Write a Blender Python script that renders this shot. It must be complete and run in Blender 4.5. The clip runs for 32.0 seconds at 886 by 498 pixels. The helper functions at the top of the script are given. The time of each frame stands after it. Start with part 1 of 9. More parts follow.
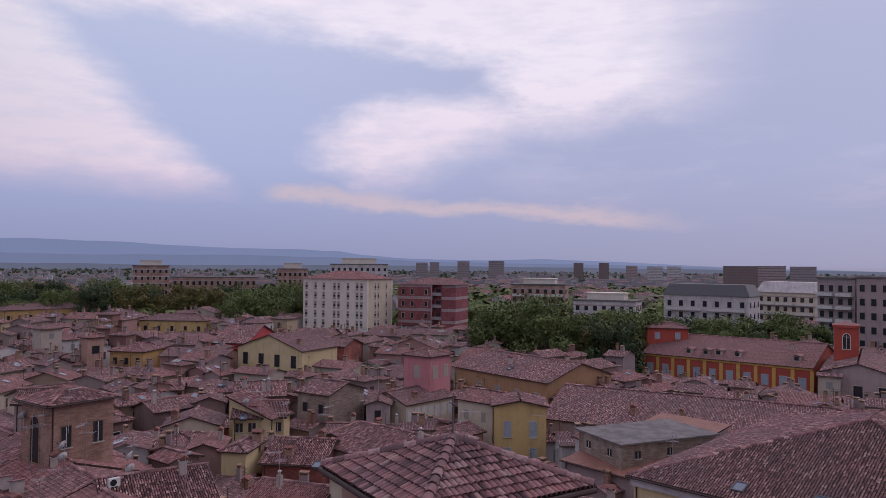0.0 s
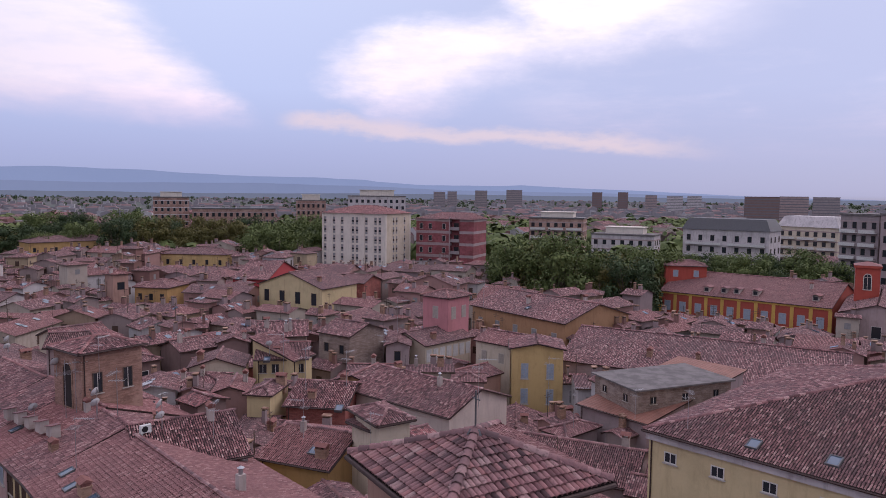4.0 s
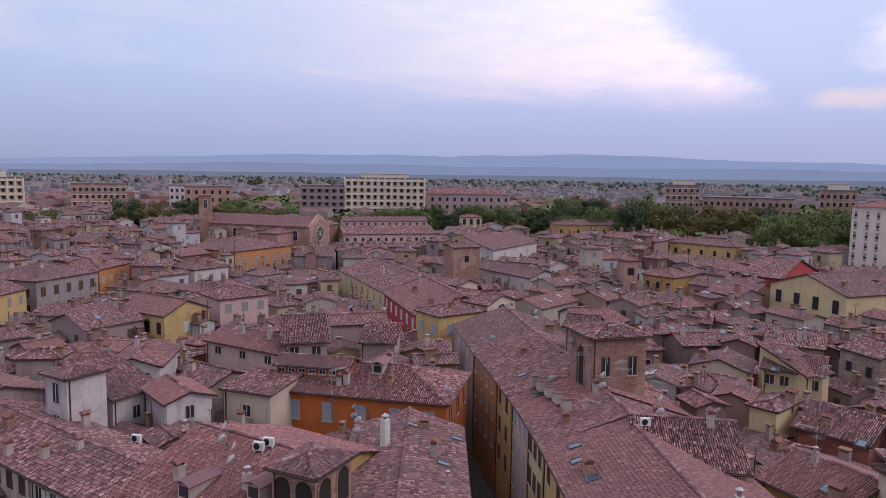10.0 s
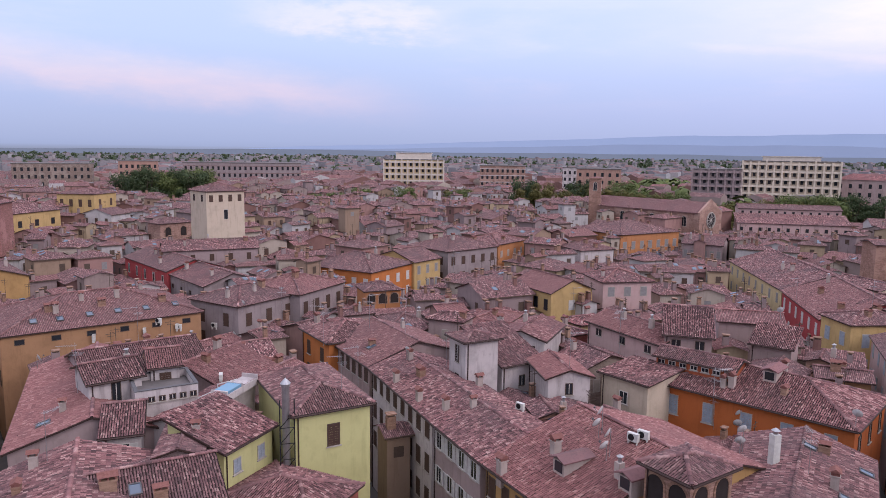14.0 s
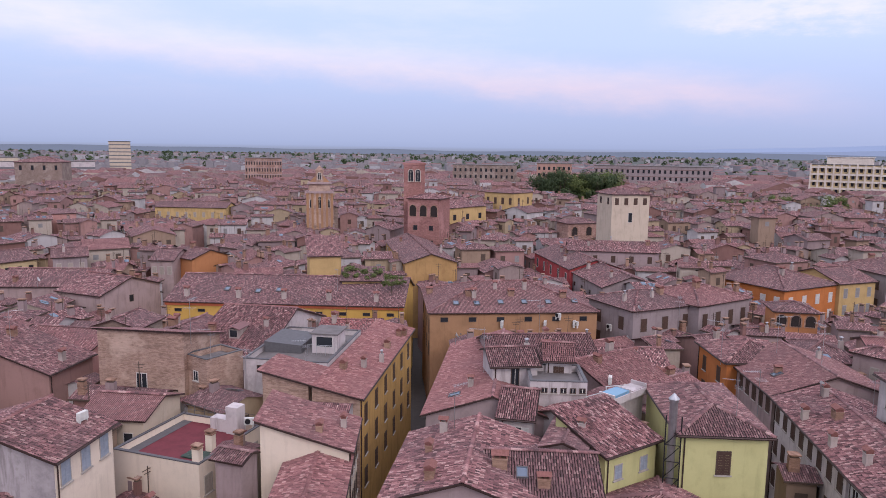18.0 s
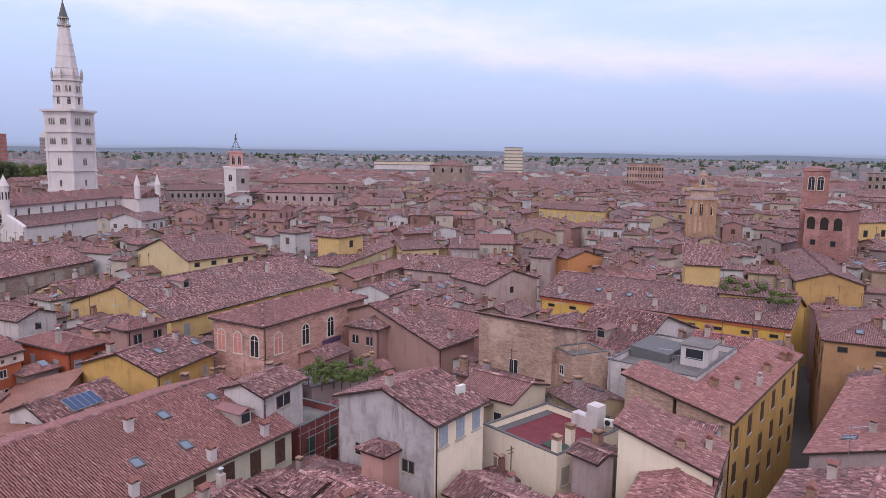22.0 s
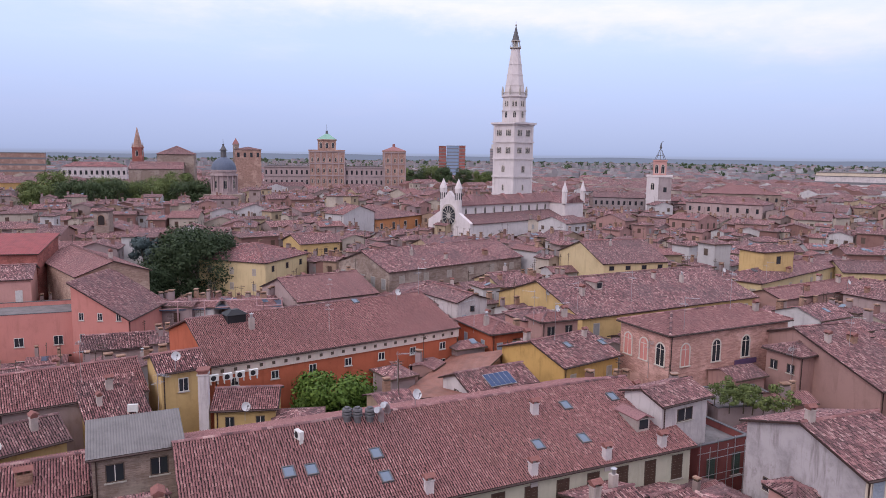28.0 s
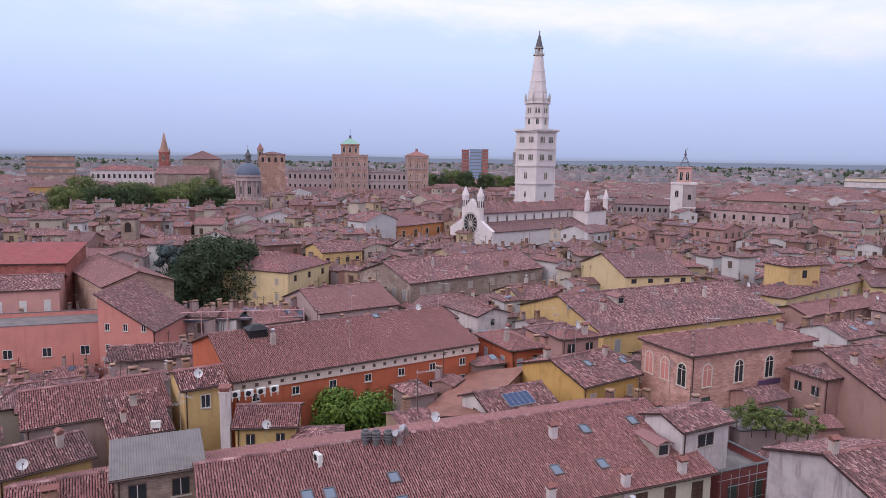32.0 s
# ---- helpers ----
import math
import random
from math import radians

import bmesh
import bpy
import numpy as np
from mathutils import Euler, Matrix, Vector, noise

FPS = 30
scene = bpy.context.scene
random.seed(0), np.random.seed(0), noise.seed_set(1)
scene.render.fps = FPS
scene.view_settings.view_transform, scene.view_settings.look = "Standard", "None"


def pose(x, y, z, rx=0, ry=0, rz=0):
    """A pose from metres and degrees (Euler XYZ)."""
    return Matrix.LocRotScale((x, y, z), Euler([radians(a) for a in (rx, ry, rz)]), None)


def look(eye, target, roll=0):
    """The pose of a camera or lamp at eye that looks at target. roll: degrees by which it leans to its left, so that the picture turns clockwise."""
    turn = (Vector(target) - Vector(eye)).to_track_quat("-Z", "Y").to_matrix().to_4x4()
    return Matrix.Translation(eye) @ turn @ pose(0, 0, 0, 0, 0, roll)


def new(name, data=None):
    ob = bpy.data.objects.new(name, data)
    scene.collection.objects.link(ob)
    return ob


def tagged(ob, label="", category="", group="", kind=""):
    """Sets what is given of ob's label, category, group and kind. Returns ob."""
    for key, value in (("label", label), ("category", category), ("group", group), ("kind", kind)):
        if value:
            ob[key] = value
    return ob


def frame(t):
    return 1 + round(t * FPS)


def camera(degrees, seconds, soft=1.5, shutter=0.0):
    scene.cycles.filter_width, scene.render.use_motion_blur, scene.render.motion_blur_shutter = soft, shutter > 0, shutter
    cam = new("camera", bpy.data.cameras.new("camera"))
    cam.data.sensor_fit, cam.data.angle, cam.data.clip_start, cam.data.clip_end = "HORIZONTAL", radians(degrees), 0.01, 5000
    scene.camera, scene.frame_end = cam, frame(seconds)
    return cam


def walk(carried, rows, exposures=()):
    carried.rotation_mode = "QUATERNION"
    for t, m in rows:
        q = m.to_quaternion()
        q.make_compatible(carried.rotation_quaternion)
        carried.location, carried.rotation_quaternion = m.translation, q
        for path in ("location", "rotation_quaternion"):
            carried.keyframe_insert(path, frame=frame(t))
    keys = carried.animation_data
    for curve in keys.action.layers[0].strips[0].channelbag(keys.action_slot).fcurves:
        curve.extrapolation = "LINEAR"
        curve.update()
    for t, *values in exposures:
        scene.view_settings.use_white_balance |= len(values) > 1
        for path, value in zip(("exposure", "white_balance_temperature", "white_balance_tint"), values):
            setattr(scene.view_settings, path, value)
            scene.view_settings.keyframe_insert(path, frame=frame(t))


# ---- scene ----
# ---- camera ----
cam = camera(64.24, 32.0, soft=0.75)


def aim(x, y, z, yaw, pitch, roll):
    a, b = radians(yaw), radians(pitch)
    way = Vector((math.cos(b) * math.cos(a), math.cos(b) * math.sin(a), math.sin(b)))
    return look((x, y, z), Vector((x, y, z)) + way * 100, roll)


# seconds, place, heading, tilt, lean
PATH = [
    (0.0, -1.29, -4.50, 33.71, 2.50, 1.38, 0.48),
    (0.5, -1.28, -4.48, 34.14, 2.39, 0.40, 0.47),
    (1.0, -1.28, -4.46, 34.59, 2.28, -1.29, 0.49),
    (1.5, -1.28, -4.47, 34.91, 2.19, -2.72, 0.49),
    (2.0, -1.28, -4.48, 35.10, 2.12, -3.88, 0.51),
    (2.5, -1.29, -4.44, 35.28, 2.03, -4.34, 0.57),
    (4.5, -1.04, -4.24, 35.96, 5.81, -4.46, 0.59),
    (5.0, -0.96, -4.20, 36.08, 8.73, -4.47, 0.62),
    (5.5, -0.86, -4.14, 36.21, 12.25, -4.49, 0.70),
    (6.0, -0.75, -4.12, 36.34, 15.67, -4.51, 0.69),
    (6.5, -0.64, -4.12, 36.45, 19.03, -4.51, 0.70),
    (7.0, -0.53, -4.04, 36.58, 22.35, -4.53, 0.77),
    (7.5, -0.40, -3.86, 36.62, 25.40, -4.52, 0.81),
    (8.0, -0.26, -3.70, 36.65, 28.22, -4.52, 0.83),
    (8.5, -0.17, -3.59, 36.68, 31.60, -4.56, 0.88),
    (9.0, -0.09, -3.51, 36.74, 35.55, -4.74, 0.87),
    (9.5, -0.02, -3.45, 36.80, 39.60, -5.23, 0.84),
    (10.0, 0.04, -3.37, 36.80, 43.51, -6.09, 0.91),
    (10.5, 0.04, -3.23, 36.82, 47.40, -7.08, 0.97),
    (11.0, 0.07, -3.09, 36.92, 51.21, -7.72, 0.96),
    (11.5, 0.17, -2.99, 36.92, 55.34, -7.76, 0.93),
    (12.0, 0.25, -2.87, 36.97, 59.31, -7.82, 0.92),
    (12.5, 0.31, -2.82, 36.97, 63.05, -7.85, 0.85),
    (13.0, 0.36, -2.69, 37.01, 66.70, -7.88, 0.83),
    (13.5, 0.42, -2.53, 37.02, 70.39, -7.91, 0.75),
    (15.5, 0.59, -2.12, 37.22, 86.25, -8.07, 0.79),
    (16.0, 0.64, -1.99, 37.22, 90.28, -8.11, 0.69),
    (16.5, 0.69, -1.85, 37.18, 94.35, -8.12, 0.70),
    (17.0, 0.75, -1.70, 37.17, 98.44, -8.10, 0.74),
    (17.5, 0.80, -1.61, 37.15, 102.48, -8.09, 0.75),
    (18.0, 0.77, -1.46, 37.17, 106.39, -8.10, 0.75),
    (18.5, 0.71, -1.33, 37.07, 110.20, -8.08, 0.71),
    (19.0, 0.71, -1.21, 37.02, 114.05, -8.04, 0.71),
    (19.5, 0.72, -1.05, 36.97, 117.96, -8.05, 0.73),
    (20.0, 0.74, -0.93, 36.87, 121.77, -8.01, 0.76),
    (20.5, 0.72, -0.82, 36.76, 125.43, -7.96, 0.70),
    (21.0, 0.64, -0.70, 36.67, 129.09, -7.95, 0.73),
    (21.5, 0.50, -0.55, 36.62, 132.79, -7.98, 0.79),
    (22.0, 0.44, -0.46, 36.56, 136.49, -7.98, 0.75),
    (22.5, 0.41, -0.33, 36.50, 140.09, -7.99, 0.73),
    (23.0, 0.36, -0.25, 36.37, 143.57, -7.97, 0.76),
    (23.5, 0.28, -0.15, 36.22, 147.04, -7.91, 0.74),
    (24.0, 0.18, -0.12, 36.14, 150.59, -7.91, 0.72),
    (24.5, 0.09, -0.09, 36.01, 154.13, -7.86, 0.76),
    (25.0, 0.08, -0.04, 35.94, 157.68, -7.82, 0.76),
    (25.5, 0.03, -0.03, 35.92, 161.19, -7.80, 0.78),
    (26.0, 0.00, 0.00, 35.86, 164.64, -7.77, 0.79),
    (26.5, -0.00, 0.09, 35.81, 166.93, -7.72, 0.80),
    (28.5, -0.02, 0.36, 36.00, 170.06, -7.56, 0.70),
    (29.0, -0.02, 0.40, 36.18, 170.26, -7.53, 0.72),
    (29.5, -0.05, 0.43, 36.36, 170.48, -7.52, 0.77),
    (30.0, -0.06, 0.45, 36.59, 170.69, -7.51, 0.79),
    (30.5, -0.06, 0.47, 36.81, 170.97, -7.48, 0.81),
    (31.0, -0.06, 0.51, 37.03, 171.22, -7.46, 0.81),
    (31.5, -0.06, 0.52, 37.29, 171.43, -7.44, 0.83),
    (32.0, -0.06, 0.53, 37.53, 171.62, -7.43, 0.86),
]
# seconds, stops, kelvin, tint
EXPO = [(0, -0.88, 6500, 16), (2.0, -0.76, 6500, 16), (4.5, -0.44, 6500, 14), (7.0, -0.45, 6500, 14), (9.0, -0.46, 6500, 13), (11.5, -0.22, 6500, 11), (13.0, -0.12, 6500, 11), (18.0, -0.06, 6500, 11), (22.0, -0.01, 6500, 10), (24.0, 0.04, 6500, 10), (32.0, 0.04, 6500, 10)]

walk(cam, [(t, aim(*p)) for t, *p in PATH], EXPO)


# ---- node helper: arithmetic on sockets ----
class Sock:
    def __init__(self, tree, out):
        self.tree, self.out = tree, out

    def op(self, kind, *others, clamp=False):
        n = self.tree.nodes.new("ShaderNodeMath")
        n.operation, n.use_clamp = kind, clamp
        for i, v in enumerate((self, *others)):
            if isinstance(v, Sock):
                self.tree.links.new(v.out, n.inputs[i])
            else:
                n.inputs[i].default_value = v
        return Sock(self.tree, n.outputs[0])

    def __add__(self, o): return self.op("ADD", o)
    def __sub__(self, o): return self.op("SUBTRACT", o)
    def __mul__(self, o): return self.op("MULTIPLY", o)
    def __truediv__(self, o): return self.op("DIVIDE", o)
    def floor(self): return self.op("FLOOR")
    def sin(self): return self.op("SINE")
    def abs(self): return self.op("ABSOLUTE")
    def clamped(self): return self.op("ADD", 0.0, clamp=True)

    def step(self, lo, hi):
        n = self.tree.nodes.new("ShaderNodeMapRange")
        n.interpolation_type = "SMOOTHSTEP"
        self.tree.links.new(self.out, n.inputs[0])
        n.inputs[1].default_value, n.inputs[2].default_value = lo, hi
        return Sock(self.tree, n.outputs[0])


def mixed(tree, fac, a, b, mode="MIX"):
    n = tree.nodes.new("ShaderNodeMix")
    n.data_type, n.blend_type = "RGBA", mode
    for sock, v in ((n.inputs[0], fac), (n.inputs[6], a), (n.inputs[7], b)):
        if isinstance(v, Sock):
            tree.links.new(v.out, sock)
        elif isinstance(v, (int, float)):
            sock.default_value = v
        else:
            sock.default_value = (*v, 1)
    return Sock(tree, n.outputs[2])


def noisy(tree, vec, scale, detail=4, rough=0.55):
    n = tree.nodes.new("ShaderNodeTexNoise")
    n.inputs["Scale"].default_value, n.inputs["Detail"].default_value, n.inputs["Roughness"].default_value = scale, detail, rough
    if vec is not None:
        tree.links.new(vec.out, n.inputs["Vector"])
    return Sock(tree, n.outputs[0])


def joined(tree, x, y, z=0.0):
    n = tree.nodes.new("ShaderNodeCombineXYZ")
    for i, v in enumerate((x, y, z)):
        if isinstance(v, Sock):
            tree.links.new(v.out, n.inputs[i])
        else:
            n.inputs[i].default_value = v
    return Sock(tree, n.outputs[0])


def split(tree, vec):
    n = tree.nodes.new("ShaderNodeSeparateXYZ")
    tree.links.new(vec.out, n.inputs[0])
    return [Sock(tree, o) for o in n.outputs]


def ramp(tree, fac, stops):
    n = tree.nodes.new("ShaderNodeValToRGB")
    tree.links.new(fac.out, n.inputs[0])
    els = n.color_ramp.elements
    while len(els) < len(stops):
        els.new(0.5)
    for e, (p, c) in zip(els, stops):
        e.position, e.color = p, (*c, 1)
    return Sock(tree, n.outputs[0])


# ---- sky, sun ----
world = bpy.data.worlds.new("dusk_sky")
scene.world = world
world.use_nodes = True
wt = world.node_tree
wt.nodes.clear()
coord = wt.nodes.new("ShaderNodeTexCoord")
gen = Sock(wt, coord.outputs["Generated"])
gx, gy, gz = split(wt, gen)
az = gy.op("ARCTAN2", gx) * (180 / math.pi)
az = az + (az.op("LESS_THAN", -90.0) * 360.0)
el = gz.op("ARCSINE") * (180 / math.pi)
base = ramp(wt, (el + 10.0) / 100.0, [
    (0.0, (0.18, 0.17, 0.22)), (0.095, (0.20, 0.20, 0.28)), (0.102, (0.37, 0.42, 0.72)), (0.13, (0.44, 0.49, 0.84)),
    (0.18, (0.58, 0.66, 1.04)), (0.26, (0.68, 0.76, 1.12)), (0.40, (0.95, 0.96, 1.22)), (1.0, (1.6, 1.58, 2.0))])
# colder and darker towards the storm side
dim = az.step(22, -14) * 0.40
base = mixed(wt, dim, base, (0.50, 0.50, 0.78))
wisps = noisy(wt, joined(wt, az * 0.05, el * 0.22, 3.0), 1.0, 6, 0.6)
wob = noisy(wt, joined(wt, az * 0.10, el * 0.22, 9.0), 1.6, 6, 0.62) - 0.5
fine = noisy(wt, joined(wt, az * 0.22, el * 0.9, 5.0), 1.0, 5, 0.6) - 0.5
# great anvil cloud: a wedge that opens from its tip
up1 = (az - 20.0) * 0.95 + 7.0 - el + wob * 4.5 + fine * 1.2
lo1 = el - 5.2 + wob * 1.6 - (az - 20.0).op("MAXIMUM", 0.0) * 0.02
anvil = up1.step(-0.7, 4.0) * lo1.step(-0.8, 2.6) * az.step(66, 34)
# rounded bank beyond the clear channel, fading towards the storm
bulge = (el - 9.2) * 0.24
left2 = (bulge * bulge) * -4.6 + 13.4 - az + wob * 7.0 + fine * 1.6
roof2 = (el * -1.0) + 14.0 + wob * 3.0 + fine * 0.8
lo2 = el - 11.0 + (az.op("MAXIMUM", 0.0) * 0.52) + (az.op("MINIMUM", 0.0) * 0.16) + wob * 4.0
bank = left2.step(-1.6, 5.0) * roof2.step(-0.9, 2.2) * lo2.step(-3.4, 2.2) * az.step(-23, -9)
beyond = (az * -1.0 + wob * 8.0 - 0.6).step(-1.5, 4.5) * (el - 12.6 + wob * 4.0).step(-2.4, 1.6) * az.step(-23, -9)
high = (el - 18.0 + (az * -1.0 + 20.0).op("MAXIMUM", 0.0) * 0.115 + wob * 4.0 + fine).step(-0.8, 2.4) * az.step(60, 34) * az.step(-24, -8)
bank = bank.op("MAXIMUM", beyond).op("MAXIMUM", high)
band = ((el - 3.9 - (az - 82.0) * 0.082 + wob * 2.6).abs() * -1.0 + 1.6).step(-1.0, 1.7) * az.step(74, 88) * az.step(165, 138)
band2 = ((el - 9.6 - (az - 142.0) * 0.075 + wob * 4.2).abs() * -1.0 + 1.7).step(-1.0, 1.8) * az.step(120, 136)
puffs = ((el - 9.9 + (az - 81.0) * -0.05 + wob * 7.0 + fine * 3.0).abs() * -1.0 + 1.3).step(-0.8, 1.5) * az.step(72, 78) * az.step(92, 85)
trail = ((el - 6.3 - (az - 40.0) * 0.105 + wob * 1.2).abs() * -1.0 + 0.5).step(-0.45, 0.5) * az.step(30, 40) * az.step(60, 52) * 0.7
band2 = band2.op("MAXIMUM", puffs).op("MAXIMUM", trail)
topveil = (el - 10.6 + wob * 5.0).step(-1.5, 3.0) * az.step(150, 164)
band2 = band2.op("MAXIMUM", topveil * 0.9)
thin = wisps.step(0.47, 0.74) * 0.45 * el.step(1.5, 7.0) * (az.step(30, 44) + az.step(2, -10)).clamped()
veil = (anvil.op("MAXIMUM", bank).op("MAXIMUM", band * 0.75).op("MAXIMUM", band2 * 0.8) + thin * 0.7).clamped()
veil = (veil * (fine * 1.0 + wob * 0.5 + 0.95)).clamped()
tone = ramp(wt, el / 16.0, [(0.0, (0.60, 0.50, 0.76)), (0.30, (0.86, 0.66, 0.86)), (0.5, (0.92, 0.82, 1.0)), (1.0, (0.98, 0.94, 1.12))])
tone = mixed(wt, az.step(55, 12), tone, mixed(wt, 1.0, tone, (1.33, 1.29, 1.26), "MULTIPLY"))
cloudy = mixed(wt, veil * 0.92, base, tone)
streak = ((el - 4.75 - (az - 2.0) * 0.055 + wob * 2.6 + fine * 0.7).abs() * -1.0 + 0.5).step(-0.4, 0.5) * az.step(-19, -9) * az.step(17.5, 15)
cloudy = mixed(wt, streak * 0.6, cloudy, (0.98, 0.76, 0.82))
cloudy = mixed(wt, 1.0, cloudy, mixed(wt, az.step(20, 100), (1.36, 1.37, 1.29), (1.13, 1.19, 1.12)), "MULTIPLY")
cloudy = mixed(wt, el.step(22, 60), cloudy, (1.6, 1.58, 2.0))
nishita = wt.nodes.new("ShaderNodeTexSky")
nishita.sky_type, nishita.sun_disc = "NISHITA", False
nishita.sun_elevation, nishita.sun_rotation = radians(33), radians(145)
total = mixed(wt, 0.012, cloudy, Sock(wt, nishita.outputs[0]))
bg = wt.nodes.new("ShaderNodeBackground")
bg.inputs["Strength"].default_value = 0.9
wout = wt.nodes.new("ShaderNodeOutputWorld")
wt.links.new(total.out, bg.inputs["Color"])
wt.links.new(bg.outputs[0], wout.inputs["Surface"])
sun = new("sun", bpy.data.lights.new("sun", "SUN"))
sun.data.energy, sun.data.angle, sun.data.color = 1.35, radians(35), (1.0, 0.89, 0.88)
sun.matrix_world = look((0, 0, 100), (-85, 122, 0))


# ---- materials ----
def material(name, rough=0.85, metal=0.0):
    m = bpy.data.materials.new(name)
    m.use_nodes = True
    tree = m.node_tree
    bsdf = tree.nodes["Principled BSDF"]
    bsdf.inputs["Roughness"].default_value, bsdf.inputs["Metallic"].default_value = rough, metal
    bsdf.inputs["Specular IOR Level"].default_value = 0.25
    return m, tree, bsdf


def geo(tree):
    n = tree.nodes.new("ShaderNodeNewGeometry")
    return Sock(tree, n.outputs["Position"]), Sock(tree, n.outputs["Random Per Island"])


def chance(tree):
    return Sock(tree, tree.nodes.new("ShaderNodeObjectInfo").outputs["Random"])


def bumped(tree, bsdf, height, strength, distance=0.03):
    n = tree.nodes.new("ShaderNodeBump")
    n.inputs["Strength"].default_value, n.inputs["Distance"].default_value = strength, distance
    tree.links.new(height.out, n.inputs["Height"])
    tree.links.new(n.outputs[0], bsdf.inputs["Normal"])


def colour_in(tree, bsdf, c):
    tree.links.new(c.out, bsdf.inputs["Base Color"])


def plaster(name, rgb, stain=0.35, brick=False, island=False):
    m, tree, bsdf = material(name, 0.9)
    pos, isl = geo(tree)
    x, y, z = split(tree, pos)
    big = noisy(tree, pos, 0.35, 5, 0.65)
    streak = noisy(tree, joined(tree, x * 1.6, y * 1.6, z * 0.22), 1.0, 4, 0.6)
    grain = noisy(tree, pos, 9.0, 4, 0.7)
    dark = tuple(v * 0.62 for v in rgb)
    c = mixed(tree, big.step(0.42, 0.72) * stain * 1.2, rgb, dark)
    blotch = noisy(tree, joined(tree, x * 1.1, y * 1.1, z * 0.8 + 40.0), 1.0, 6, 0.68)
    c = mixed(tree, blotch.step(0.54, 0.68) * stain * 0.75, c, (rgb[0] * 0.6, rgb[1] * 0.58, rgb[2] * 0.57))
    c = mixed(tree, streak.step(0.5, 0.72) * stain * 1.1, c, (rgb[0] * 0.55, rgb[1] * 0.53, rgb[2] * 0.52))
    c = mixed(tree, (grain - 0.35).clamped() * 0.45, c, tuple(min(1, v * 1.25) for v in rgb))
    tint = isl * 2.2 if island else chance(tree)
    c = mixed(tree, tint * 0.22, c, tuple(v * 0.8 for v in rgb))
    height = grain
    if brick:
        along = x * 0.77 + y * 0.64
        row = (z / 0.075).floor()
        joint = (z / 0.075 - row - 0.5).abs().step(0.38, 0.5)
        cell = noisy(tree, joined(tree, (along / 0.28 + row * 0.5).floor() * 7.31, row * 3.17), 1.0, 0)
        c = mixed(tree, cell.step(0.3, 0.7) * 0.75, c, (rgb[0] * 0.6, rgb[1] * 0.55, rgb[2] * 0.5))
        c = mixed(tree, joint * 0.3, c, (0.42, 0.35, 0.31))
        patch = noisy(tree, pos, 0.22, 5, 0.6)
        c = mixed(tree, patch.step(0.50, 0.60) * 0.8, c, (rgb[0] * 1.2, rgb[1] * 1.3, rgb[2] * 1.3))
        soot = noisy(tree, joined(tree, x * 0.5, y * 0.5, z * 0.9), 1.3, 6, 0.7)
        c = mixed(tree, soot.step(0.5, 0.7) * 0.6, c, (rgb[0] * 0.42, rgb[1] * 0.4, rgb[2] * 0.4))
        course = noisy(tree, joined(tree, x * 1.4, y * 1.4, z * 5.0), 1.0, 5, 0.75)
        c = mixed(tree, course.step(0.50, 0.66) * 0.4, c, (min(1, rgb[0] * 1.5), min(1, rgb[1] * 1.5), min(1, rgb[2] * 1.5)))
        c = mixed(tree, course.step(0.46, 0.34) * 0.45, c, (rgb[0] * 0.5, rgb[1] * 0.48, rgb[2] * 0.48))
        height = grain - joint * 0.5
    colour_in(tree, bsdf, c)
    bumped(tree, bsdf, height, 0.35, 0.02)
    return m


def tile_colours(tree, r, pos, warm=1.0, own=None):
    c = ramp(tree, r, [(0.0, (0.045, 0.025, 0.027)), (0.18, (0.150 * warm, 0.066, 0.068)), (0.5, (0.250 * warm, 0.114, 0.115)),
                       (0.82, (0.385 * warm, 0.190, 0.184)), (1.0, (0.60, 0.40, 0.36))])
    age = noisy(tree, pos, 0.22, 5, 0.6)
    c = mixed(tree, age.step(0.42, 0.70) * 0.6, c, (0.135, 0.088, 0.092))
    lichen = noisy(tree, pos, 2.3, 5, 0.7)
    c = mixed(tree, lichen.step(0.60, 0.74) * 0.4, c, (0.27, 0.20, 0.17))
    grime = noisy(tree, pos, 7.5, 4, 0.75)
    c = mixed(tree, grime.step(0.47, 0.66) * 0.62, c, (0.062, 0.040, 0.040))
    own = own or chance(tree)
    c = mixed(tree, own * 0.55, c, (0.150, 0.096, 0.096))
    return mixed(tree, (own * 7.3).op("FRACT").step(0.6, 1.0) * 0.5, c, (0.30, 0.13, 0.12))


def roof_panel(name, warm=1.0, island=False):
    """Flat slope whose covering of half-round tiles is too far off to need relief."""
    m, tree, bsdf = material(name, 0.92)
    uv = tree.nodes.new("ShaderNodeUVMap")
    u, v, _ = split(tree, Sock(tree, uv.outputs[0]))
    pos, isl = geo(tree)
    cu, cv = u / 0.185, v / 0.34
    w = tree.nodes.new("ShaderNodeTexWhiteNoise")
    w.noise_dimensions = "2D"
    tree.links.new(joined(tree, cu.floor(), cv.floor()).out, w.inputs["Vector"])
    c = tile_colours(tree, Sock(tree, w.outputs[0]), pos, warm, isl if island else None)
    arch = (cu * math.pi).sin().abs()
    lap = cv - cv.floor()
    # shade in the channels and under the laps is painted into the colour
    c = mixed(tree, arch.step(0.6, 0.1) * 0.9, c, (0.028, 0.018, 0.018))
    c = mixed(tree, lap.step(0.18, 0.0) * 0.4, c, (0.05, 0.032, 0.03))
    colour_in(tree, bsdf, c)
    bumped(tree, bsdf, arch * 0.7 + lap * -0.3, 0.9, 0.07)
    return m


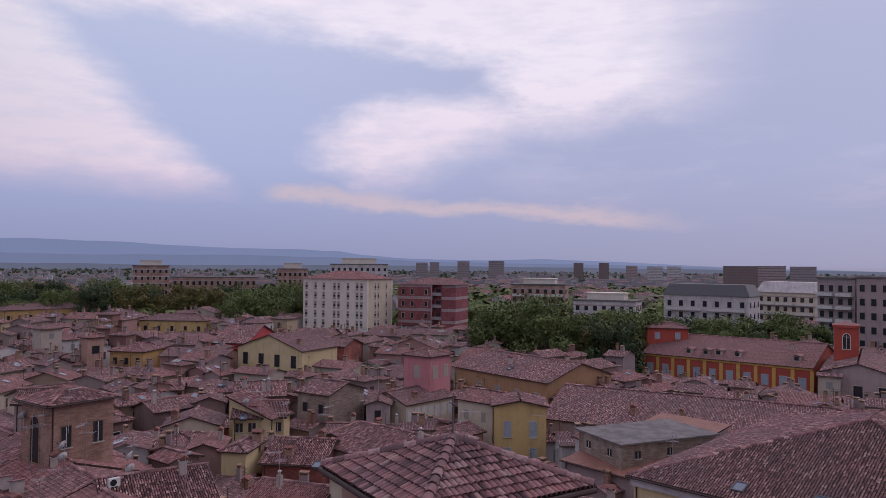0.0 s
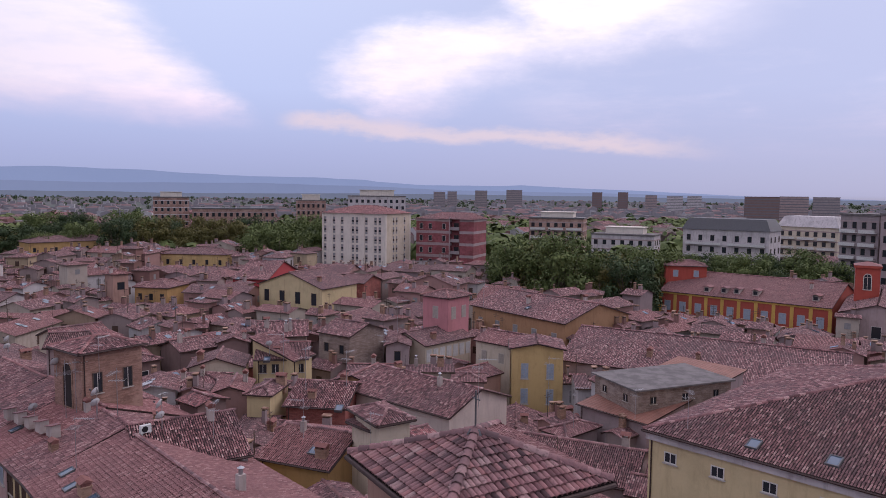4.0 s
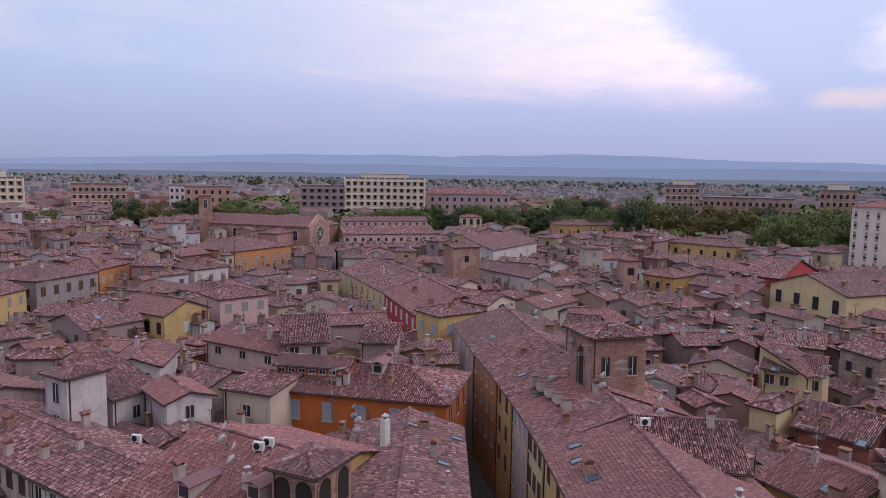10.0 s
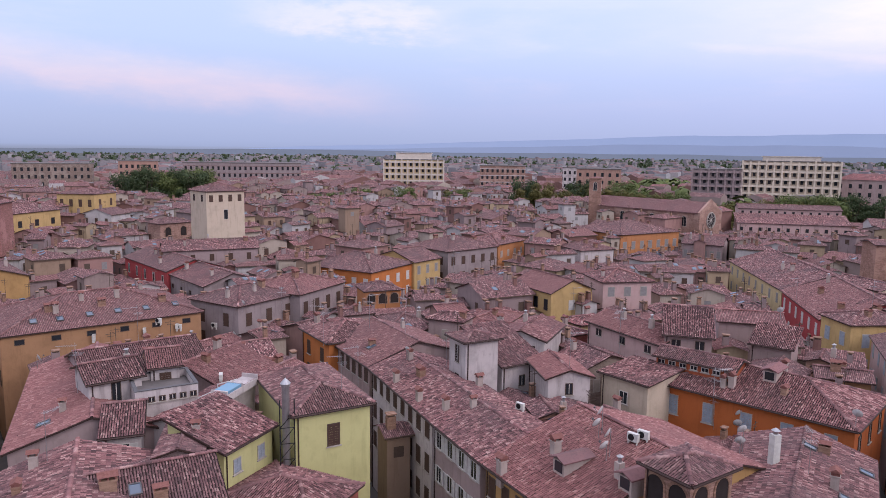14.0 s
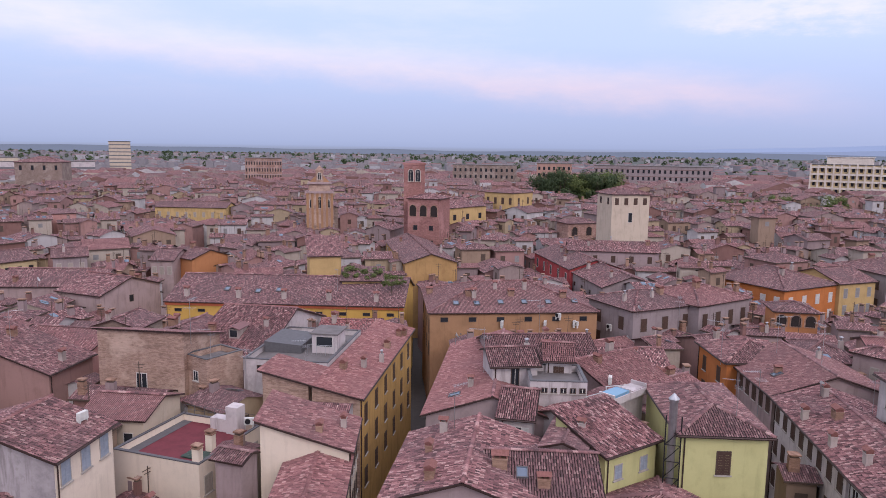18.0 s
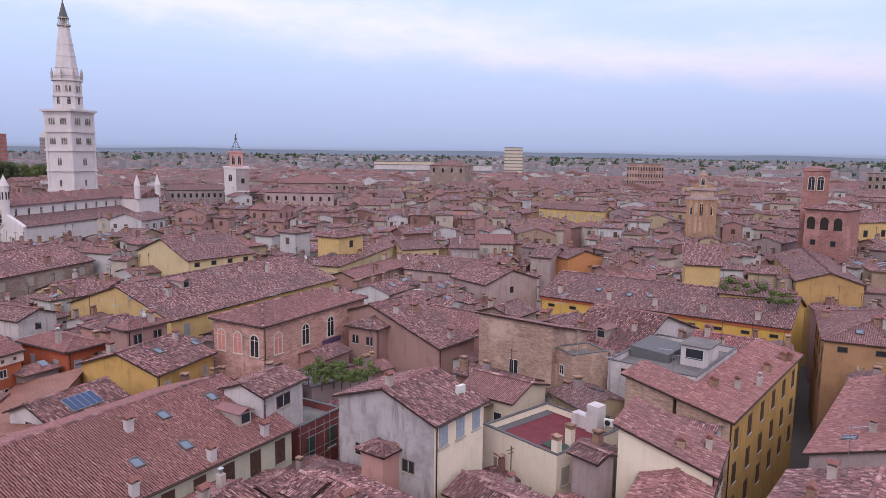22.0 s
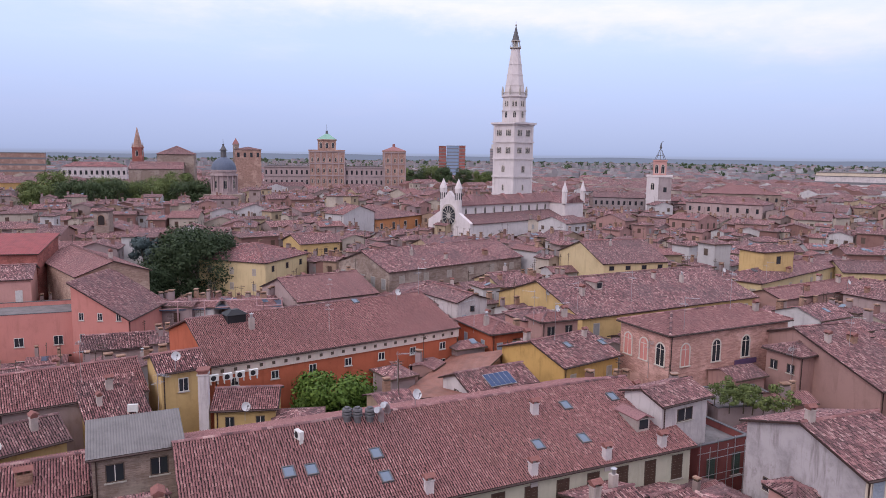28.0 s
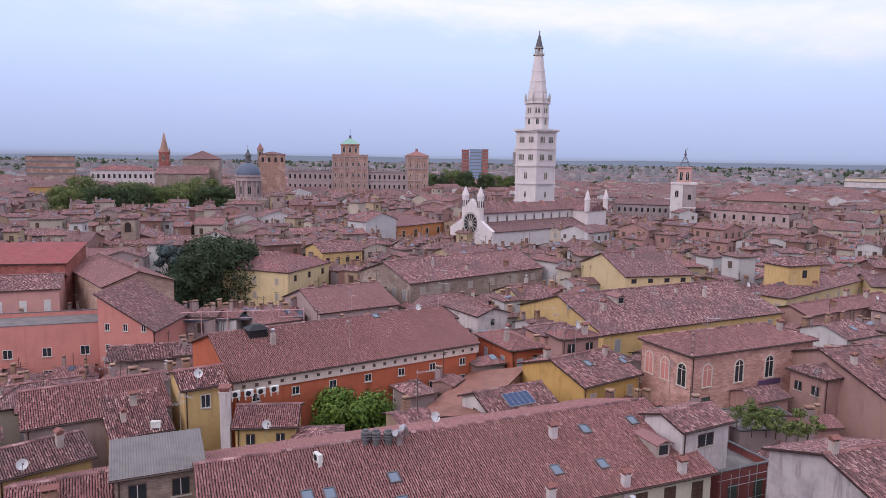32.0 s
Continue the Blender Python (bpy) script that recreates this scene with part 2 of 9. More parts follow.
def ribbed(name, rgb, pitch):
    m, tree, bsdf = material(name, 0.6)
    uv = tree.nodes.new("ShaderNodeUVMap")
    u, v, _ = split(tree, Sock(tree, uv.outputs[0]))
    pos, _ = geo(tree)
    n = noisy(tree, pos, 0.7, 5, 0.65)
    c = mixed(tree, n.step(0.35, 0.75) * 0.7, rgb, tuple(k * 0.55 for k in rgb))
    rib = (u / pitch * math.pi).sin().abs()
    c = mixed(tree, rib.step(0.25, 0.0) * 0.5, c, tuple(k * 0.3 for k in rgb))
    colour_in(tree, bsdf, c)
    bumped(tree, bsdf, rib, 0.7, 0.05)
    return m


def plain(name, rgb, rough=0.7, metal=0.0, var=0.25, scale=3.0):
    m, tree, bsdf = material(name, rough, metal)
    pos, _ = geo(tree)
    n = noisy(tree, pos, scale, 5, 0.6)
    c = mixed(tree, n.step(0.35, 0.7) * var * 2, rgb, tuple(k * 0.6 for k in rgb))
    c = mixed(tree, chance(tree) * var, c, tuple(k * 0.75 for k in rgb))
    colour_in(tree, bsdf, c)
    bumped(tree, bsdf, n, 0.15, 0.01)
    return m


WALLS = {}
for key, rgb, st in (
        ("cream", (0.62, 0.54, 0.40), .4), ("creamlight", (0.82, 0.73, 0.56), .25), ("creampink", (0.66, 0.56, 0.47), .35), ("beige", (0.43, 0.335, 0.305), .5), ("white", (0.60, 0.56, 0.525), .75),
        ("greywhite", (0.46, 0.43, 0.41), 1.0), ("whitegreen", (0.58, 0.57, 0.43), .3), ("yellow", (0.58, 0.42, 0.18), .45), ("yellowpale", (0.62, 0.51, 0.28), .35),
        ("yellowdeep", (0.56, 0.36, 0.12), .55), ("ochre", (0.50, 0.32, 0.13), .45), ("ochrebrown", (0.42, 0.25, 0.13), .45), ("ochrepink", (0.45, 0.285, 0.215), .5),
        ("orange", (0.55, 0.20, 0.06), .35), ("orangedeep", (0.52, 0.155, 0.045), .4), ("orange2", (0.52, 0.24, 0.10), .35), ("orangered", (0.45, 0.13, 0.06), .4), ("orangered2", (0.46, 0.13, 0.065), .45),
        ("red", (0.44, 0.09, 0.06), .4), ("crimson", (0.45, 0.08, 0.08), .4), ("redpanel", (0.40, 0.09, 0.06), .3), ("salmon", (0.58, 0.25, 0.20), .3),
        ("salmonpale", (0.56, 0.32, 0.27), .35), ("pink", (0.55, 0.24, 0.24), .4), ("pinkpale", (0.58, 0.42, 0.38), .35), ("pinkgrey", (0.40, 0.32, 0.30), .45),
        ("pinkbrown", (0.38, 0.24, 0.20), .4), ("grey", (0.35, 0.30, 0.285), .5), ("lime", (0.60, 0.60, 0.27), .3), ("concrete", (0.74, 0.68, 0.56), .3),
        ("pinkarch", (0.56, 0.36, 0.31), .35), ("maroonw", (0.22, 0.07, 0.06), .4), ("yellowred", (0.62, 0.40, 0.10), .35), ("blueglass", (0.24, 0.32, 0.42), .2), ("marble", (0.66, 0.62, 0.58), .3), ("brown", (0.25, 0.17, 0.15), .5)):
    WALLS[key] = plaster(key + "_plaster", (rgb[0] * 0.87, rgb[1] * 0.83, rgb[2] * 0.88), st)
for key, rgb in (("brickold", (0.32, 0.185, 0.145)), ("brickbuff", (0.40, 0.27, 0.215)), ("brickred", (0.29, 0.095, 0.08)), ("brickgrey", (0.28, 0.21, 0.18)), ("brickpink", (0.36, 0.22, 0.18)),
                 ("plumbrick", (0.26, 0.075, 0.085)), ("pinktower", (0.34, 0.165, 0.15)), ("pinkbrick", (0.50, 0.28, 0.24))):
    WALLS[key] = plaster(key + "_masonry", rgb, 0.5, True)
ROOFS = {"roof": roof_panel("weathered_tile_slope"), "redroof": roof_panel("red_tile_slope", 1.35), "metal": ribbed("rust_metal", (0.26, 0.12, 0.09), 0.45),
         "redmetal": ribbed("red_metal", (0.25, 0.055, 0.055), 0.4), "grey": ribbed("fibre_cement", (0.17, 0.155, 0.15), 0.18)}
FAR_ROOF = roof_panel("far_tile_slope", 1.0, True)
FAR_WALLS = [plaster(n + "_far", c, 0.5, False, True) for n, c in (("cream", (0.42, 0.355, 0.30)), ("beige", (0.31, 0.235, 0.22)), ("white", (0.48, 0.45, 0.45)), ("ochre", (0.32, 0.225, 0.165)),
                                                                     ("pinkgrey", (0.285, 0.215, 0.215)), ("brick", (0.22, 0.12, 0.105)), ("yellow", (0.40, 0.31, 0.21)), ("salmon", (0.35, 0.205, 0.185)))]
# outer-town tones greyed and cooled, with distance haze put into the colour
HAZED_WALLS = [plaster(n + "_hazed", c, 0.4, False, True) for n, c in (("chalk", (0.40, 0.385, 0.40)), ("ash", (0.27, 0.245, 0.26)), ("dust", (0.33, 0.29, 0.295)), ("clay", (0.27, 0.195, 0.19)))]
HAZED_ROOF = plain("hazed_outer_roof", (0.20, 0.125, 0.125), 0.95, 0, 0.5, 0.05)
TILE, tile_tree, tile_bsdf = material("terracotta_tile", 0.9)
tpos, tisl = geo(tile_tree)
colour_in(tile_tree, tile_bsdf, tile_colours(tile_tree, tisl, tpos))
bumped(tile_tree, tile_bsdf, noisy(tile_tree, tpos, 30.0, 3), 0.3, 0.01)
TILE1, tile_tree, tile_bsdf = material("single_terracotta_tile", 0.9)
tpos, tisl = geo(tile_tree)
colour_in(tile_tree, tile_bsdf, tile_colours(tile_tree, chance(tile_tree), tpos))
bumped(tile_tree, tile_bsdf, noisy(tile_tree, tpos, 30.0, 3), 0.3, 0.01)
M_UNDER = plain("roof_underlay", (0.034, 0.021, 0.020), 0.95)
M_GUTTER_SHADE = plain("copper_gutter_and_eave_shade", (0.07, 0.045, 0.04), 0.5, 0.3)
M_FRAME = plain("white_window_frame", (0.58, 0.55, 0.52), 0.6)
M_DARKF = plain("dark_window_frame", (0.10, 0.07, 0.055), 0.6)
M_STONE = plain("stone_surround", (0.42, 0.38, 0.34), 0.85)
M_ARCH = plain("pale_stone_arch", (0.55, 0.48, 0.42), 0.85)
M_GLASS, gt, gb = material("window_glass", 0.08)
gb.inputs["Base Color"].default_value = (0.025, 0.028, 0.034, 1)
gb.inputs["Specular IOR Level"].default_value = 0.5
SHUT = {"brown": plain("brown_shutter", (0.085, 0.05, 0.038), 0.7), "blue": plain("blue_grey_shutter", (0.30, 0.34, 0.40), 0.7),
        "grey": plain("grey_shutter", (0.26, 0.25, 0.25), 0.7), "white": plain("white_shutter", (0.55, 0.53, 0.52), 0.7),
        "green": plain("dark_green_shutter", (0.05, 0.075, 0.06), 0.7), "": plain("beige_shutter", (0.36, 0.31, 0.27), 0.7)}
M_CHIM = plaster("chimney_plaster", (0.42, 0.35, 0.32), 0.8)
M_OPENING_SHADE = plain("painted_opening_shade", (0.035, 0.027, 0.026), 0.95)
M_CHIMB = plaster("chimney_masonry", (0.30, 0.18, 0.13), 0.5, True)
M_CAP = plain("fired_clay_cap", (0.24, 0.105, 0.09), 0.9, 0, 0.4, 6.0)
M_METAL = plain("galvanised_metal", (0.45, 0.45, 0.46), 0.35, 0.8)
M_DISH = plain("white_dish", (0.55, 0.54, 0.54), 0.5)
M_AC = plain("white_casing", (0.62, 0.61, 0.58), 0.5)
M_BLACK = plain("black_plastic", (0.02, 0.02, 0.022), 0.5)
M_SKYL, skt, skb = material("skylight_glass", 0.05)
skb.inputs["Base Color"].default_value = (0.06, 0.09, 0.13, 1)
skb.inputs["IOR"].default_value = 1.85
skb.inputs["Specular IOR Level"].default_value = 0.5
M_SOLAR = plain("blue_solar_cells", (0.025, 0.05, 0.12), 0.12)
M_LEAD = plain("lead_grey", (0.11, 0.105, 0.11), 0.6)
M_SLAB = plain("weathered_roof_slab", (0.19, 0.17, 0.165), 0.95, 0, 0.6, 0.7)
M_MAROON = plain("maroon_membrane", (0.16, 0.035, 0.045), 0.8, 0, 0.3, 1.0)


# ---- mesh helpers ----
def mesh_from(name, verts, faces, mats, uvs=None, ids=None):
    me = bpy.data.meshes.new(name)
    me.from_pydata([tuple(v) for v in verts], [], faces)
    for m in mats if isinstance(mats, (list, tuple)) else [mats]:
        me.materials.append(m)
    if uvs is not None:
        layer = me.uv_layers.new(name="UVMap")
        layer.data.foreach_set("uv", [c for uv in uvs for c in uv])
    if ids is not None:
        me.polygons.foreach_set("material_index", ids)
    me.update()
    return me


def plan_uv(me):
    """Lays the tile pattern over a roof mesh from above: courses across local x."""
    layer = me.uv_layers.new(name="UVMap")
    for p in me.polygons:
        across = abs(p.normal.x) > abs(p.normal.y)
        for k in p.loop_indices:
            c = me.vertices[me.loops[k].vertex_index].co
            layer.data[k].uv = (c.y, c.x * 1.05) if across else (c.x, c.y * 1.05)


def child(name, me, parent, m=None, label="", kind=""):
    ob = new(name, me)
    ob.parent = parent
    if m is not None:
        ob.matrix_basis = m
    return tagged(ob, label, kind=kind)


def box_vf(x0, y0, z0, x1, y1, z1, off=0):
    v = [(x0, y0, z0), (x1, y0, z0), (x1, y1, z0), (x0, y1, z0), (x0, y0, z1), (x1, y0, z1), (x1, y1, z1), (x0, y1, z1)]
    q = [(0, 3, 2, 1), (4, 5, 6, 7), (0, 1, 5, 4), (1, 2, 6, 5), (2, 3, 7, 6), (3, 0, 4, 7)]
    return v, [tuple(i + off for i in f) for f in q]


class Build:
    """Collects boxes, prisms and tubes with material numbers into one mesh."""
    def __init__(self):
        self.v, self.f, self.i = [], [], []

    def box(self, x0, y0, z0, x1, y1, z1, mat=0):
        v, q = box_vf(x0, y0, z0, x1, y1, z1, len(self.v))
        self.v += v
        self.f += q
        self.i += [mat] * 6
        return self

    def ring(self, pts0, pts1, mat=0, cap=True):
        n, o = len(pts0), len(self.v)
        self.v += list(pts0) + list(pts1)
        for k in range(n):
            self.f.append((o + k, o + (k + 1) % n, o + n + (k + 1) % n, o + n + k))
            self.i.append(mat)
        if cap:
            self.f += [tuple(o + n - 1 - k for k in range(n)), tuple(o + n + k for k in range(n))]
            self.i += [mat, mat]
        return self

    def tube(self, a, b, r0, r1=None, n=8, mat=0):
        a, b = Vector(a), Vector(b)
        r1 = r0 if r1 is None else r1
        ax = (b - a).normalized()
        s = ax.orthogonal().normalized()
        t = ax.cross(s)
        c = [(math.cos(2 * math.pi * k / n), math.sin(2 * math.pi * k / n)) for k in range(n)]
        return self.ring([tuple(a + (s * p + t * q) * r0) for p, q in c], [tuple(b + (s * p + t * q) * max(r1, 1e-3)) for p, q in c], mat)

    def ngon(self, z0, z1, cx, cy, r0, r1, n, mat=0, turn=0.0):
        p = [(math.cos(turn + 2 * math.pi * k / n), math.sin(turn + 2 * math.pi * k / n)) for k in range(n)]
        return self.ring([(cx + a * r0, cy + b * r0, z0) for a, b in p], [(cx + a * max(r1, .01), cy + b * max(r1, .01), z1) for a, b in p], mat)

    def poly(self, pts, mat=0):
        o = len(self.v)
        self.v += list(pts)
        self.f.append(tuple(range(o, o + len(pts))))
        self.i.append(mat)
        return self

    def mesh(self, name, mats):
        return mesh_from(name, self.v, self.f, mats, None, self.i)


# ---- windows ----
SHARED = {}


def slab_shutter(w, h, mat):
    key = ("shutter", round(w, 2), round(h, 2), mat.name)
    if key not in SHARED:
        b = Build()
        b.box(0, -0.045, 0, 0.07, 0, h).box(w - 0.07, -0.045, 0, w, 0, h).box(0.07, -0.045, 0, w - 0.07, 0, 0.08).box(0.07, -0.045, h - 0.08, w - 0.07, 0, h)
        n = max(4, int(h / 0.22))
        for k in range(n):
            z = 0.08 + (h - 0.16) * k / n
            b.box(0.07, -0.035, z + 0.02, w - 0.07, -0.008, z + (h - 0.16) / n)
        SHARED[key] = b.mesh("shutter", mat)
    return SHARED[key]


def arch_pts(w, h, n=8):
    """Outline of a round-headed opening, from the lower left round to the lower right."""
    r = w / 2
    return [(-r, 0)] + [(-r * math.cos(math.pi * k / n), h - r + r * math.sin(math.pi * k / n)) for k in range(n + 1)] + [(r, 0)]


def window_mesh(style, w, h, far):
    key = ("window", style, round(w, 2), round(h, 2), far)
    if key in SHARED:
        return SHARED[key]
    b = Build()
    if style == "hollow":
        o, i = arch_pts(w + 0.36, h + 0.18), arch_pts(w, h)
        for k in range(len(o) - 1):
            (a, c), (d, e), (f, g), (p, q) = o[k], o[k + 1], i[k + 1], i[k]
            b.ring([(a, -0.05, c), (d, -0.05, e), (f, -0.05, g), (p, -0.05, q)], [(a, 0.02, c), (d, 0.02, e), (f, 0.02, g), (p, 0.02, q)], 0)
        # flat dark sheet paints the shade inside the open arch
        b.poly([(x, -0.01, z) for x, z in i], 1)
        b.box(-w / 2 - 0.12, -0.10, -0.10, w / 2 + 0.12, 0, 0, 0)
        me = b.mesh("window", [M_CHIMB, M_OPENING_SHADE])
    elif style in ("arch", "blindarch"):
        o, i = arch_pts(w + 0.3, h + 0.15), arch_pts(w, h)
        for k in range(len(o) - 1):
            (a, c), (d, e), (f, g), (p, q) = o[k], o[k + 1], i[k + 1], i[k]
            b.ring([(a, -0.06, c), (d, -0.06, e), (f, -0.06, g), (p, -0.06, q)], [(a, 0.02, c), (d, 0.02, e), (f, 0.02, g), (p, 0.02, q)], 0)
        b.poly([(x, -0.012, z) for x, z in i], 1)
        b.box(-0.04, -0.04, 0, 0.04, 0, h * 0.95, 2).box(-w / 2, -0.04, h - w / 2 - 0.03, w / 2, 0, h - w / 2 + 0.03, 2)
        b.box(-w / 2 - 0.2, -0.14, -0.12, w / 2 + 0.2, 0, 0, 0)
        me = b.mesh("window", [M_ARCH, M_GLASS if style == "arch" else WALLS["salmon"], M_ARCH])
    else:
        fr = M_DARKF if style in ("dark", "strip", "closedbrown", "closedgreen") else M_FRAME if style in ("plain", "open", "closedwhite") else M_STONE
        t = 0.07
        o = [(-w / 2, 0), (w / 2, 0), (w / 2, h), (-w / 2, h)]
        i = [(-w / 2 + t, t), (w / 2 - t, t), (w / 2 - t, h - t), (-w / 2 + t, h - t)]
        n0 = len(b.v)
        b.v += [(x, -0.05, z) for x, z in o] + [(x, -0.05, z) for x, z in i] + [(x, 0, z) for x, z in o] + [(x, 0, z) for x, z in i]
        for k in range(4):
            j = (k + 1) % 4
            b.f += [(k, j, 4 + j, 4 + k), (8 + k, k + 0, j, 8 + j)[::-1], (4 + k, 4 + j, 12 + j, 12 + k)]
            b.i += [0, 0, 0]
        mats = [fr]
        if far:
            if style.startswith("closed") or style == "strip":
                b.box(-w / 2 + t, -0.055, t, w / 2 - t, -0.004, h - t, 1)
                mats.append(SHUT[style[6:] if style != "strip" else "grey"])
            else:
                b.poly([(-w / 2 + t, -0.008, t), (w / 2 - t, -0.008, t), (w / 2 - t, -0.008, h - t), (-w / 2 + t, -0.008, h - t)], 1)
                mats.append(M_GLASS)
        me = b.mesh("window", mats)
    SHARED[key] = me
    return me


def pane_mesh(w, h):
    key = ("pane", round(w, 2), round(h, 2))
    if key not in SHARED:
        b = Build()
        b.box(-w / 2 + .07, -0.02, .07, -.02, -0.006, h - .07).box(.02, -0.02, .07, w / 2 - .07, -0.006, h - .07)
        b.box(-.03, -.045, .07, .03, -.004, h - .07, 1)
        SHARED[key] = b.mesh("pane", [M_GLASS, M_FRAME])
    return SHARED[key]


def sill_mesh(w):
    key = ("sill", round(w, 2))
    if key not in SHARED:
        b = Build()
        b.box(-w / 2 - 0.10, -0.13, -0.09, w / 2 + 0.10, 0, 0)
        SHARED[key] = b.mesh("sill", M_STONE)
    return SHARED[key]


def add_window(house_ob, m, style, w, h, near):
    if style == "cap":
        style = "plain"
    ob = child("window", window_mesh(style, w, h, not near), house_ob, m)
    if near and "arch" not in style and style != "hollow":
        child("sill", sill_mesh(w), ob)
        if style.startswith("closed"):
            me = slab_shutter(w / 2 - 0.075, h - 0.12, SHUT[style[6:]])
            child("shutter", me, ob, pose(-w / 2 + 0.07, 0, 0.06))
            child("shutter", me, ob, pose(0.005, 0, 0.06))
        else:
            child("pane", pane_mesh(w, h), ob)
    if style == "open" and near:
        me = slab_shutter(w / 2, h - 0.05, SHUT["white"])
        child("shutter", me, ob, pose(-w - 0.02, -0.02, 0))
        child("shutter", me, ob, pose(w / 2 + 0.02, -0.02, 0))
    return ob


# ---- tiled slopes ----
TW, TL = 0.185, 0.34
ARC = 4


def tile_slope(poly, rnd):
    """Half-round tiles over a slope given as eave start, eave end and the upper corners. Returns verts and quads."""
    P = [Vector(p) for p in poly]
    u = (P[1] - P[0]).normalized()
    nrm = (P[1] - P[0]).cross(P[-1] - P[0]).normalized()
    v = nrm.cross(u)
    q = np.array([((p - P[0]).dot(u), (p - P[0]).dot(v)) for p in P])
    us = np.arange(q[:, 0].min() + TW / 2, q[:, 0].max(), TW)
    vs = np.arange(-0.06, q[:, 1].max() - 0.1, TL)
    U, V = [a.ravel() for a in np.meshgrid(us, vs)]
    inside = np.ones(len(U), bool)
    for k in range(len(q)):
        a, b = q[k], q[(k + 1) % len(q)]
        e = (b - a) / max(1e-6, np.hypot(*(b - a)))
        inside &= (e[0] * (V + 0.15 - a[1]) - e[1] * (U - a[0])) > -0.02
    U, V = U[inside], V[inside]
    n = len(U)
    if not n:
        return np.zeros((0, 3)), np.zeros((0, 4), int)
    du, tw = rnd.normal(0, 0.012, n), rnd.normal(0, 0.03, n)
    lift = np.abs(rnd.normal(0, 0.010, n))
    ang = np.linspace(0, math.pi, ARC)
    prof_u, prof_h = -np.cos(ang), np.sin(ang)
    pts = np.zeros((n, 2, ARC, 3))
    for e, (off, rad, low) in enumerate(((0.0, 0.070, 0.048), (TL * 1.12, 0.055, 0.016))):
        pu = U[:, None] + du[:, None] + prof_u[None] * rad + tw[:, None] * off
        ph = (prof_h * rad * 0.9 + low)[None] + lift[:, None]
        pv = (V + off)[:, None] + 0 * pu
        pts[:, e] = np.array(P[0]) + pu[..., None] * np.array(u) + pv[..., None] * np.array(v) + ph[..., None] * np.array(nrm)
    verts = pts.reshape(-1, 3)
    k = np.arange(ARC - 1)
    one = np.stack([k, k + 1, k + 1 + ARC, k + ARC], 1)
    quads = (np.arange(n)[:, None, None] * 2 * ARC + one[None]).reshape(-1, 4)
    return verts, quads


def quad_mesh(name, verts, quads, mat):
    me = bpy.data.meshes.new(name)
    me.vertices.add(len(verts))
    me.vertices.foreach_set("co", np.asarray(verts, np.float32).ravel())
    me.loops.add(len(quads) * 4)
    me.loops.foreach_set("vertex_index", np.asarray(quads, np.int32).ravel())
    me.polygons.add(len(quads))
    me.polygons.foreach_set("loop_start", np.arange(len(quads), dtype=np.int32) * 4)
    me.materials.append(mat)
    me.update(calc_edges=True)
    me.validate()
    return me


def slopes_of(kind, w, d, ez, slope):
    """Slopes (eave start, eave end, upper corners), ridge lines and the height function of a roof over (0..w, 0..d)."""
    if kind == "g":
        r = ez + slope * d / 2
        s = [[(0, 0, ez), (w, 0, ez), (w, d / 2, r), (0, d / 2, r)], [(w, d, ez), (0, d, ez), (0, d / 2, r), (w, d / 2, r)]]
        return s, [((0, d / 2, r), (w, d / 2, r))], lambda x, y: ez + slope * min(y, d - y)
    if kind == "x":
        r = ez + slope * w / 2
        s = [[(0, d, ez), (0, 0, ez), (w / 2, 0, r), (w / 2, d, r)], [(w, 0, ez), (w, d, ez), (w / 2, d, r), (w / 2, 0, r)]]
        return s, [((w / 2, 0, r), (w / 2, d, r))], lambda x, y: ez + slope * min(x, w - x)
    if kind == "s":
        r = ez + slope * d
        return [[(0, 0, ez), (w, 0, ez), (w, d, r), (0, d, r)]], [], lambda x, y: ez + slope * y
    if kind == "S":
        r = ez + slope * d
        return [[(w, d, ez), (0, d, ez), (0, 0, r), (w, 0, r)]], [], lambda x, y: ez + slope * (d - y)
    if kind == "h":
        k = min(w, d) / 2
        r = ez + slope * k
        a, b = (k, d / 2, r), (w - k, d / 2, r)
        if w < d:
            a, b = (w / 2, k, r), (w / 2, d - k, r)
        c = [(0, 0, ez), (w, 0, ez), (w, d, ez), (0, d, ez)]
        if w >= d:
            s = [[c[0], c[1], b, a], [c[1], c[2], b], [c[2], c[3], a, b], [c[3], c[0], a]]
            lines = [(a, b), (c[0], a), (c[3], a), (c[1], b), (c[2], b)]
        else:
            s = [[c[0], c[1], a], [c[1], c[2], b, a], [c[2], c[3], b], [c[3], c[0], a, b]]
            lines = [(a, b), (c[0], a), (c[1], a), (c[2], b), (c[3], b)]
        return s, lines, lambda x, y: ez + slope * min(x, w - x, y, d - y)
    return [], [], lambda x, y: ez


def ridge_vq(lines, rnd):
    """Rows of larger half-round tiles along ridges and hips."""
    vv, qq, n0 = [], [], 0
    for a, b in lines:
        a, b = Vector(a), Vector(b)
        L = (b - a).length
        if L < 0.3:
            continue
        ax = (b - a) / L
        s = ax.cross(Vector((0, 0, 1))).normalized()
        upw = s.cross(ax)
        k = 0.0
        while k < L:
            for off, rad in ((0, 0.17), (0.44, 0.14)):
                for q in range(5):
                    t = math.pi * q / 4
                    vv.append(a + ax * min(L + 0.1, k + off) + s * math.cos(t) * rad + upw * (math.sin(t) * rad * 0.85 + 0.05 + (0.02 if off == 0 else 0)))
            qq += [(n0 + q, n0 + q + 1, n0 + q + 6, n0 + q + 5) for q in range(4)]
            n0 += 10
            k += 0.40
    return np.array([tuple(p) for p in vv]), np.array(qq)


FOOT = []
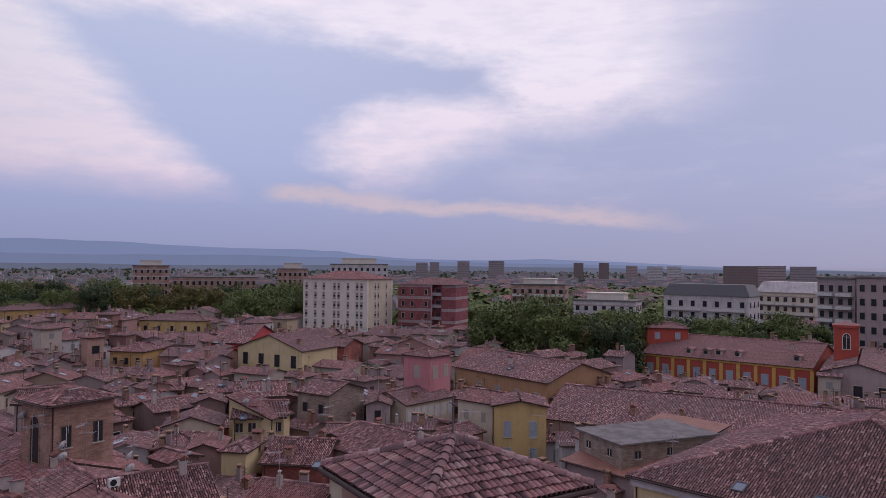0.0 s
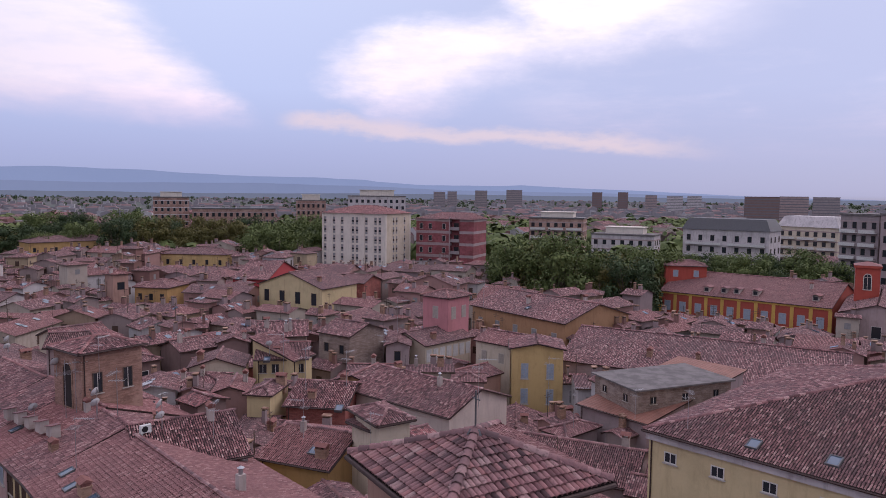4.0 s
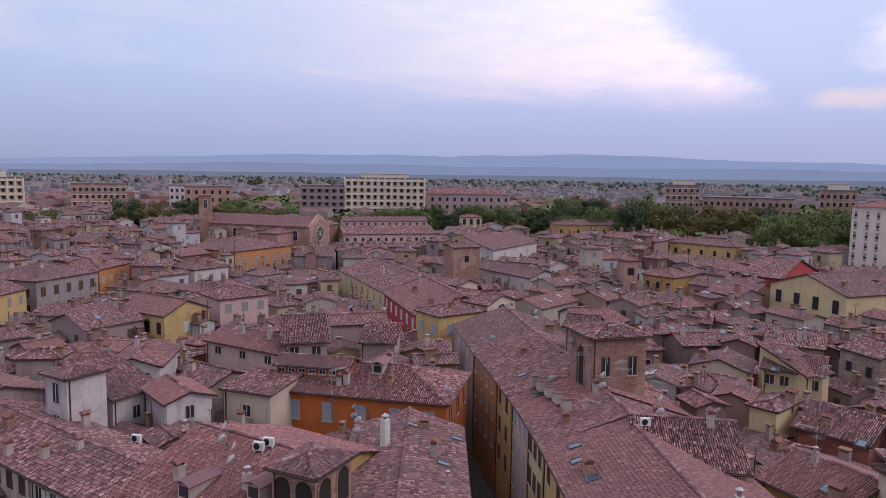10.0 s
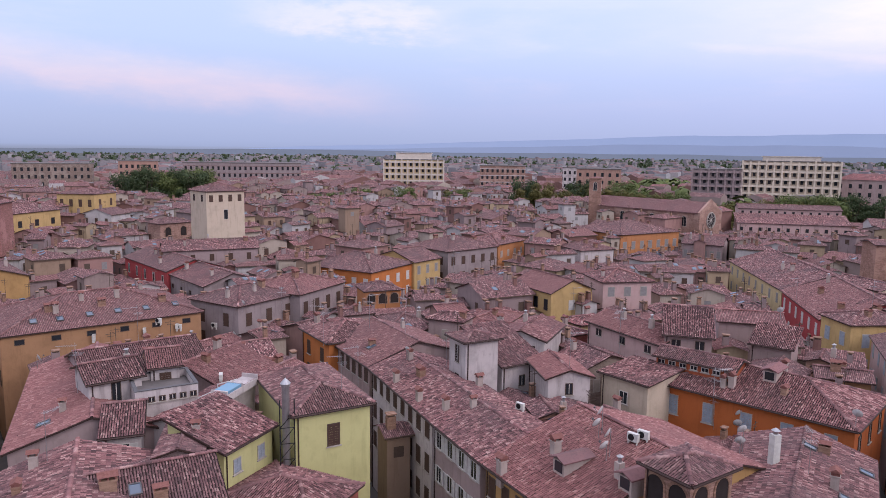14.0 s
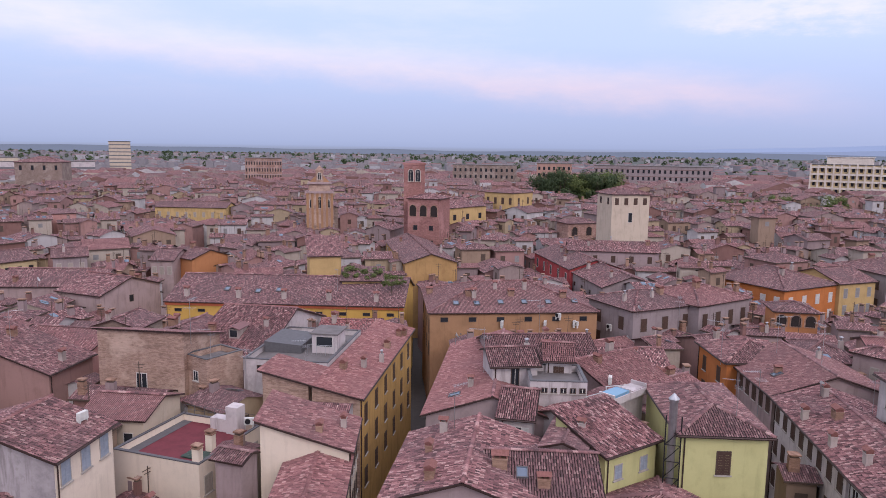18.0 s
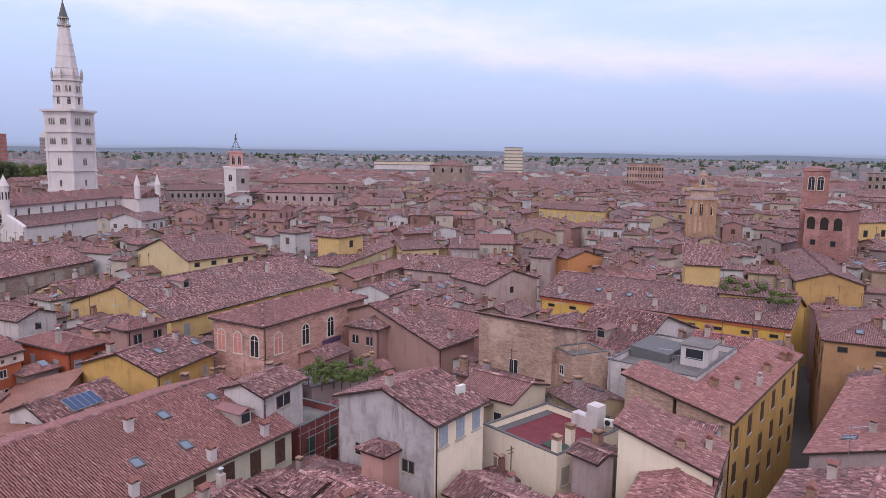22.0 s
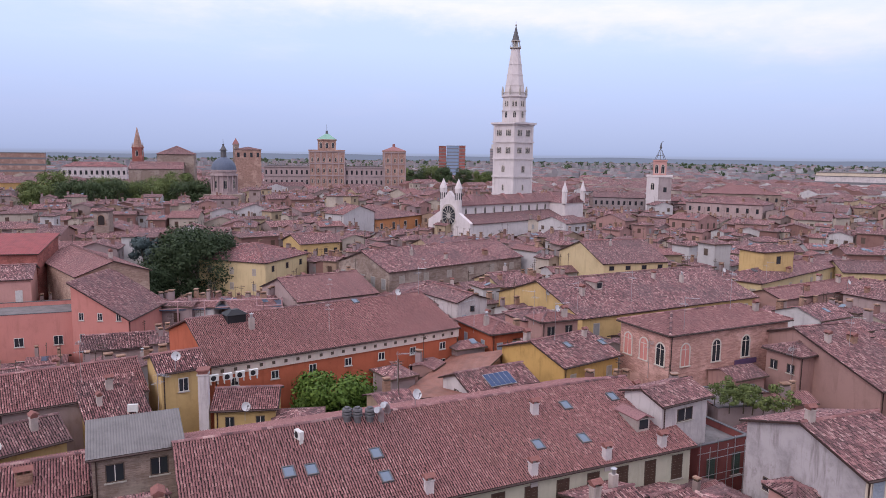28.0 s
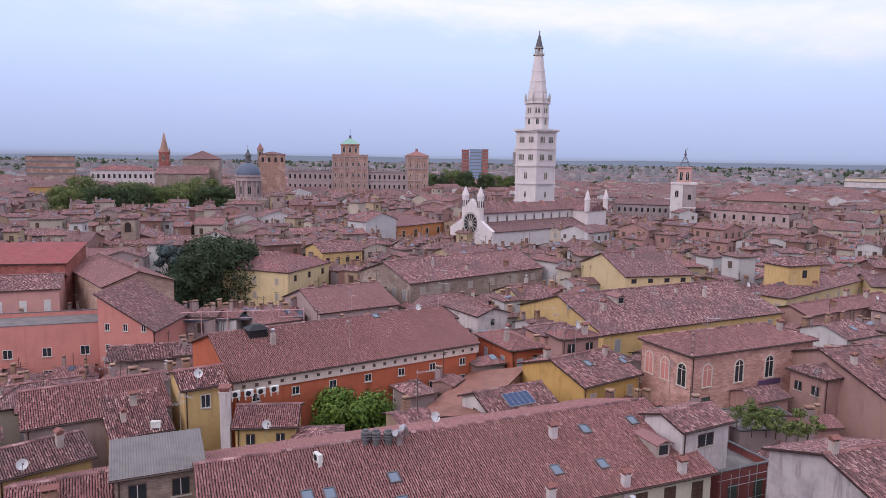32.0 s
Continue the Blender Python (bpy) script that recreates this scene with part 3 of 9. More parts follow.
VIEW = []  # fronts to keep in sight: bearings and distances of both ends, height


def keep_front(ob, w, z):
    a, b = ob.matrix_basis @ Vector((0, 0, 0)), ob.matrix_basis @ Vector((w, 0, 0))
    t = sorted((math.degrees(math.atan2(p.y + 2, p.x)) % 360, math.hypot(p.x, p.y + 2)) for p in (a, b))
    t = t if t[1][0] - t[0][0] < 180 else [(t[1][0] - 360, t[1][1]), t[0]]
    VIEW.append((t[0][0], t[1][0], t[0][1], t[1][1], z))


class House:
    def __init__(self, ob, w, d, ez, height, o):
        self.ob, self.w, self.d, self.ez, self.height, self.o = ob, w, d, ez, height, o

    def world(self, x, y, z):
        return self.ob.matrix_basis @ Vector((x, y, z))


def wall_mesh(kind, w, d, ez, slope, o, base, mat, drop=0.05):
    _, _, hz = slopes_of(kind, w, d, ez, slope)
    pts = [(o, o), (w - o, o), (w - o, d - o), (o, d - o)]
    if kind == "g":
        pts = [(o, o), (w - o, o), (w - o, d / 2), (w - o, d - o), (o, d - o), (o, d / 2)]
    if kind == "x":
        pts = [(o, o), (w / 2, o), (w - o, o), (w - o, d - o), (w / 2, d - o), (o, d - o)]
    b = Build()
    b.ring([(x, y, base) for x, y in pts], [(x, y, hz(x, y) - drop) for x, y in pts], 0, cap=False)
    return b.mesh("wall", mat)


def chimney_meshes(kind):
    if ("chimney", kind) not in SHARED:
        b, c = Build(), Build()
        if kind in (0, 3):
            b.box(-0.3, -0.25, -0.9, 0.3, 0.25, 0.9).box(-0.36, -0.31, 0.9, 0.36, 0.31, 0.98)
            for x in (-0.3, 0.2):
                c.box(x, -0.25, 0.98, x + 0.1, 0.25, 1.2)
            c.ring([(-0.42, -0.36, 1.2), (0.42, -0.36, 1.2), (0.42, 0.36, 1.2), (-0.42, 0.36, 1.2)], [(-0.42, -0.05, 1.42), (0.42, -0.05, 1.42), (0.42, 0.05, 1.42), (-0.42, 0.05, 1.42)])
        elif kind == 1:
            b.box(-0.45, -0.3, -0.9, 0.45, 0.3, 0.6).box(-0.5, -0.36, 0.6, 0.5, 0.36, 0.7)
            for x in (-0.45, -0.05, 0.35):
                c.box(x, -0.3, 0.7, x + 0.1, 0.3, 0.92)
            c.ring([(-0.55, -0.42, 0.92), (0.55, -0.42, 0.92), (0.55, 0.42, 0.92), (-0.55, 0.42, 0.92)], [(-0.55, -0.03, 1.14), (0.55, -0.03, 1.14), (0.55, 0.03, 1.14), (-0.55, 0.03, 1.14)])
        else:
            b.box(-0.24, -0.24, -0.9, 0.24, 0.24, 1.1)
            c.tube((0, 0, 1.1), (0, 0, 1.5), 0.14, 0.14, 10).tube((0, 0, 1.5), (0, 0, 1.62), 0.24, 0.03, 10)
        SHARED[("chimney", kind)] = (b.mesh("chimney", M_CHIMB if kind == 1 else WALLS["white"] if kind == 3 else M_CHIM), c.mesh("chimney_cap", M_METAL if kind == 2 else M_CAP))
    return SHARED[("chimney", kind)]


def add_chimney(h, x, y, kind=0, turn=0, size=1.0):
    me, cap = chimney_meshes(kind)
    ob = child("chimney", me, h.ob, Matrix.Translation((x, y, h.height(x, y))) @ pose(0, 0, 0, 0, 0, turn) @ Matrix.Scale(size, 4))
    child("chimney_cap", cap, ob)


def house(label, x, y, rz, w, d, ez, kind="g", slope=0.33, wall="cream", wins="", chimneys=0, tiled=1, rm="roof", base=0, over=None, group="", category="house"):
    rnd = np.random.RandomState(int(abs(x * 71 + y * 37)) % 99991)
    ob = tagged(new("house"), label, category, group)
    ob.matrix_basis = pose(x, y, base, 0, 0, rz)
    ez = ez - base
    o = over if over is not None else (0.35 if kind not in "f" else 0.0)
    s, lines, hz = slopes_of(kind, w, d, ez, slope)
    FOOT.append((x, y, math.cos(radians(rz)), math.sin(radians(rz)), w, d))
    if not group:
        deep = [-float(z) + float(e.split(":")[3].split("x")[1]) / 2 + 0.25 for e in wins.split(";") if e for z in e.split(":")[2].split(",")]
        keep_front(ob, w, base + ez - min(3.4 if math.hypot(x, y) < 110 else 5.0, max(deep + [1.3])))
    child("wall", wall_mesh(kind, w, d, ez, slope, o, 0, WALLS[wall], 0.06 if kind != "f" else 0.0), ob)
    if kind == "f":
        b = Build()
        b.box(0.22, 0.22, ez - 0.75, w - 0.22, d - 0.22, ez - 0.6)
        child("roof_slab", b.mesh("roof_slab", M_SLAB if wall != "creamlight" else M_MAROON), ob)
        b = Build()
        for q in ((-.04, -.04, w + .04, .26), (-.04, d - .26, w + .04, d + .04), (-.04, .26, .26, d - .26), (w - .26, .26, w + .04, d - .26)):
            b.box(q[0], q[1], ez, q[2], q[3], ez + 0.08)
        child("parapet_coping", b.mesh("parapet_coping", M_LEAD), ob)
        inner = Build()
        for q in ((.02, .02, w - .02, .22), (.02, d - .22, w - .02, d - .02), (.02, .22, .22, d - .22), (w - .22, .22, w - .02, d - .22)):
            inner.box(q[0], q[1], ez - 0.8, q[2], q[3], ez - 0.002)
        child("parapet", inner.mesh("parapet", WALLS[wall]), ob)
    else:
        verts, faces, uvs = [], [], []
        off = rnd.randint(0, 400)
        for p in s:
            P = [Vector(q) for q in p]
            u = (P[1] - P[0]).normalized()
            nrm = (P[1] - P[0]).cross(P[-1] - P[0]).normalized()
            v = nrm.cross(u)
            n0, k = len(verts), len(P)
            verts += [tuple(q + nrm * 0.02) for q in P] + [tuple(q - Vector((0, 0, 0.14))) for q in P]
            faces.append(tuple(range(n0, n0 + k)))
            uvs += [((q - P[0]).dot(u) + off, (q - P[0]).dot(v) + off) for q in P]
            faces.append(tuple(n0 + 2 * k - 1 - i for i in range(k)))
            uvs += [(0, 0)] * k
            for i in range(k):
                j = (i + 1) % k
                faces.append((n0 + i, n0 + k + i, n0 + k + j, n0 + j))
                uvs += [(0, 0)] * 4
        tl = tiled and rm in ("roof", "redroof")
        # roof edges and underside coloured dark in place of eave shadow
        ids = [q for p in s for q in [0, 1] + [1] * len(p)]
        child("roof", mesh_from("roof", verts, faces, [M_UNDER if tl else ROOFS[rm], M_GUTTER_SHADE], uvs, ids), ob)
        if tl:
            vs, qs, n0 = [], [], 0
            for p in s:
                a, b = tile_slope(p, rnd)
                vs.append(a)
                qs.append(b + n0)
                n0 += len(a)
            child("roof_tiles", quad_mesh("roof_tiles", np.concatenate(vs), np.concatenate(qs), TILE), ob, kind="stuff")
        if rm in ("roof", "redroof") and lines:
            a, b = ridge_vq(lines, rnd)
            if len(a):
                child("ridge_tiles", quad_mesh("ridge_tiles", a, b, TILE), ob, kind="stuff")
        if tiled and (not group or math.hypot(x, y) < 42):
            for n_e, p in enumerate(s):
                p0, p1 = Vector(p[0]), Vector(p[1])
                t = (p1 - p0).normalized()
                nn = Vector((t.y, -t.x, 0)) * 0.08
                b = Build()
                b.tube(p0 + nn - Vector((0, 0, .08)), p1 + nn - Vector((0, 0, .08)), 0.08, n=6)
                child("gutter", b.mesh("gutter", M_GUTTER_SHADE), ob)
                if n_e == 0 and not group:
                    inn = Vector((-t.y, t.x, 0)) * (o - 0.06)
                    q = p0 + t * (o + .25) + inn
                    b = Build()
                    b.tube(q - Vector((0, 0, .1)), Vector((q.x, q.y, 0)), 0.055, n=6)
                    child("downpipe", b.mesh("downpipe", M_GUTTER_SHADE), ob)
    if wins:
        place_windows(ob, wins, w, d, ez, o, bool(tiled))
    h = House(ob, w, d, ez, hz, o)
    for k in range(chimneys):
        cx = w * (0.12 + 0.76 * (k + rnd.rand()) / max(1, chimneys))
        cy = d * (0.14 + 0.3 * rnd.rand()) if rnd.rand() < .7 else d * (0.55 + 0.3 * rnd.rand())
        add_chimney(h, cx, cy, int(rnd.choice([0, 1, 0, 1, 2])), rnd.choice([0, 90]), 0.8 + 0.35 * rnd.rand())
    return h


def place_windows(ob, wins, w, d, ez, o, near):
    """wins: face:count:heights below the eave:width x height:style, entries parted by semicolons."""
    for entry in wins.split(";"):
        face, n, zs, size, style = entry.split(":")
        n = int(n)
        ww, wh = [float(q) for q in size.split("x")]
        L = w if face in "fb" else d
        for z in zs.split(","):
            for k in range(n):
                a = o + (L - 2 * o) * (k + 0.5) / n
                zz = ez + float(z) - wh / 2
                if zz < 0.3:
                    continue
                m = {"f": pose(a, o, zz), "l": pose(o, L - a, zz, 0, 0, -90), "r": pose(w - o, a, zz, 0, 0, 90), "b": pose(w - a, d - o, zz, 0, 0, 180)}[face]
                add_window(ob, m, style if style != "archmix" else "blindarch" if k < (2 if face == "l" else 1) else "arch", ww, wh, near)



# ---- named houses round the camera ----
h_barracks = house("long red and ochre panelled palazzo with grey shutters", 164.7, -43.4, -128.6, 36.4, 23.8, 14, "g", 0.33, "redpanel", "f:10:-3.2:1.5x2.3:closedblue", 2, 0, rm="roof")
h_barrtow = house("small red roof turret house above the long red palazzo", 168.3, -45.4, -99.3, 9.9, 7.0, 19.5, "h", 0.33, "red", "f:2:-1.8:1.2x1.6:closedblue", 0, 0, rm="roof")
h_church1 = house("beige church with a triangular pediment front and tiled roof", 131.5, -67.9, -119.4, 12.3, 28.0, 15, "x", 0.3, "beige", "f:3:-3.2:1.6x2.2:plain", 0, 0, rm="roof")
h_lowroof = house("wide low hall with a plain dark tiled roof", 97.7, -13.9, -116.0, 36.0, 20.0, 12.7, "g", 0.33, "beige", "", 3, 0, rm="roof")
h_flatgrey = house("flat-roofed brick attic with a grey weathered roof slab", 80.7, -16.7, -154.1, 7.7, 12.9, 15, "f", 0.33, "brickgrey", "f:2:-1.1:0.8x0.8:dark;r:3:-1.1:0.8x0.8:dark", 0, 1, rm="roof")
h_rustroof = house("pinkish plaster house with a rust-red metal roof", 77.8, -14.2, -136.1, 9.3, 20.8, 12.4, "s", 0.12, "pinkgrey", "", 0, 1, rm="metal")
h_yellowhs = house("tall yellow house with grey-blue shutters and brown eaves", 90.9, -7.0, -90.5, 7.4, 6.8, 15.6, "x", 0.2, "yellow", "f:2:-3.0,-6.4:1.0x2.1:closedblue", 0, 1, rm="roof")
VIEW.append((-7.9, -3.1, 91.7, 91.0, 7.5))
h_yelwing = house("cream plaster wing with a small shuttered window", 100.0, -1.9, -128.8, 6.9, 7.0, 14.8, "g", 0.33, "cream", "f:2:-2.0:0.9x1.4:closed", 0, 0, rm="roof")
h_whitewin = house("cream house with a row of white shuttered windows", 98.2, 4.8, -39.7, 10.6, 8.6, 14, "g", 0.33, "cream", "f:7:-1.6:1.0x1.8:closedwhite", 2, 0, rm="roof")
h_redlong = house("long ochre-brown palazzo with a tiled roof and white skylight", 131.0, -0.6, -138.7, 24.1, 17.0, 15.0, "g", 0.3, "ochrebrown", "f:5:-2.8:1.2x1.8:closedgrey", 2, 0, rm="roof")
h_pinkcube = house("square rose-pink house with shuttered windows", 104.6, 1.9, -35.5, 5.8, 5.8, 20, "h", 0.33, "pink", "f:2:-2.4:1.1x1.9:closed;l:1:-2.4:1.1x1.9:closed", 0, 0, rm="roof", base=0.06045008848998664)
h_redlow = house("low house with a fresh red tiled roof", 62.0, -3.1, -111.0, 14.5, 10.0, 11.35, "g", 0.33, "beige", "", 1, 1, rm="redroof")
h_smallhip = house("small cream attic with a hipped tiled roof", 57.1, 7.6, -143.7, 5.4, 3.5, 17.5, "h", 0.33, "cream", "", 0, 1, rm="roof")
h_mid1 = house("cream-gabled house with a broad brown tiled roof", 75.1, 11.4, -127.0, 15.0, 10.3, 14, "g", 0.36, "creampink", "", 2, 1, rm="roof")
h_peak1 = house("gabled grey-pink house with a small window", 95.7, 10.5, -85.3, 3.9, 10.0, 14.5, "x", 0.33, "pinkgrey", "f:1:-1.5:0.9x1.4:dark", 0, 0, rm="roof")
h_villa = house("yellow villa with a white cornice and a hipped tiled roof", 50.3, -15.6, -132.2, 25.0, 29.0, 18.8, "h", 0.33, "yellowpale", "f:7:-1.7:0.95x0.8:plain", 0, 1, rm="roof")
h_yelarc = house("pale yellow gabled house with tall dark windows", 140.8, 43.8, -115.5, 17.2, 12.0, 17, "x", 0.33, "yellowpale", "f:4:-2.2:1.3x2.4:dark", 2, 0, rm="roof")
h_brick2 = house("small bare brick house with a tiled roof", 157.4, 30.7, -108.5, 7.1, 9.0, 15.5, "g", 0.33, "brickred", "f:1:-2:1x1.4:dark", 0, 0, rm="roof")
h_ochretow = house("ochre-pink square turret house with dark windows", 138.4, 73.4, -33.4, 4.0, 4.0, 18.5, "h", 0.33, "ochrepink", "f:1:-2.5:1.6x1.6:dark", 1, 0, rm="roof", base=0.5085427901707609)
h_ochrelow = house("ochre house with a hipped tiled roof", 142.4, 71.3, -96.7, 8.3, 9.0, 15.5, "h", 0.33, "ochre", "f:3:-2:0.9x1.4:dark", 0, 0, rm="roof")
h_yelfar1 = house("yellow house at the edge of the trees", 215.9, 100.7, -92.8, 22.4, 10.0, 16, "h", 0.33, "yellow", "f:5:-2.5:1x1.6:dark", 0, 0, rm="roof")
h_yelfar2 = house("long ochre house with a tiled roof", 250.2, 167.8, -39.5, 30.8, 12.0, 16, "h", 0.33, "ochre", "f:8:-2.8:1x1.6:dark", 0, 0, rm="roof")
h_grey1 = house("grey-brown house with attic windows", 96.8, 29.3, -75.6, 7.6, 9.0, 15, "g", 0.33, "brickgrey", "f:4:-1.5:0.9x1.3:dark", 3, 0, rm="roof")
h_yelbit = house("pale yellow attic house with a white window", 83.3, 19.8, -21.4, 4.6, 7.0, 15, "s", 0.33, "yellowpale", "f:1:-1.6:1.2x1.5:plain", 0, 1, rm="roof")
h_brtow = house("old brick tower house with a hipped tiled roof", 57.2, 31.4, -32.4, 6.4, 5.7, 21.5, "h", 0.3, "brickold", "f:2:-2.9:0.9x1.9:dark;l:1:-3.2:1.5x4.0:hollow", 0, 1, rm="roof")
h_brtow2 = house("beige attic beside the old brick tower", 67.6, 41.7, -68.4, 4.0, 6.0, 19.5, "g", 0.33, "beige", "", 0, 1, rm="roof")
h_st1 = house("yellow street house with a wide tiled roof and skylights", 47.6, 30.1, -133.0, 18.2, 15.0, 14, "g", 0.33, "yellow", "f:5:-1.5,-4.6,-7.8:1.0x1.7:closedbrown", 2, 1, rm="roof")
h_st2c = house("pale yellow street house with brown shutters", 51.4, 34.6, -130.3, 5.9, 15.8, 14, "g", 0.33, "yellowpale", "f:3:-1.5,-4.6,-7.8:1.0x1.7:closedbrown", 1, 1, rm="roof")
h_st2b = house("pale pink street house with pale blue shutters", 56.0, 40.1, -129.4, 7.2, 16.4, 14, "g", 0.33, "pinkpale", "f:3:-1.5,-4.6,-7.8:1.0x1.7:closedblue", 1, 1, rm="roof")
h_st2a = house("narrow yellow street house with brown shutters", 60.4, 45.7, -128.7, 7.1, 16.7, 14, "g", 0.33, "yellow", "f:2:-1.5,-4.6,-7.8:1.0x1.7:closedbrown", 0, 1, rm="roof")
h_st3b = house("orange street house with grey shutters", 68.0, 55.8, -126.8, 12.6, 16.2, 14, "g", 0.33, "orange2", "f:4:-1.5,-4.6,-7.8:1.0x1.7:closedgrey", 1, 1, rm="roof")
h_st3a = house("pale pink street house with pale shutters", 78.1, 68.5, -128.6, 16.2, 16.2, 14, "g", 0.33, "pinkpale", "f:4:-1.5,-4.6,-7.8:1.0x1.7:closedblue", 1, 0, rm="roof")
h_yelcorn = house("yellow corner house with blue shutters", 77.2, 76.2, -100.8, 7.0, 9.5, 15.2, "h", 0.33, "yellow", "f:2:-2.2,-5.6:1.1x1.9:closedblue;r:2:-2.2,-5.6:1.1x1.9:closedblue", 2, 0, rm="roof")
h_pinkrow = house("crimson-pink row house with white shutters", 88.9, 96.8, -118.2, 22.4, 17.1, 14, "g", 0.33, "crimson", "f:6:-1.8,-5.0:1.0x1.8:closedwhite", 3, 0, rm="roof")
h_yelrow = house("yellow and cream row house with grey shutters", 102.3, 127.8, -113.3, 33.8, 17.2, 14, "g", 0.33, "yellowpale", "f:8:-1.8,-5.0:1.0x1.8:closedgrey", 3, 0, rm="roof")
h_orange1 = house("bright orange house with pale grey shutters", 39.6, 57.9, -58.9, 18.5, 11.8, 14.3, "h", 0.33, "orangedeep", "f:5:-1.9:1.1x2.0:closedblue;r:3:-1.9:1.0x1.8:dark", 3, 1, rm="roof")
h_attic1 = house("attic with a strip of white windows under a tiled roof", 40.7, 59.9, -56.9, 8.6, 4.1, 16.4, "g", 0.33, "orangered", "f:7:-0.55:0.75x0.5:plain", 0, 1, rm="roof")
h_shed1 = house("grey-beige house with a large red tiled roof slope", 45.0, 64.9, -33.1, 5.7, 12.9, 17, "g", 0.33, "beige", "f:2:-1.0:1x1:dark", 0, 1, rm="roof")
h_shed2 = house("low beige attic with narrow tiled roofs", 57.9, 72.5, -30.9, 8.3, 6.0, 16, "g", 0.33, "beige", "", 0, 0, rm="roof")
h_shed3 = house("low grey lean-to with tiled roof", 57.2, 65.8, -51.9, 5.1, 5.0, 15, "s", 0.33, "beige", "", 0, 1, rm="roof")
h_nearlow = house("low beige house with a plain tiled roof and skylights", 35.4, 27.0, 43.8, 19.3, 10.4, 12.6, "g", 0.33, "beige", "", 3, 1, rm="roof")
h_loggia = house("small roof loggia with glazed arches and a hipped roof", 24.2, 35.3, -71.9, 4.1, 4.9, 17.6, "h", 0.33, "brickpink", "f:2:-1.7:1.3x2.4:hollow;r:2:-1.7:1.3x2.4:hollow", 0, 1, rm="roof")
h_w1 = house("beige row house with dark brown shutters", 9.8, 84.1, -75.8, 13.0, 12.8, 13.5, "g", 0.33, "beige", "f:7:-1.2,-4.4,-7.6:0.95x1.7:closedbrown", 2, 1, rm="roof")
h_w2 = house("white row house with dark brown shutters", 13.0, 71.4, -80.9, 16.8, 9.1, 13.5, "g", 0.33, "white", "f:8:-1.2,-4.4,-7.6:0.95x1.7:closedbrown", 3, 1, rm="roof")
h_w3 = house("grey-pink row house with white-framed windows", 15.6, 54.9, -79.5, 9.0, 8.9, 13.5, "g", 0.33, "pinkgrey", "f:4:-1.3,-4.4,-7.6:0.95x1.5:open", 1, 1, rm="roof")
h_w4 = house("ochre house with a broad tiled roof and dormers", 17.3, 46.0, -76.5, 11.3, 18.9, 13.5, "g", 0.33, "ochre", "f:6:-1.6,-4.8:0.95x1.7:closedbrown", 2, 1, rm="roof")
h_whitow = house("white plaster tower house with bare walls", 21.1, 62.3, 12.3, 4.5, 4.1, 18.2, "h", 0.25, "white", "l:1:-1.6,-4.6:0.8x1.8:dark", 0, 1, rm="roof", base=1.2623600224500449)
h_whiwing = house("white plaster wing with a lean-to tiled roof", 25.5, 63.5, 15.4, 5.9, 8.0, 15, "s", 0.33, "white", "f:1:-1.9:0.8x1.2:dark", 0, 1, rm="roof")
h_whigab = house("small white gabled attic", 28.2, 58.4, -6.1, 5.0, 7.0, 15.2, "x", 0.33, "white", "f:1:-1.2:0.8x1.2:dark", 0, 1, rm="roof")
h_whiflat = house("cream attic with a barred window", 34.7, 60.3, -66.7, 6.2, 6.0, 15, "s", 0.1, "cream", "f:1:-2.0:1.0x1.3:plain", 0, 1, rm="roof")
h_whigab2 = house("white gabled house with small windows", 28.1, 72.7, -39.2, 6.1, 9.0, 15.8, "x", 0.33, "white", "f:2:-1.2:0.7x1.0:dark", 1, 1, rm="roof")
h_attic2 = house("pale pink plaster attic with a tiled roof", 41.9, 77.4, -77.5, 13.3, 7.2, 15.8, "g", 0.33, "pinkpale", "f:3:-1.0:1.0x0.9:dark", 2, 1, rm="roof")
h_yelvil = house("yellow gabled house with white shutters", 45.3, 95.2, 12.9, 8.8, 11.0, 15.5, "x", 0.42, "yellow", "f:1:-2.2:1.2x1.6:closedwhite;l:4:-2:1x1.8:dark", 0, 0, rm="roof")
h_pinkturr = house("pale pink turret house with a hipped roof", 54.9, 96.9, -5.2, 9.0, 9.0, 16.6, "h", 0.33, "pinkpale", "f:3:-1.6:1.2x1.6:closedgrey", 1, 0, rm="roof")
h_orgpal = house("large orange palazzo with grey shutters", 96.0, 163.1, 14.2, 22.6, 20.1, 15.5, "h", 0.28, "orange2", "f:7:-3.0,-6.2:1.4x2.2:closedgrey;l:7:-3.0,-6.2:1.4x2.2:closedgrey", 3, 0, rm="roof")
h_whisq = house("white house with a tiled roof and chimneys", 73.3, 141.1, 6.7, 9.6, 10.0, 15, "h", 0.33, "white", "f:3:-1.8:0.9x1.4:closed", 2, 0, rm="roof")
h_greyrow = house("grey-pink row house with many windows", 107.2, 152.6, -44.0, 10.2, 11.0, 14.5, "g", 0.33, "pinkgrey", "f:6:-2.4:1.0x1.8:closedgrey", 2, 0, rm="roof")
h_greypal = house("grey-beige palazzo with dark shutters", 42.3, 141.5, 26.3, 15.8, 14.1, 15.5, "h", 0.33, "grey", "f:5:-2.2,-5.6:1.1x1.8:closedbrown;l:3:-2.2,-5.6:1.1x1.8:closedbrown", 3, 0, rm="roof", base=1.2880544818320683)
h_orgrow = house("orange row house with beige shutters", 57.9, 152.6, 38.6, 13.2, 11.0, 15.2, "h", 0.33, "orange2", "f:4:-2.4:1.0x1.6:closed", 1, 0, rm="roof")
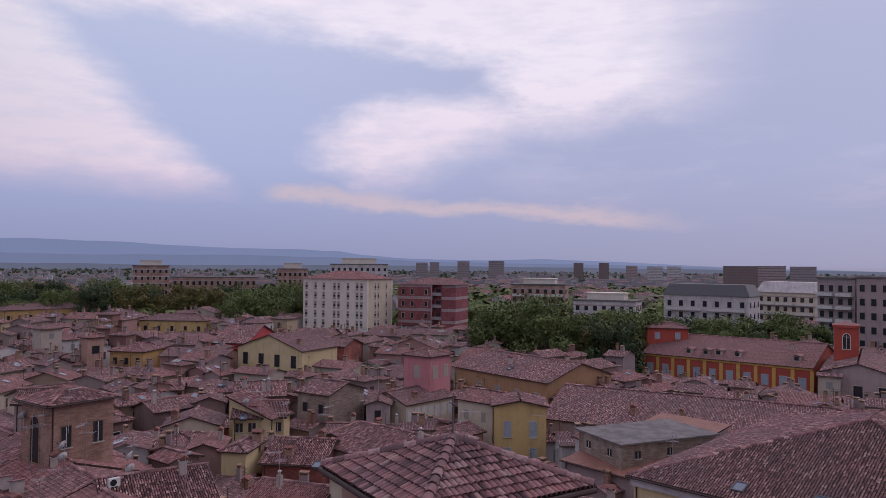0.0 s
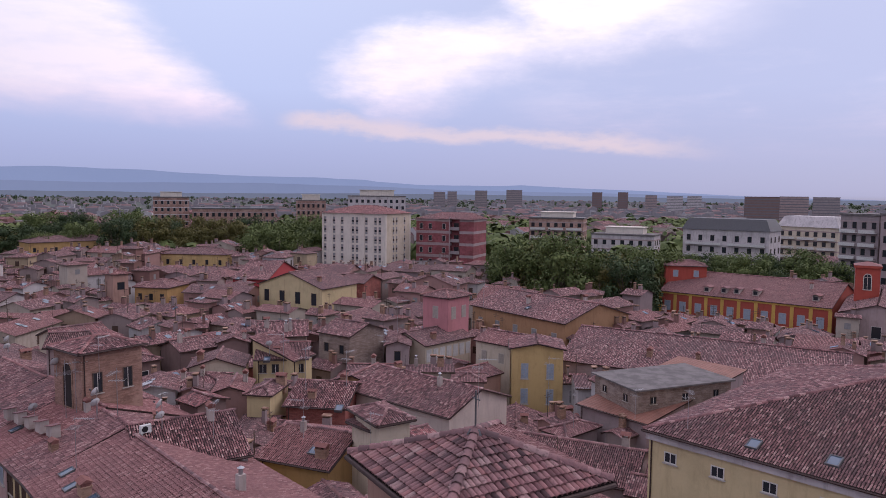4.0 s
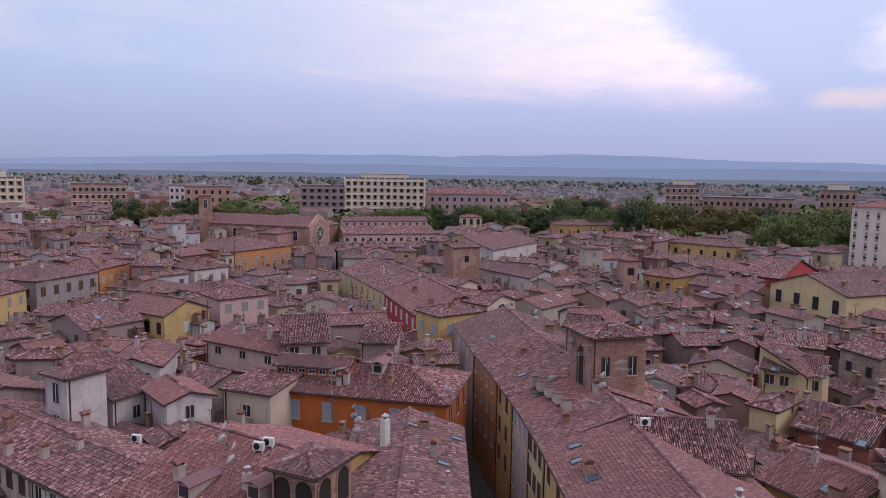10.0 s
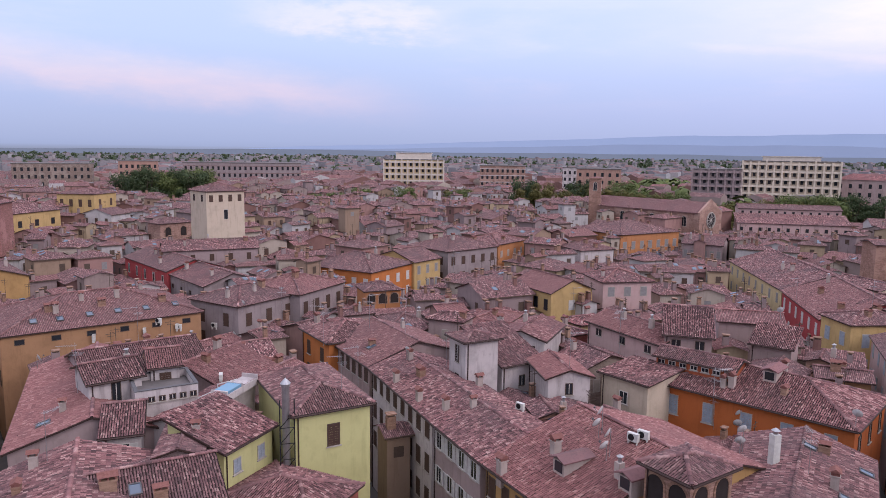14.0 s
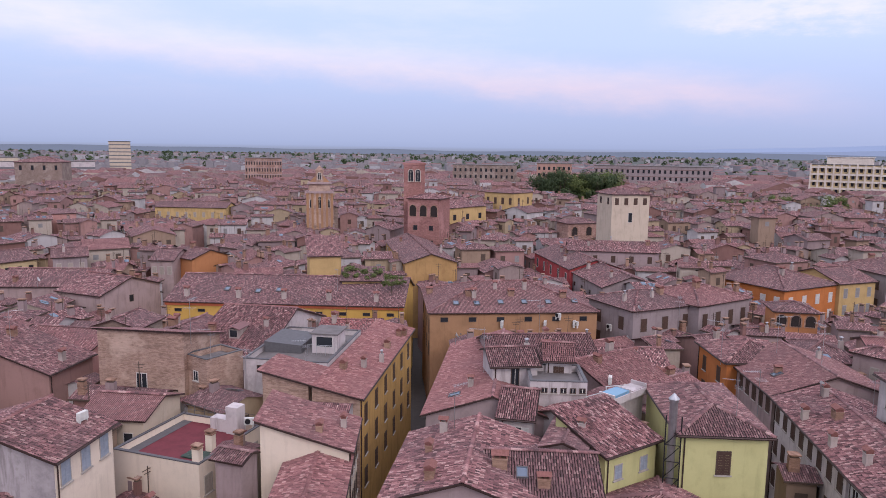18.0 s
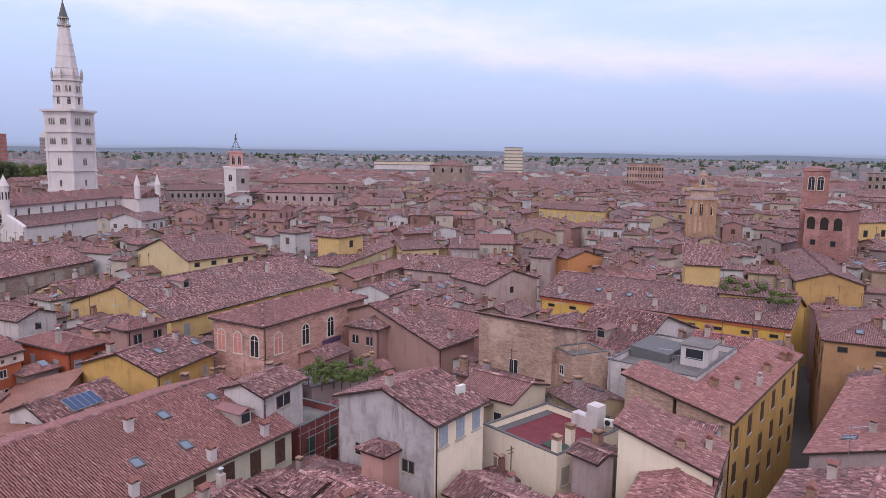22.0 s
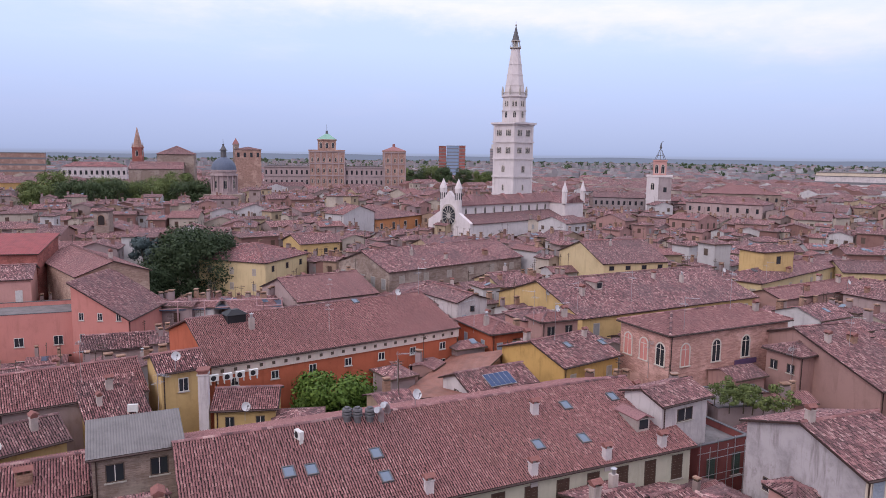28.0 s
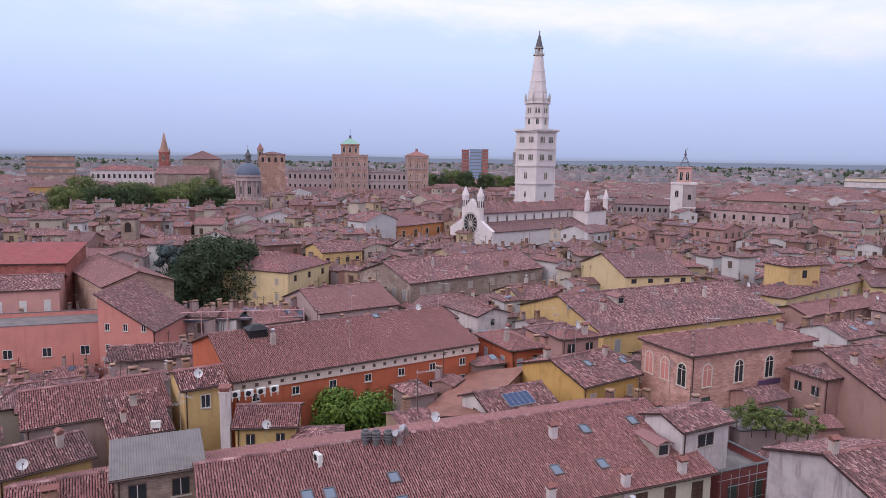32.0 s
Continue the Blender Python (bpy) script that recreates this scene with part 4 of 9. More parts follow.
h_orgyel = house("orange corner palazzo with white arched windows", 23.1, 126.4, 44.1, 14.9, 17.1, 14.2, "h", 0.33, "orange", "f:4:-2.2,-5.2:1.1x1.8:closedwhite;l:6:-2.2,-5.2:1.1x1.8:closedwhite", 2, 0, rm="roof")
h_yelnext = house("bright yellow narrow house with grey shutters", 33.5, 135.5, 36.9, 9.3, 12.0, 14.4, "g", 0.33, "yellow", "f:3:-1.8,-4.8:1.0x1.8:closedgrey", 0, 0, rm="roof")
h_loggia2 = house("roof loggia with open dark arches", 18.1, 105.3, 5.3, 6.4, 6.0, 15, "h", 0.33, "orange2", "f:3:-1.3:1.3x1.6:hollow", 0, 0, rm="roof")
h_orgsmall = house("deep orange corner house with shutters", 6.9, 88.8, -72.8, 9.1, 9.0, 14, "h", 0.33, "orange", "f:2:-2.0,-5.0:1.0x1.8:closedbrown", 0, 1, rm="roof")
h_brtow9 = house("plain old brick tower with a small window", 111.0, 99.0, -25.7, 6.8, 7.0, 21, "g", 0.15, "brickold", "f:1:-2.6:1.0x1.4:dark", 0, 0, rm="roof")
h_arcade = house("cream roof belvedere with dark arched openings", 222.1, 197.6, -40.2, 9.6, 6.0, 18.5, "h", 0.33, "cream", "f:3:-1.9:1.2x2.4:hollow", 0, 0, rm="roof")
h_whiblk = house("white modern attic block", 142.4, 113.5, 12.9, 29.6, 9.0, 17, "s", 0.33, "white", "f:2:-2.0:0.9x1.4:closed", 0, 0, rm="roof")
h_whilong = house("long white house with a roof terrace", 124.7, 105.0, -102.7, 20.3, 9.0, 15, "g", 0.33, "white", "f:4:-2.0:0.9x1.4:closed", 1, 0, rm="roof")
h_cottage = house("cream attic with square windows", 96.1, 94.1, -89.9, 10.5, 6.0, 16, "g", 0.33, "cream", "f:4:-1.0:0.9x0.9:dark", 0, 0, rm="roof")
h_archgab = house("cream gabled house with a big round-arched window", 85.3, 67.5, 0.9, 8.0, 10.0, 16, "x", 0.33, "cream", "f:1:-1.2:2.6x2.0:arch", 0, 0, rm="roof")
h_orgatt = house("cream attic with an orange new tiled roof", 84.4, 50.6, -36.9, 7.1, 8.0, 16.2, "g", 0.33, "cream", "f:2:-1.0:1.0x1.2:dark", 0, 0, rm="redroof")
h_redwall = house("house with a crimson gable wall", 155.0, 46.0, -4.9, 20.2, 9.0, 16, "x", 0.33, "crimson", "", 1, 0, rm="roof")
h_midhip9 = house("cream attic with a hipped tiled roof and blue-shuttered window", 54.4, 5.1, -41.9, 4.5, 3.5, 16.5, "h", 0.33, "cream", "f:1:-1.8:1.3x1.6:closedblue", 0, 1, rm="roof")
h_n9a = house("white house with a steep view of its tiled roof", 47.6, 21.3, -55.9, 8.5, 12.0, 15, "g", 0.33, "white", "f:1:-1.2:1.0x1.6:dark", 2, 1, rm="roof")
h_n9b = house("ochre house with an old mottled tiled roof", 55.3, 15.2, -108.0, 7.3, 9.4, 13.6, "g", 0.33, "ochre", "", 2, 1, rm="roof")
h_n9c = house("brick-red attic house with a tiled roof", 70.4, 17.4, -94.5, 7.1, 9.4, 13.4, "g", 0.33, "brickred", "", 2, 1, rm="roof")
h_n9d = house("pale yellow attic with a grey dormer strip", 83.4, 24.9, -78.3, 6.8, 8.0, 15, "g", 0.33, "yellowpale", "f:4:-1.2:0.9x1.1:dark", 1, 1, rm="roof")
h_n9e = house("grey-brown tower-like house with dark windows", 97.1, 20.5, -121.4, 6.6, 8.0, 16, "g", 0.33, "brickgrey", "f:2:-2:0.9x1.3:dark", 1, 0, rm="roof")
h_palest2 = house("lower cream house with a worn pink tiled roof", -17.4, 37.2, 108.8, 11.9, 5.3, 12.6, "g", 0.33, "cream", "", 0, 1, rm="roof")
h_green = house("pale lime-green house with dark brown shutters", 3.6, 51.5, 13.1, 7.1, 12.0, 16.3, "h", 0.33, "lime", "f:1:-2.2:1.1x1.9:closedbrown", 0, 1, rm="roof")
h_greenlow = house("low lime-green wing with pale blue shutters", -1.4, 48.6, 51.0, 6.4, 6.0, 15, "s", 0.3, "lime", "f:2:-1.6:0.9x1.2:closedblue", 0, 1, rm="roof")
h_terrAC = house("white attic with pipes and a blue skylight", -3.4, 54.2, 59.0, 9.4, 5.0, 14.9, "S", 0.3, "white", "", 0, 1, rm="roof")
h_pent = house("white penthouse strip with small square windows", -8.6, 58.2, 14.4, 5.0, 5.0, 17, "f", 0.33, "white", "f:6:-0.8:0.55x0.5:dark", 0, 1, rm="roof")
h_whibox = house("white attic with a tiled roof and a wooden door", -12.6, 59.7, 23.0, 4.9, 6.0, 17.4, "g", 0.33, "white", "f:1:-1.1:0.8x1.7:dark", 0, 1, rm="roof")
h_whibox2 = house("white attic with a brown shutter", -8.2, 62.5, 11.0, 3.1, 6.0, 17.6, "g", 0.33, "white", "f:1:-1.3:1.0x1.5:closedbrown", 0, 1, rm="roof")
h_blk1 = house("pinkish street house with a worn tiled roof", -21.3, 77.8, -80.8, 23.3, 12.4, 14, "g", 0.33, "pinkgrey", "f:5:-1.8,-5.0:1.0x1.7:closedgrey", 4, 1, rm="roof")
h_blk2 = house("grey street house with a broad pale tiled roof", -17.3, 51.1, -81.7, 12.1, 11.4, 14, "g", 0.33, "pinkgrey", "f:5:-1.8,-5.0:1.0x1.7:closedgrey", 3, 1, rm="roof")
h_blk3 = house("house with a mottled roof and a broken chimney", -8.8, 40.7, 12.5, 8.2, 10.5, 14, "g", 0.33, "pinkgrey", "", 2, 1, rm="roof")
h_blk4 = house("small gabled grey-pink attic", -6.3, 48.7, -3.5, 3.5, 9.0, 15.2, "x", 0.33, "pinkgrey", "", 1, 1, rm="roof")
h_blk5 = house("white attic with open shutters under a ribbed roof", -10.7, 53.3, 4.2, 3.4, 8.0, 15.2, "g", 0.33, "white", "f:1:-1.2:1.1x1.0:open", 0, 1, rm="roof")
h_blk6 = house("house with a red ribbed tile roof and air conditioners", -13.8, 65.0, 20.2, 11.7, 11.8, 15.5, "g", 0.33, "pinkgrey", "", 3, 1, rm="roof")
h_blk7 = house("house with a wide pale tiled roof", -1.3, 63.4, 48.7, 8.4, 12.2, 14.5, "g", 0.33, "pinkgrey", "", 2, 1, rm="roof")
h_brown = house("pink-brown palazzo with a row of roof windows", -28.1, 89.7, 21.6, 24.5, 17.6, 14.5, "h", 0.33, "ochrebrown", "f:6:-1.0:1.1x0.7:dark;l:4:-2.4,-5.6:1.1x2.0:closedbrown", 4, 0, rm="roof")
h_greyp = house("grey palazzo with brown shutters", -0.8, 98.1, 42.1, 12.4, 10.8, 15, "h", 0.33, "grey", "f:3:-2.2,-5.4:1.1x1.9:closedbrown;l:2:-2.2,-5.4:1.1x1.9:closedbrown", 4, 0, rm="roof")
h_greyp2 = house("grey palazzo wing with tall shutters", 8.2, 103.7, 49.4, 12.7, 12.0, 15.2, "h", 0.33, "grey", "f:4:-2.4:1.1x2.2:closedbrown", 2, 0, rm="roof")
h_redhs = house("crimson house with white-framed windows", -24.1, 154.6, -63.9, 23.8, 11.0, 14.5, "g", 0.33, "crimson", "f:5:-2.0:1.0x2.0:open", 3, 0, rm="roof")
h_greyhs = house("grey plaster house with small windows", -13.8, 134.9, -64.6, 16.9, 11.0, 14, "g", 0.33, "grey", "f:4:-2.0:0.8x0.8:dark", 2, 0, rm="roof")
h_towerfoot = house("grey-pink house with a tiled roof below the cream tower house", -15.5, 145.0, 8.0, 19.0, 9.5, 16.6, "g", 0.33, "pinkgrey", "f:5:-1.6:0.9x1.4:closedbrown", 3, 0, rm="roof")
h_cream = house("tall cream tower house with brown shutters", -7.7, 158.9, 26.5, 9.6, 9.1, 27.6, "h", 0.36, "cream", "f:4:-1.6:0.9x1.5:closedbrown;f:1:-5.2:1.0x2.2:open;l:2:-1.6:0.9x1.5:dark", 0, 0, rm="roof", base=1.6233738060843157)
h_loggia3 = house("old brick loggia with arches below the cream tower", -20.6, 190.0, 34.9, 9.4, 7.0, 17.5, "h", 0.33, "brickpink", "f:2:-2.2:1.6x2.4:hollow", 0, 0, rm="roof")
h_yelvilla = house("square yellow villa with brown shutters", -46.6, 249.9, 66.2, 12.8, 14.0, 21.5, "h", 0.28, "yellow", "f:2:-3.0:1.2x2.4:closedbrown;l:4:-3.0:1.2x2.4:closedbrown", 0, 0, rm="roof", base=1.7566763711712918)
h_yelvilb = house("low yellow wing with three windows", -58.7, 205.9, 62.4, 18.5, 12.0, 19, "g", 0.33, "yellow", "f:3:-3.0:1.4x1.8:dark", 1, 0, rm="roof")
h_pinktow = house("pink brick tower with three open arches", -57.1, 162.4, -2.1, 8.9, 9.0, 25, "h", 0.25, "pinktower", "f:3:-3.0:1.7x2.7:hollow;l:3:-3.0:1.5x2.6:hollow;f:2:-7.2,-10.8:1.1x1.2:dark", 0, 0, rm="roof")
h_yelgab = house("long house with an ochre gable wall", -44.6, 125.8, 27.3, 11.0, 34.8, 15, "x", 0.33, "ochre", "l:5:-2:1.0x1.8:closed", 2, 0, rm="roof")
h_yelbox = house("plain bright yellow attic box", -52.0, 100.4, 30.5, 5.8, 8.0, 19.6, "s", 0.3, "yellow", "", 0, 0, rm="roof")
h_yelbox2 = house("yellow roof terrace attic with green climbers", -45.0, 97.4, 19.8, 7.0, 5.0, 16.6, "s", 0.3, "yellow", "f:1:-1.2:1.0x0.9:dark", 0, 0, rm="roof")
h_longyel = house("long yellow and red palazzo with a tiled roof", -68.5, 85.9, 13.4, 36.3, 17.0, 14, "g", 0.33, "yellowred", "f:10:-1.3:1.1x0.5:dark", 0, 0, rm="roof")
h_whiroof = house("white-sided house with a tiled roof and a dormer", -49.1, 64.2, 6.2, 9.8, 20.5, 14, "g", 0.33, "white", "", 2, 1, rm="roof")
h_terr2 = house("white roof terraces with concrete parapets", -29.78, 61.59, 98.4, 13.2, 9.0, 15.5, "f", 0.33, "white", "l:2:-0.9:1.6x0.6:dark", 0, 1, rm="roof")
h_yelst = house("deep yellow street house with brown shutters", -23.9, 56.7, 98.4, 26.6, 5.0, 14, "s", 0.22, "yellowdeep", "f:6:-2.2,-5.4,-8.6:1.1x1.9:closedbrown", 3, 1, rm="roof")
h_yelwing = house("brick-gabled wing of the street house below the terrace", -28.85, 55.97, 98.4, 5.6, 5.2, 15.1, "s", 0.22, "brickbuff", "", 0, 1, rm="roof")
h_palest = house("cream house with a worn pink tiled roof", -20.5, 46.7, 107.9, 7.2, 7.6, 13.6, "s", 0.33, "creamlight", "f:4:-2.2,-5.4:1.0x1.7:closedbrown;r:1:-2:1.1x1.6:dark", 1, 1, rm="roof")
h_brickwall = house("tall bare brick house with a blank weathered wall", -53.7, 56.1, 9.1, 10.1, 9.0, 16.1, "S", 0.26, "brickbuff", "f:1:-3.2:1.2x1.9:plain", 0, 1, rm="roof")
h_brickwal2 = house("old brick annex with small windows", -44.7, 58.9, -19.1, 3.6, 4.5, 15.8, "f", 0.12, "brickbuff", "f:1:-2.0:0.8x1.1:plain", 0, 1, rm="roof")
h_maroon = house("cream house with a maroon roof terrace and parapets", -40.5, 43.7, -2.3, 8.4, 8.6, 12.4, "f", 0.33, "creamlight", "r:4:-2.0,-4.8:1.0x1.6:closed", 0, 1, rm="roof")
h_ggable = house("gabled house with a stained grey gable wall and worn roof", -35.9, 33.5, 99.6, 7.3, 10.7, 16.3, "g", 0.33, "greywhite", "f:3:-1.2:1.1x1.8:closedblue;l:2:-4.0,-7.0:1.2x1.0:dark", 0, 1, rm="roof")
h_bigsl = house("pink-brown house with a large tiled roof and a glass skylight", -56.5, 53.2, 98.9, 7.8, 22.1, 14, "g", 0.33, "pinkbrown", "", 2, 1, rm="roof")
h_mh1 = house("beige house with a low tiled roof", -101.7, 85.7, 18.9, 17.5, 12.1, 14, "g", 0.33, "beige", "", 2, 0, rm="roof")
h_mh2 = house("beige gabled house with a tiled roof", -77.8, 83.5, 82.8, 12.4, 10.0, 14.5, "x", 0.33, "beige", "f:1:-1.4:0.8x1.1:dark", 1, 0, rm="roof")
h_mh3 = house("pale yellow plaster house with dark windows", -118.0, 99.5, 72.4, 9.5, 10.0, 14.5, "g", 0.33, "yellowpale", "f:4:-1.8:0.9x1.4:dark", 1, 0, rm="roof")
h_mh4 = house("grey attic house with shuttered windows", -106.0, 102.4, 44.4, 6.5, 8.0, 16, "g", 0.33, "grey", "f:3:-1.8:0.9x1.4:closed", 1, 0, rm="roof")
h_brsm = house("small orange gabled house", -84.9, 115.4, 70.2, 9.1, 10.0, 15, "x", 0.33, "orange2", "", 1, 0, rm="roof")
h_yel4 = house("narrow beige street house with shutters", -92.1, 111.8, 16.2, 5.1, 10.0, 15, "g", 0.33, "beige", "f:3:-2:0.9x1.6:closed", 0, 0, rm="roof")
h_salm = house("blank salmon plaster tower wall", -157.4, 153.4, 47.7, 6.7, 7.0, 18, "s", 0.1, "salmonpale", "", 0, 0, rm="roof")
h_longyf = house("long yellow house far among the roofs", -163.9, 203.5, 12.4, 25.8, 10.0, 16, "g", 0.33, "yellow", "f:8:-2.5:1.0x1.8:closed", 0, 0, rm="roof")
h_longrf = house("long pale green house with a tiled roof and brown shutters", -39.6, -7.3, 104.5, 38.5, 18.1, 13.2, "g", 0.33, "whitegreen", "f:14:-1.6:1.1x2.0:closedbrown", 0, 1, rm="roof")
h_terrhs = house("white roof-terrace house with a tiled roof", -50.5, 27.5, 110.2, 6.1, 4.9, 16, "g", 0.33, "white", "f:1:-1.2:1.8x1.1:dark", 0, 1, rm="roof")
h_terrlow = house("dark red house with a roof terrace and scaffolding", -50.7, 31.0, 105.6, 5.8, 8.0, 12.4, "f", 0.33, "maroonw", "f:2:-2.2:1.0x2.0:closedgreen", 0, 1, rm="roof")
h_pinkarch = house("pink-brick villa with tall arched windows", -66.5, 36.5, 106.4, 19.0, 8.3, 17.4, "h", 0.33, "pinkbrick", "f:4:-2.4:1.15x2.4:archmix;f:4:-5.7:1.2x1.9:closedgreen;l:3:-2.4:1.15x2.4:archmix", 1, 1, rm="roof")
h_brnext = house("pink-brown house with a small barred window", -63.6, 49.8, 106.7, 5.3, 4.8, 15.4, "h", 0.33, "pinkbrown", "l:2:-1.6:0.9x1.0:dark", 0, 1, rm="roof", base=2.4811893486192234)
h_garden = house("low wing with a planted roof garden", -59.2, 37.9, 90.5, 7.8, 6.0, 12.2, "f", 0.33, "pinkgrey", "", 0, 1, rm="roof")
h_orlong = house("long orange-red building with a white cornice", -70.0, -10.1, 114.6, 30.4, 17.8, 15, "g", 0.33, "orangered2", "f:7:-2.0:0.85x0.9:plain;f:7:-4.4:0.9x1.5:plain", 1, 1, rm="roof")
h_orwing = house("orange-red wing with pale blue shutters", -81.5, 21.1, 107.8, 5.3, 9.2, 14.2, "h", 0.33, "orangered2", "f:2:-2.0,-4.4:0.9x1.6:closedblue;l:2:-2.0:0.9x1.6:closedblue", 1, 1, rm="roof")
h_garage = house("low shed with a red ribbed metal roof", -63.8, 13.6, 149.4, 17.2, 7.0, 11.6, "S", 0.22, "brickpink", "", 0, 1, rm="metal")
h_whidorm = house("white attic house with a solar panel on its roof", -62.4, 14.3, 109.8, 8.2, 6.0, 13.6, "g", 0.4, "white", "l:1:-1.2:0.8x1.5:dark", 0, 1, rm="roof")
h_yelsky = house("deep yellow house with two roof windows", -67.8, 25.5, 116.3, 9.3, 10.5, 14, "g", 0.33, "yellowdeep", "f:3:-1.6:0.9x1.2:closed", 2, 1, rm="roof")
h_browntw = house("pink-brown attic with air conditioner and windows", -77.3, 26.0, 103.6, 5.7, 3.8, 16.6, "h", 0.33, "pinkbrown", "f:2:-1.4:1.0x1.4:dark", 1, 1, rm="roof")
h_yellong = house("long yellow house with grey shutters and a broad roof", -87.3, 35.0, 108.4, 35.6, 21.1, 14.4, "g", 0.33, "yellow", "f:7:-1.8:1.1x1.8:closedgrey", 3, 0, rm="roof")
h_yelup = house("yellow attic house with small dark windows", -117.0, 50.3, 96.3, 13.9, 18.6, 17, "g", 0.33, "yellowpale", "f:4:-0.9:1.0x0.8:dark", 1, 0, rm="roof")
h_yeltow = house("small yellow roof turret with a dark window", -111.9, 78.3, 105.5, 8.5, 6.0, 19.4, "h", 0.33, "yellow", "f:1:-1.6:1.1x1.4:dark", 0, 0, rm="roof")
h_yelcor2 = house("long yellow corner palazzo with white corner pilasters", -105.7, 74.0, 120.9, 42.6, 8.6, 15, "h", 0.33, "yellowpale", "f:9:-2.0:0.9x1.8:closed;l:3:-2.0:1.0x1.8:closed", 3, 0, rm="roof")
h_redflat = house("pink-brown house with a wide tiled roof", -97.2, 71.9, 110.8, 25.7, 7.0, 14, "g", 0.33, "pinkbrown", "", 3, 0, rm="roof")
h_brlong = house("grey-brown long house with a gabled wing", -122.3, 12.7, 120.3, 34.5, 17.3, 15.2, "g", 0.33, "brickgrey", "f:6:-1.6:1.2x1.4:closed;l:5:-2.4:1.4x2.0:closedgrey", 6, 0, rm="roof")
h_yelgr = house("pale yellow house with small windows beside the big tree", -136.6, -9.3, 150.3, 16.0, 16.1, 15, "h", 0.33, "yellowpale", "f:3:-1.5:0.9x1.2:dark;l:3:-2,-5:0.9x1.4:closed", 0, 0, rm="redroof")
h_midroof1 = house("beige house with a plain tiled roof", -110.1, -2.8, 115.2, 14.8, 16.0, 12.8, "g", 0.33, "beige", "", 1, 0, rm="roof")
h_midroof2 = house("beige house with a hipped tiled roof", -106.1, 9.7, 71.2, 12.2, 14.6, 13.4, "h", 0.33, "beige", "", 1, 0, rm="roof")
h_whigab3 = house("white gabled attic house", -98.4, 20.2, 114.9, 6.2, 11.0, 14.6, "x", 0.33, "white", "f:1:-1.2:0.8x0.9:dark", 0, 0, rm="roof")
h_midroof3 = house("pale yellow house with a brown tiled roof", -111.4, 30.2, 106.4, 6.7, 10.0, 14.2, "g", 0.33, "yellowpale", "", 2, 0, rm="roof")
h_orpal = house("orange palazzo with white-framed windows near the cathedral", -225.8, 18.9, 135.4, 25.9, 25.9, 15, "h", 0.28, "orange2", "f:4:-2.6:1.4x2.4:open;l:3:-2.6:1.4x2.4:open", 2, 0, rm="roof")
h_yelm1 = house("yellow house with a tiled roof", -164.5, -3.6, 115.1, 10.9, 11.0, 15, "g", 0.33, "yellow", "f:4:-2:0.9x1.4:dark", 1, 0, rm="roof")
h_pinkL1 = house("pale salmon house with shuttered windows", -113.5, -60.2, 102.4, 17.5, 10.0, 16.0, "g", 0.33, "salmonpale", "f:5:-2.6:1.0x1.8:closedwhite", 1, 0, rm="roof")
h_redmet = house("house with a red metal roof", -123.4, -62.0, 92.5, 17.5, 12.0, 19.0, "s", 0.18, "brickred", "", 0, 0, rm="redmetal")
h_pinkwall = house("salmon-pink plaster house with small white windows", -101.0, -52.0, 100.1, 19.3, 9.0, 13.5, "f", 0.33, "salmon", "f:4:-3.9,-7.2:1.2x1.3:plain", 0, 1, rm="roof")
h_pinktall = house("salmon-pink house with a steep lean-to tiled roof", -101.5, -25.3, 168.5, 13.0, 8.6, 12.6, "s", 0.6, "salmon", "l:3:0.4,-2.6:0.7x1.1:plain", 0, 1, rm="roof")
h_pinkpatch = house("low house with a worn tiled roof below the salmon wall", -93.5, -29.5, 100.0, 9.0, 7.0, 10.6, "g", 0.33, "beige", "", 0, 1, rm="roof")
h_brgab = house("pink-brown brick house with a broad tiled gable roof", -112.2, -35.5, 121.3, 11.4, 25.0, 17.0, "x", 0.35, "brickbuff", "", 1, 0, rm="roof")
h_belf = house("grey square belfry with an arch and pyramid roof", -186.4, -54.4, 90.2, 4.1, 5.0, 21, "h", 0.33, "brickgrey", "f:1:-2.2:1.6x2.4:hollow", 0, 0, rm="roof")
h_yelL = house("yellow house with a white chimney stack", -64.8, -13.9, 114.2, 4.6, 6.2, 16, "g", 0.33, "yellow", "f:1:-1.4:0.9x1.3:plain", 0, 1, rm="roof")
h_yelL2 = house("low yellow house with rooftop air conditioners", -62.5, -9.2, 88.1, 6.0, 6.2, 13.2, "g", 0.33, "yellow", "f:2:-1.2:0.8x1.0:dark", 0, 1, rm="roof")
h_Lroof1 = house("house with a long red ribbed tile roof", -61.2, -26.1, 113.8, 12.2, 10.7, 14.2, "g", 0.33, "beige", "", 0, 1, rm="roof")
h_Lroof2 = house("yellow terrace house with chimneys", -60.7, -18.9, 115.6, 5.4, 6.0, 13.2, "s", 0.33, "yellow", "f:2:-1.4:0.9x1.0:dark", 2, 1, rm="roof")
h_Lroof3 = house("low yellow house with a grey-brown tiled roof", -53.2, -24.7, 124.3, 7.2, 6.7, 13.4, "g", 0.33, "yellow", "", 1, 1, rm="roof")
h_Lshed = house("old grey shed with a fibre-cement roof", -47.7, -14.9, 105.8, 6.3, 4.5, 15.6, "s", 0.26, "brickgrey", "f:2:-1.3:1.2x1.3:dark", 0, 1, rm="grey")
h_Lroof4 = house("low house with a red tiled roof and roof windows", -47.0, -21.6, 108.0, 6.9, 8.2, 12.6, "g", 0.33, "beige", "", 1, 1, rm="roof")


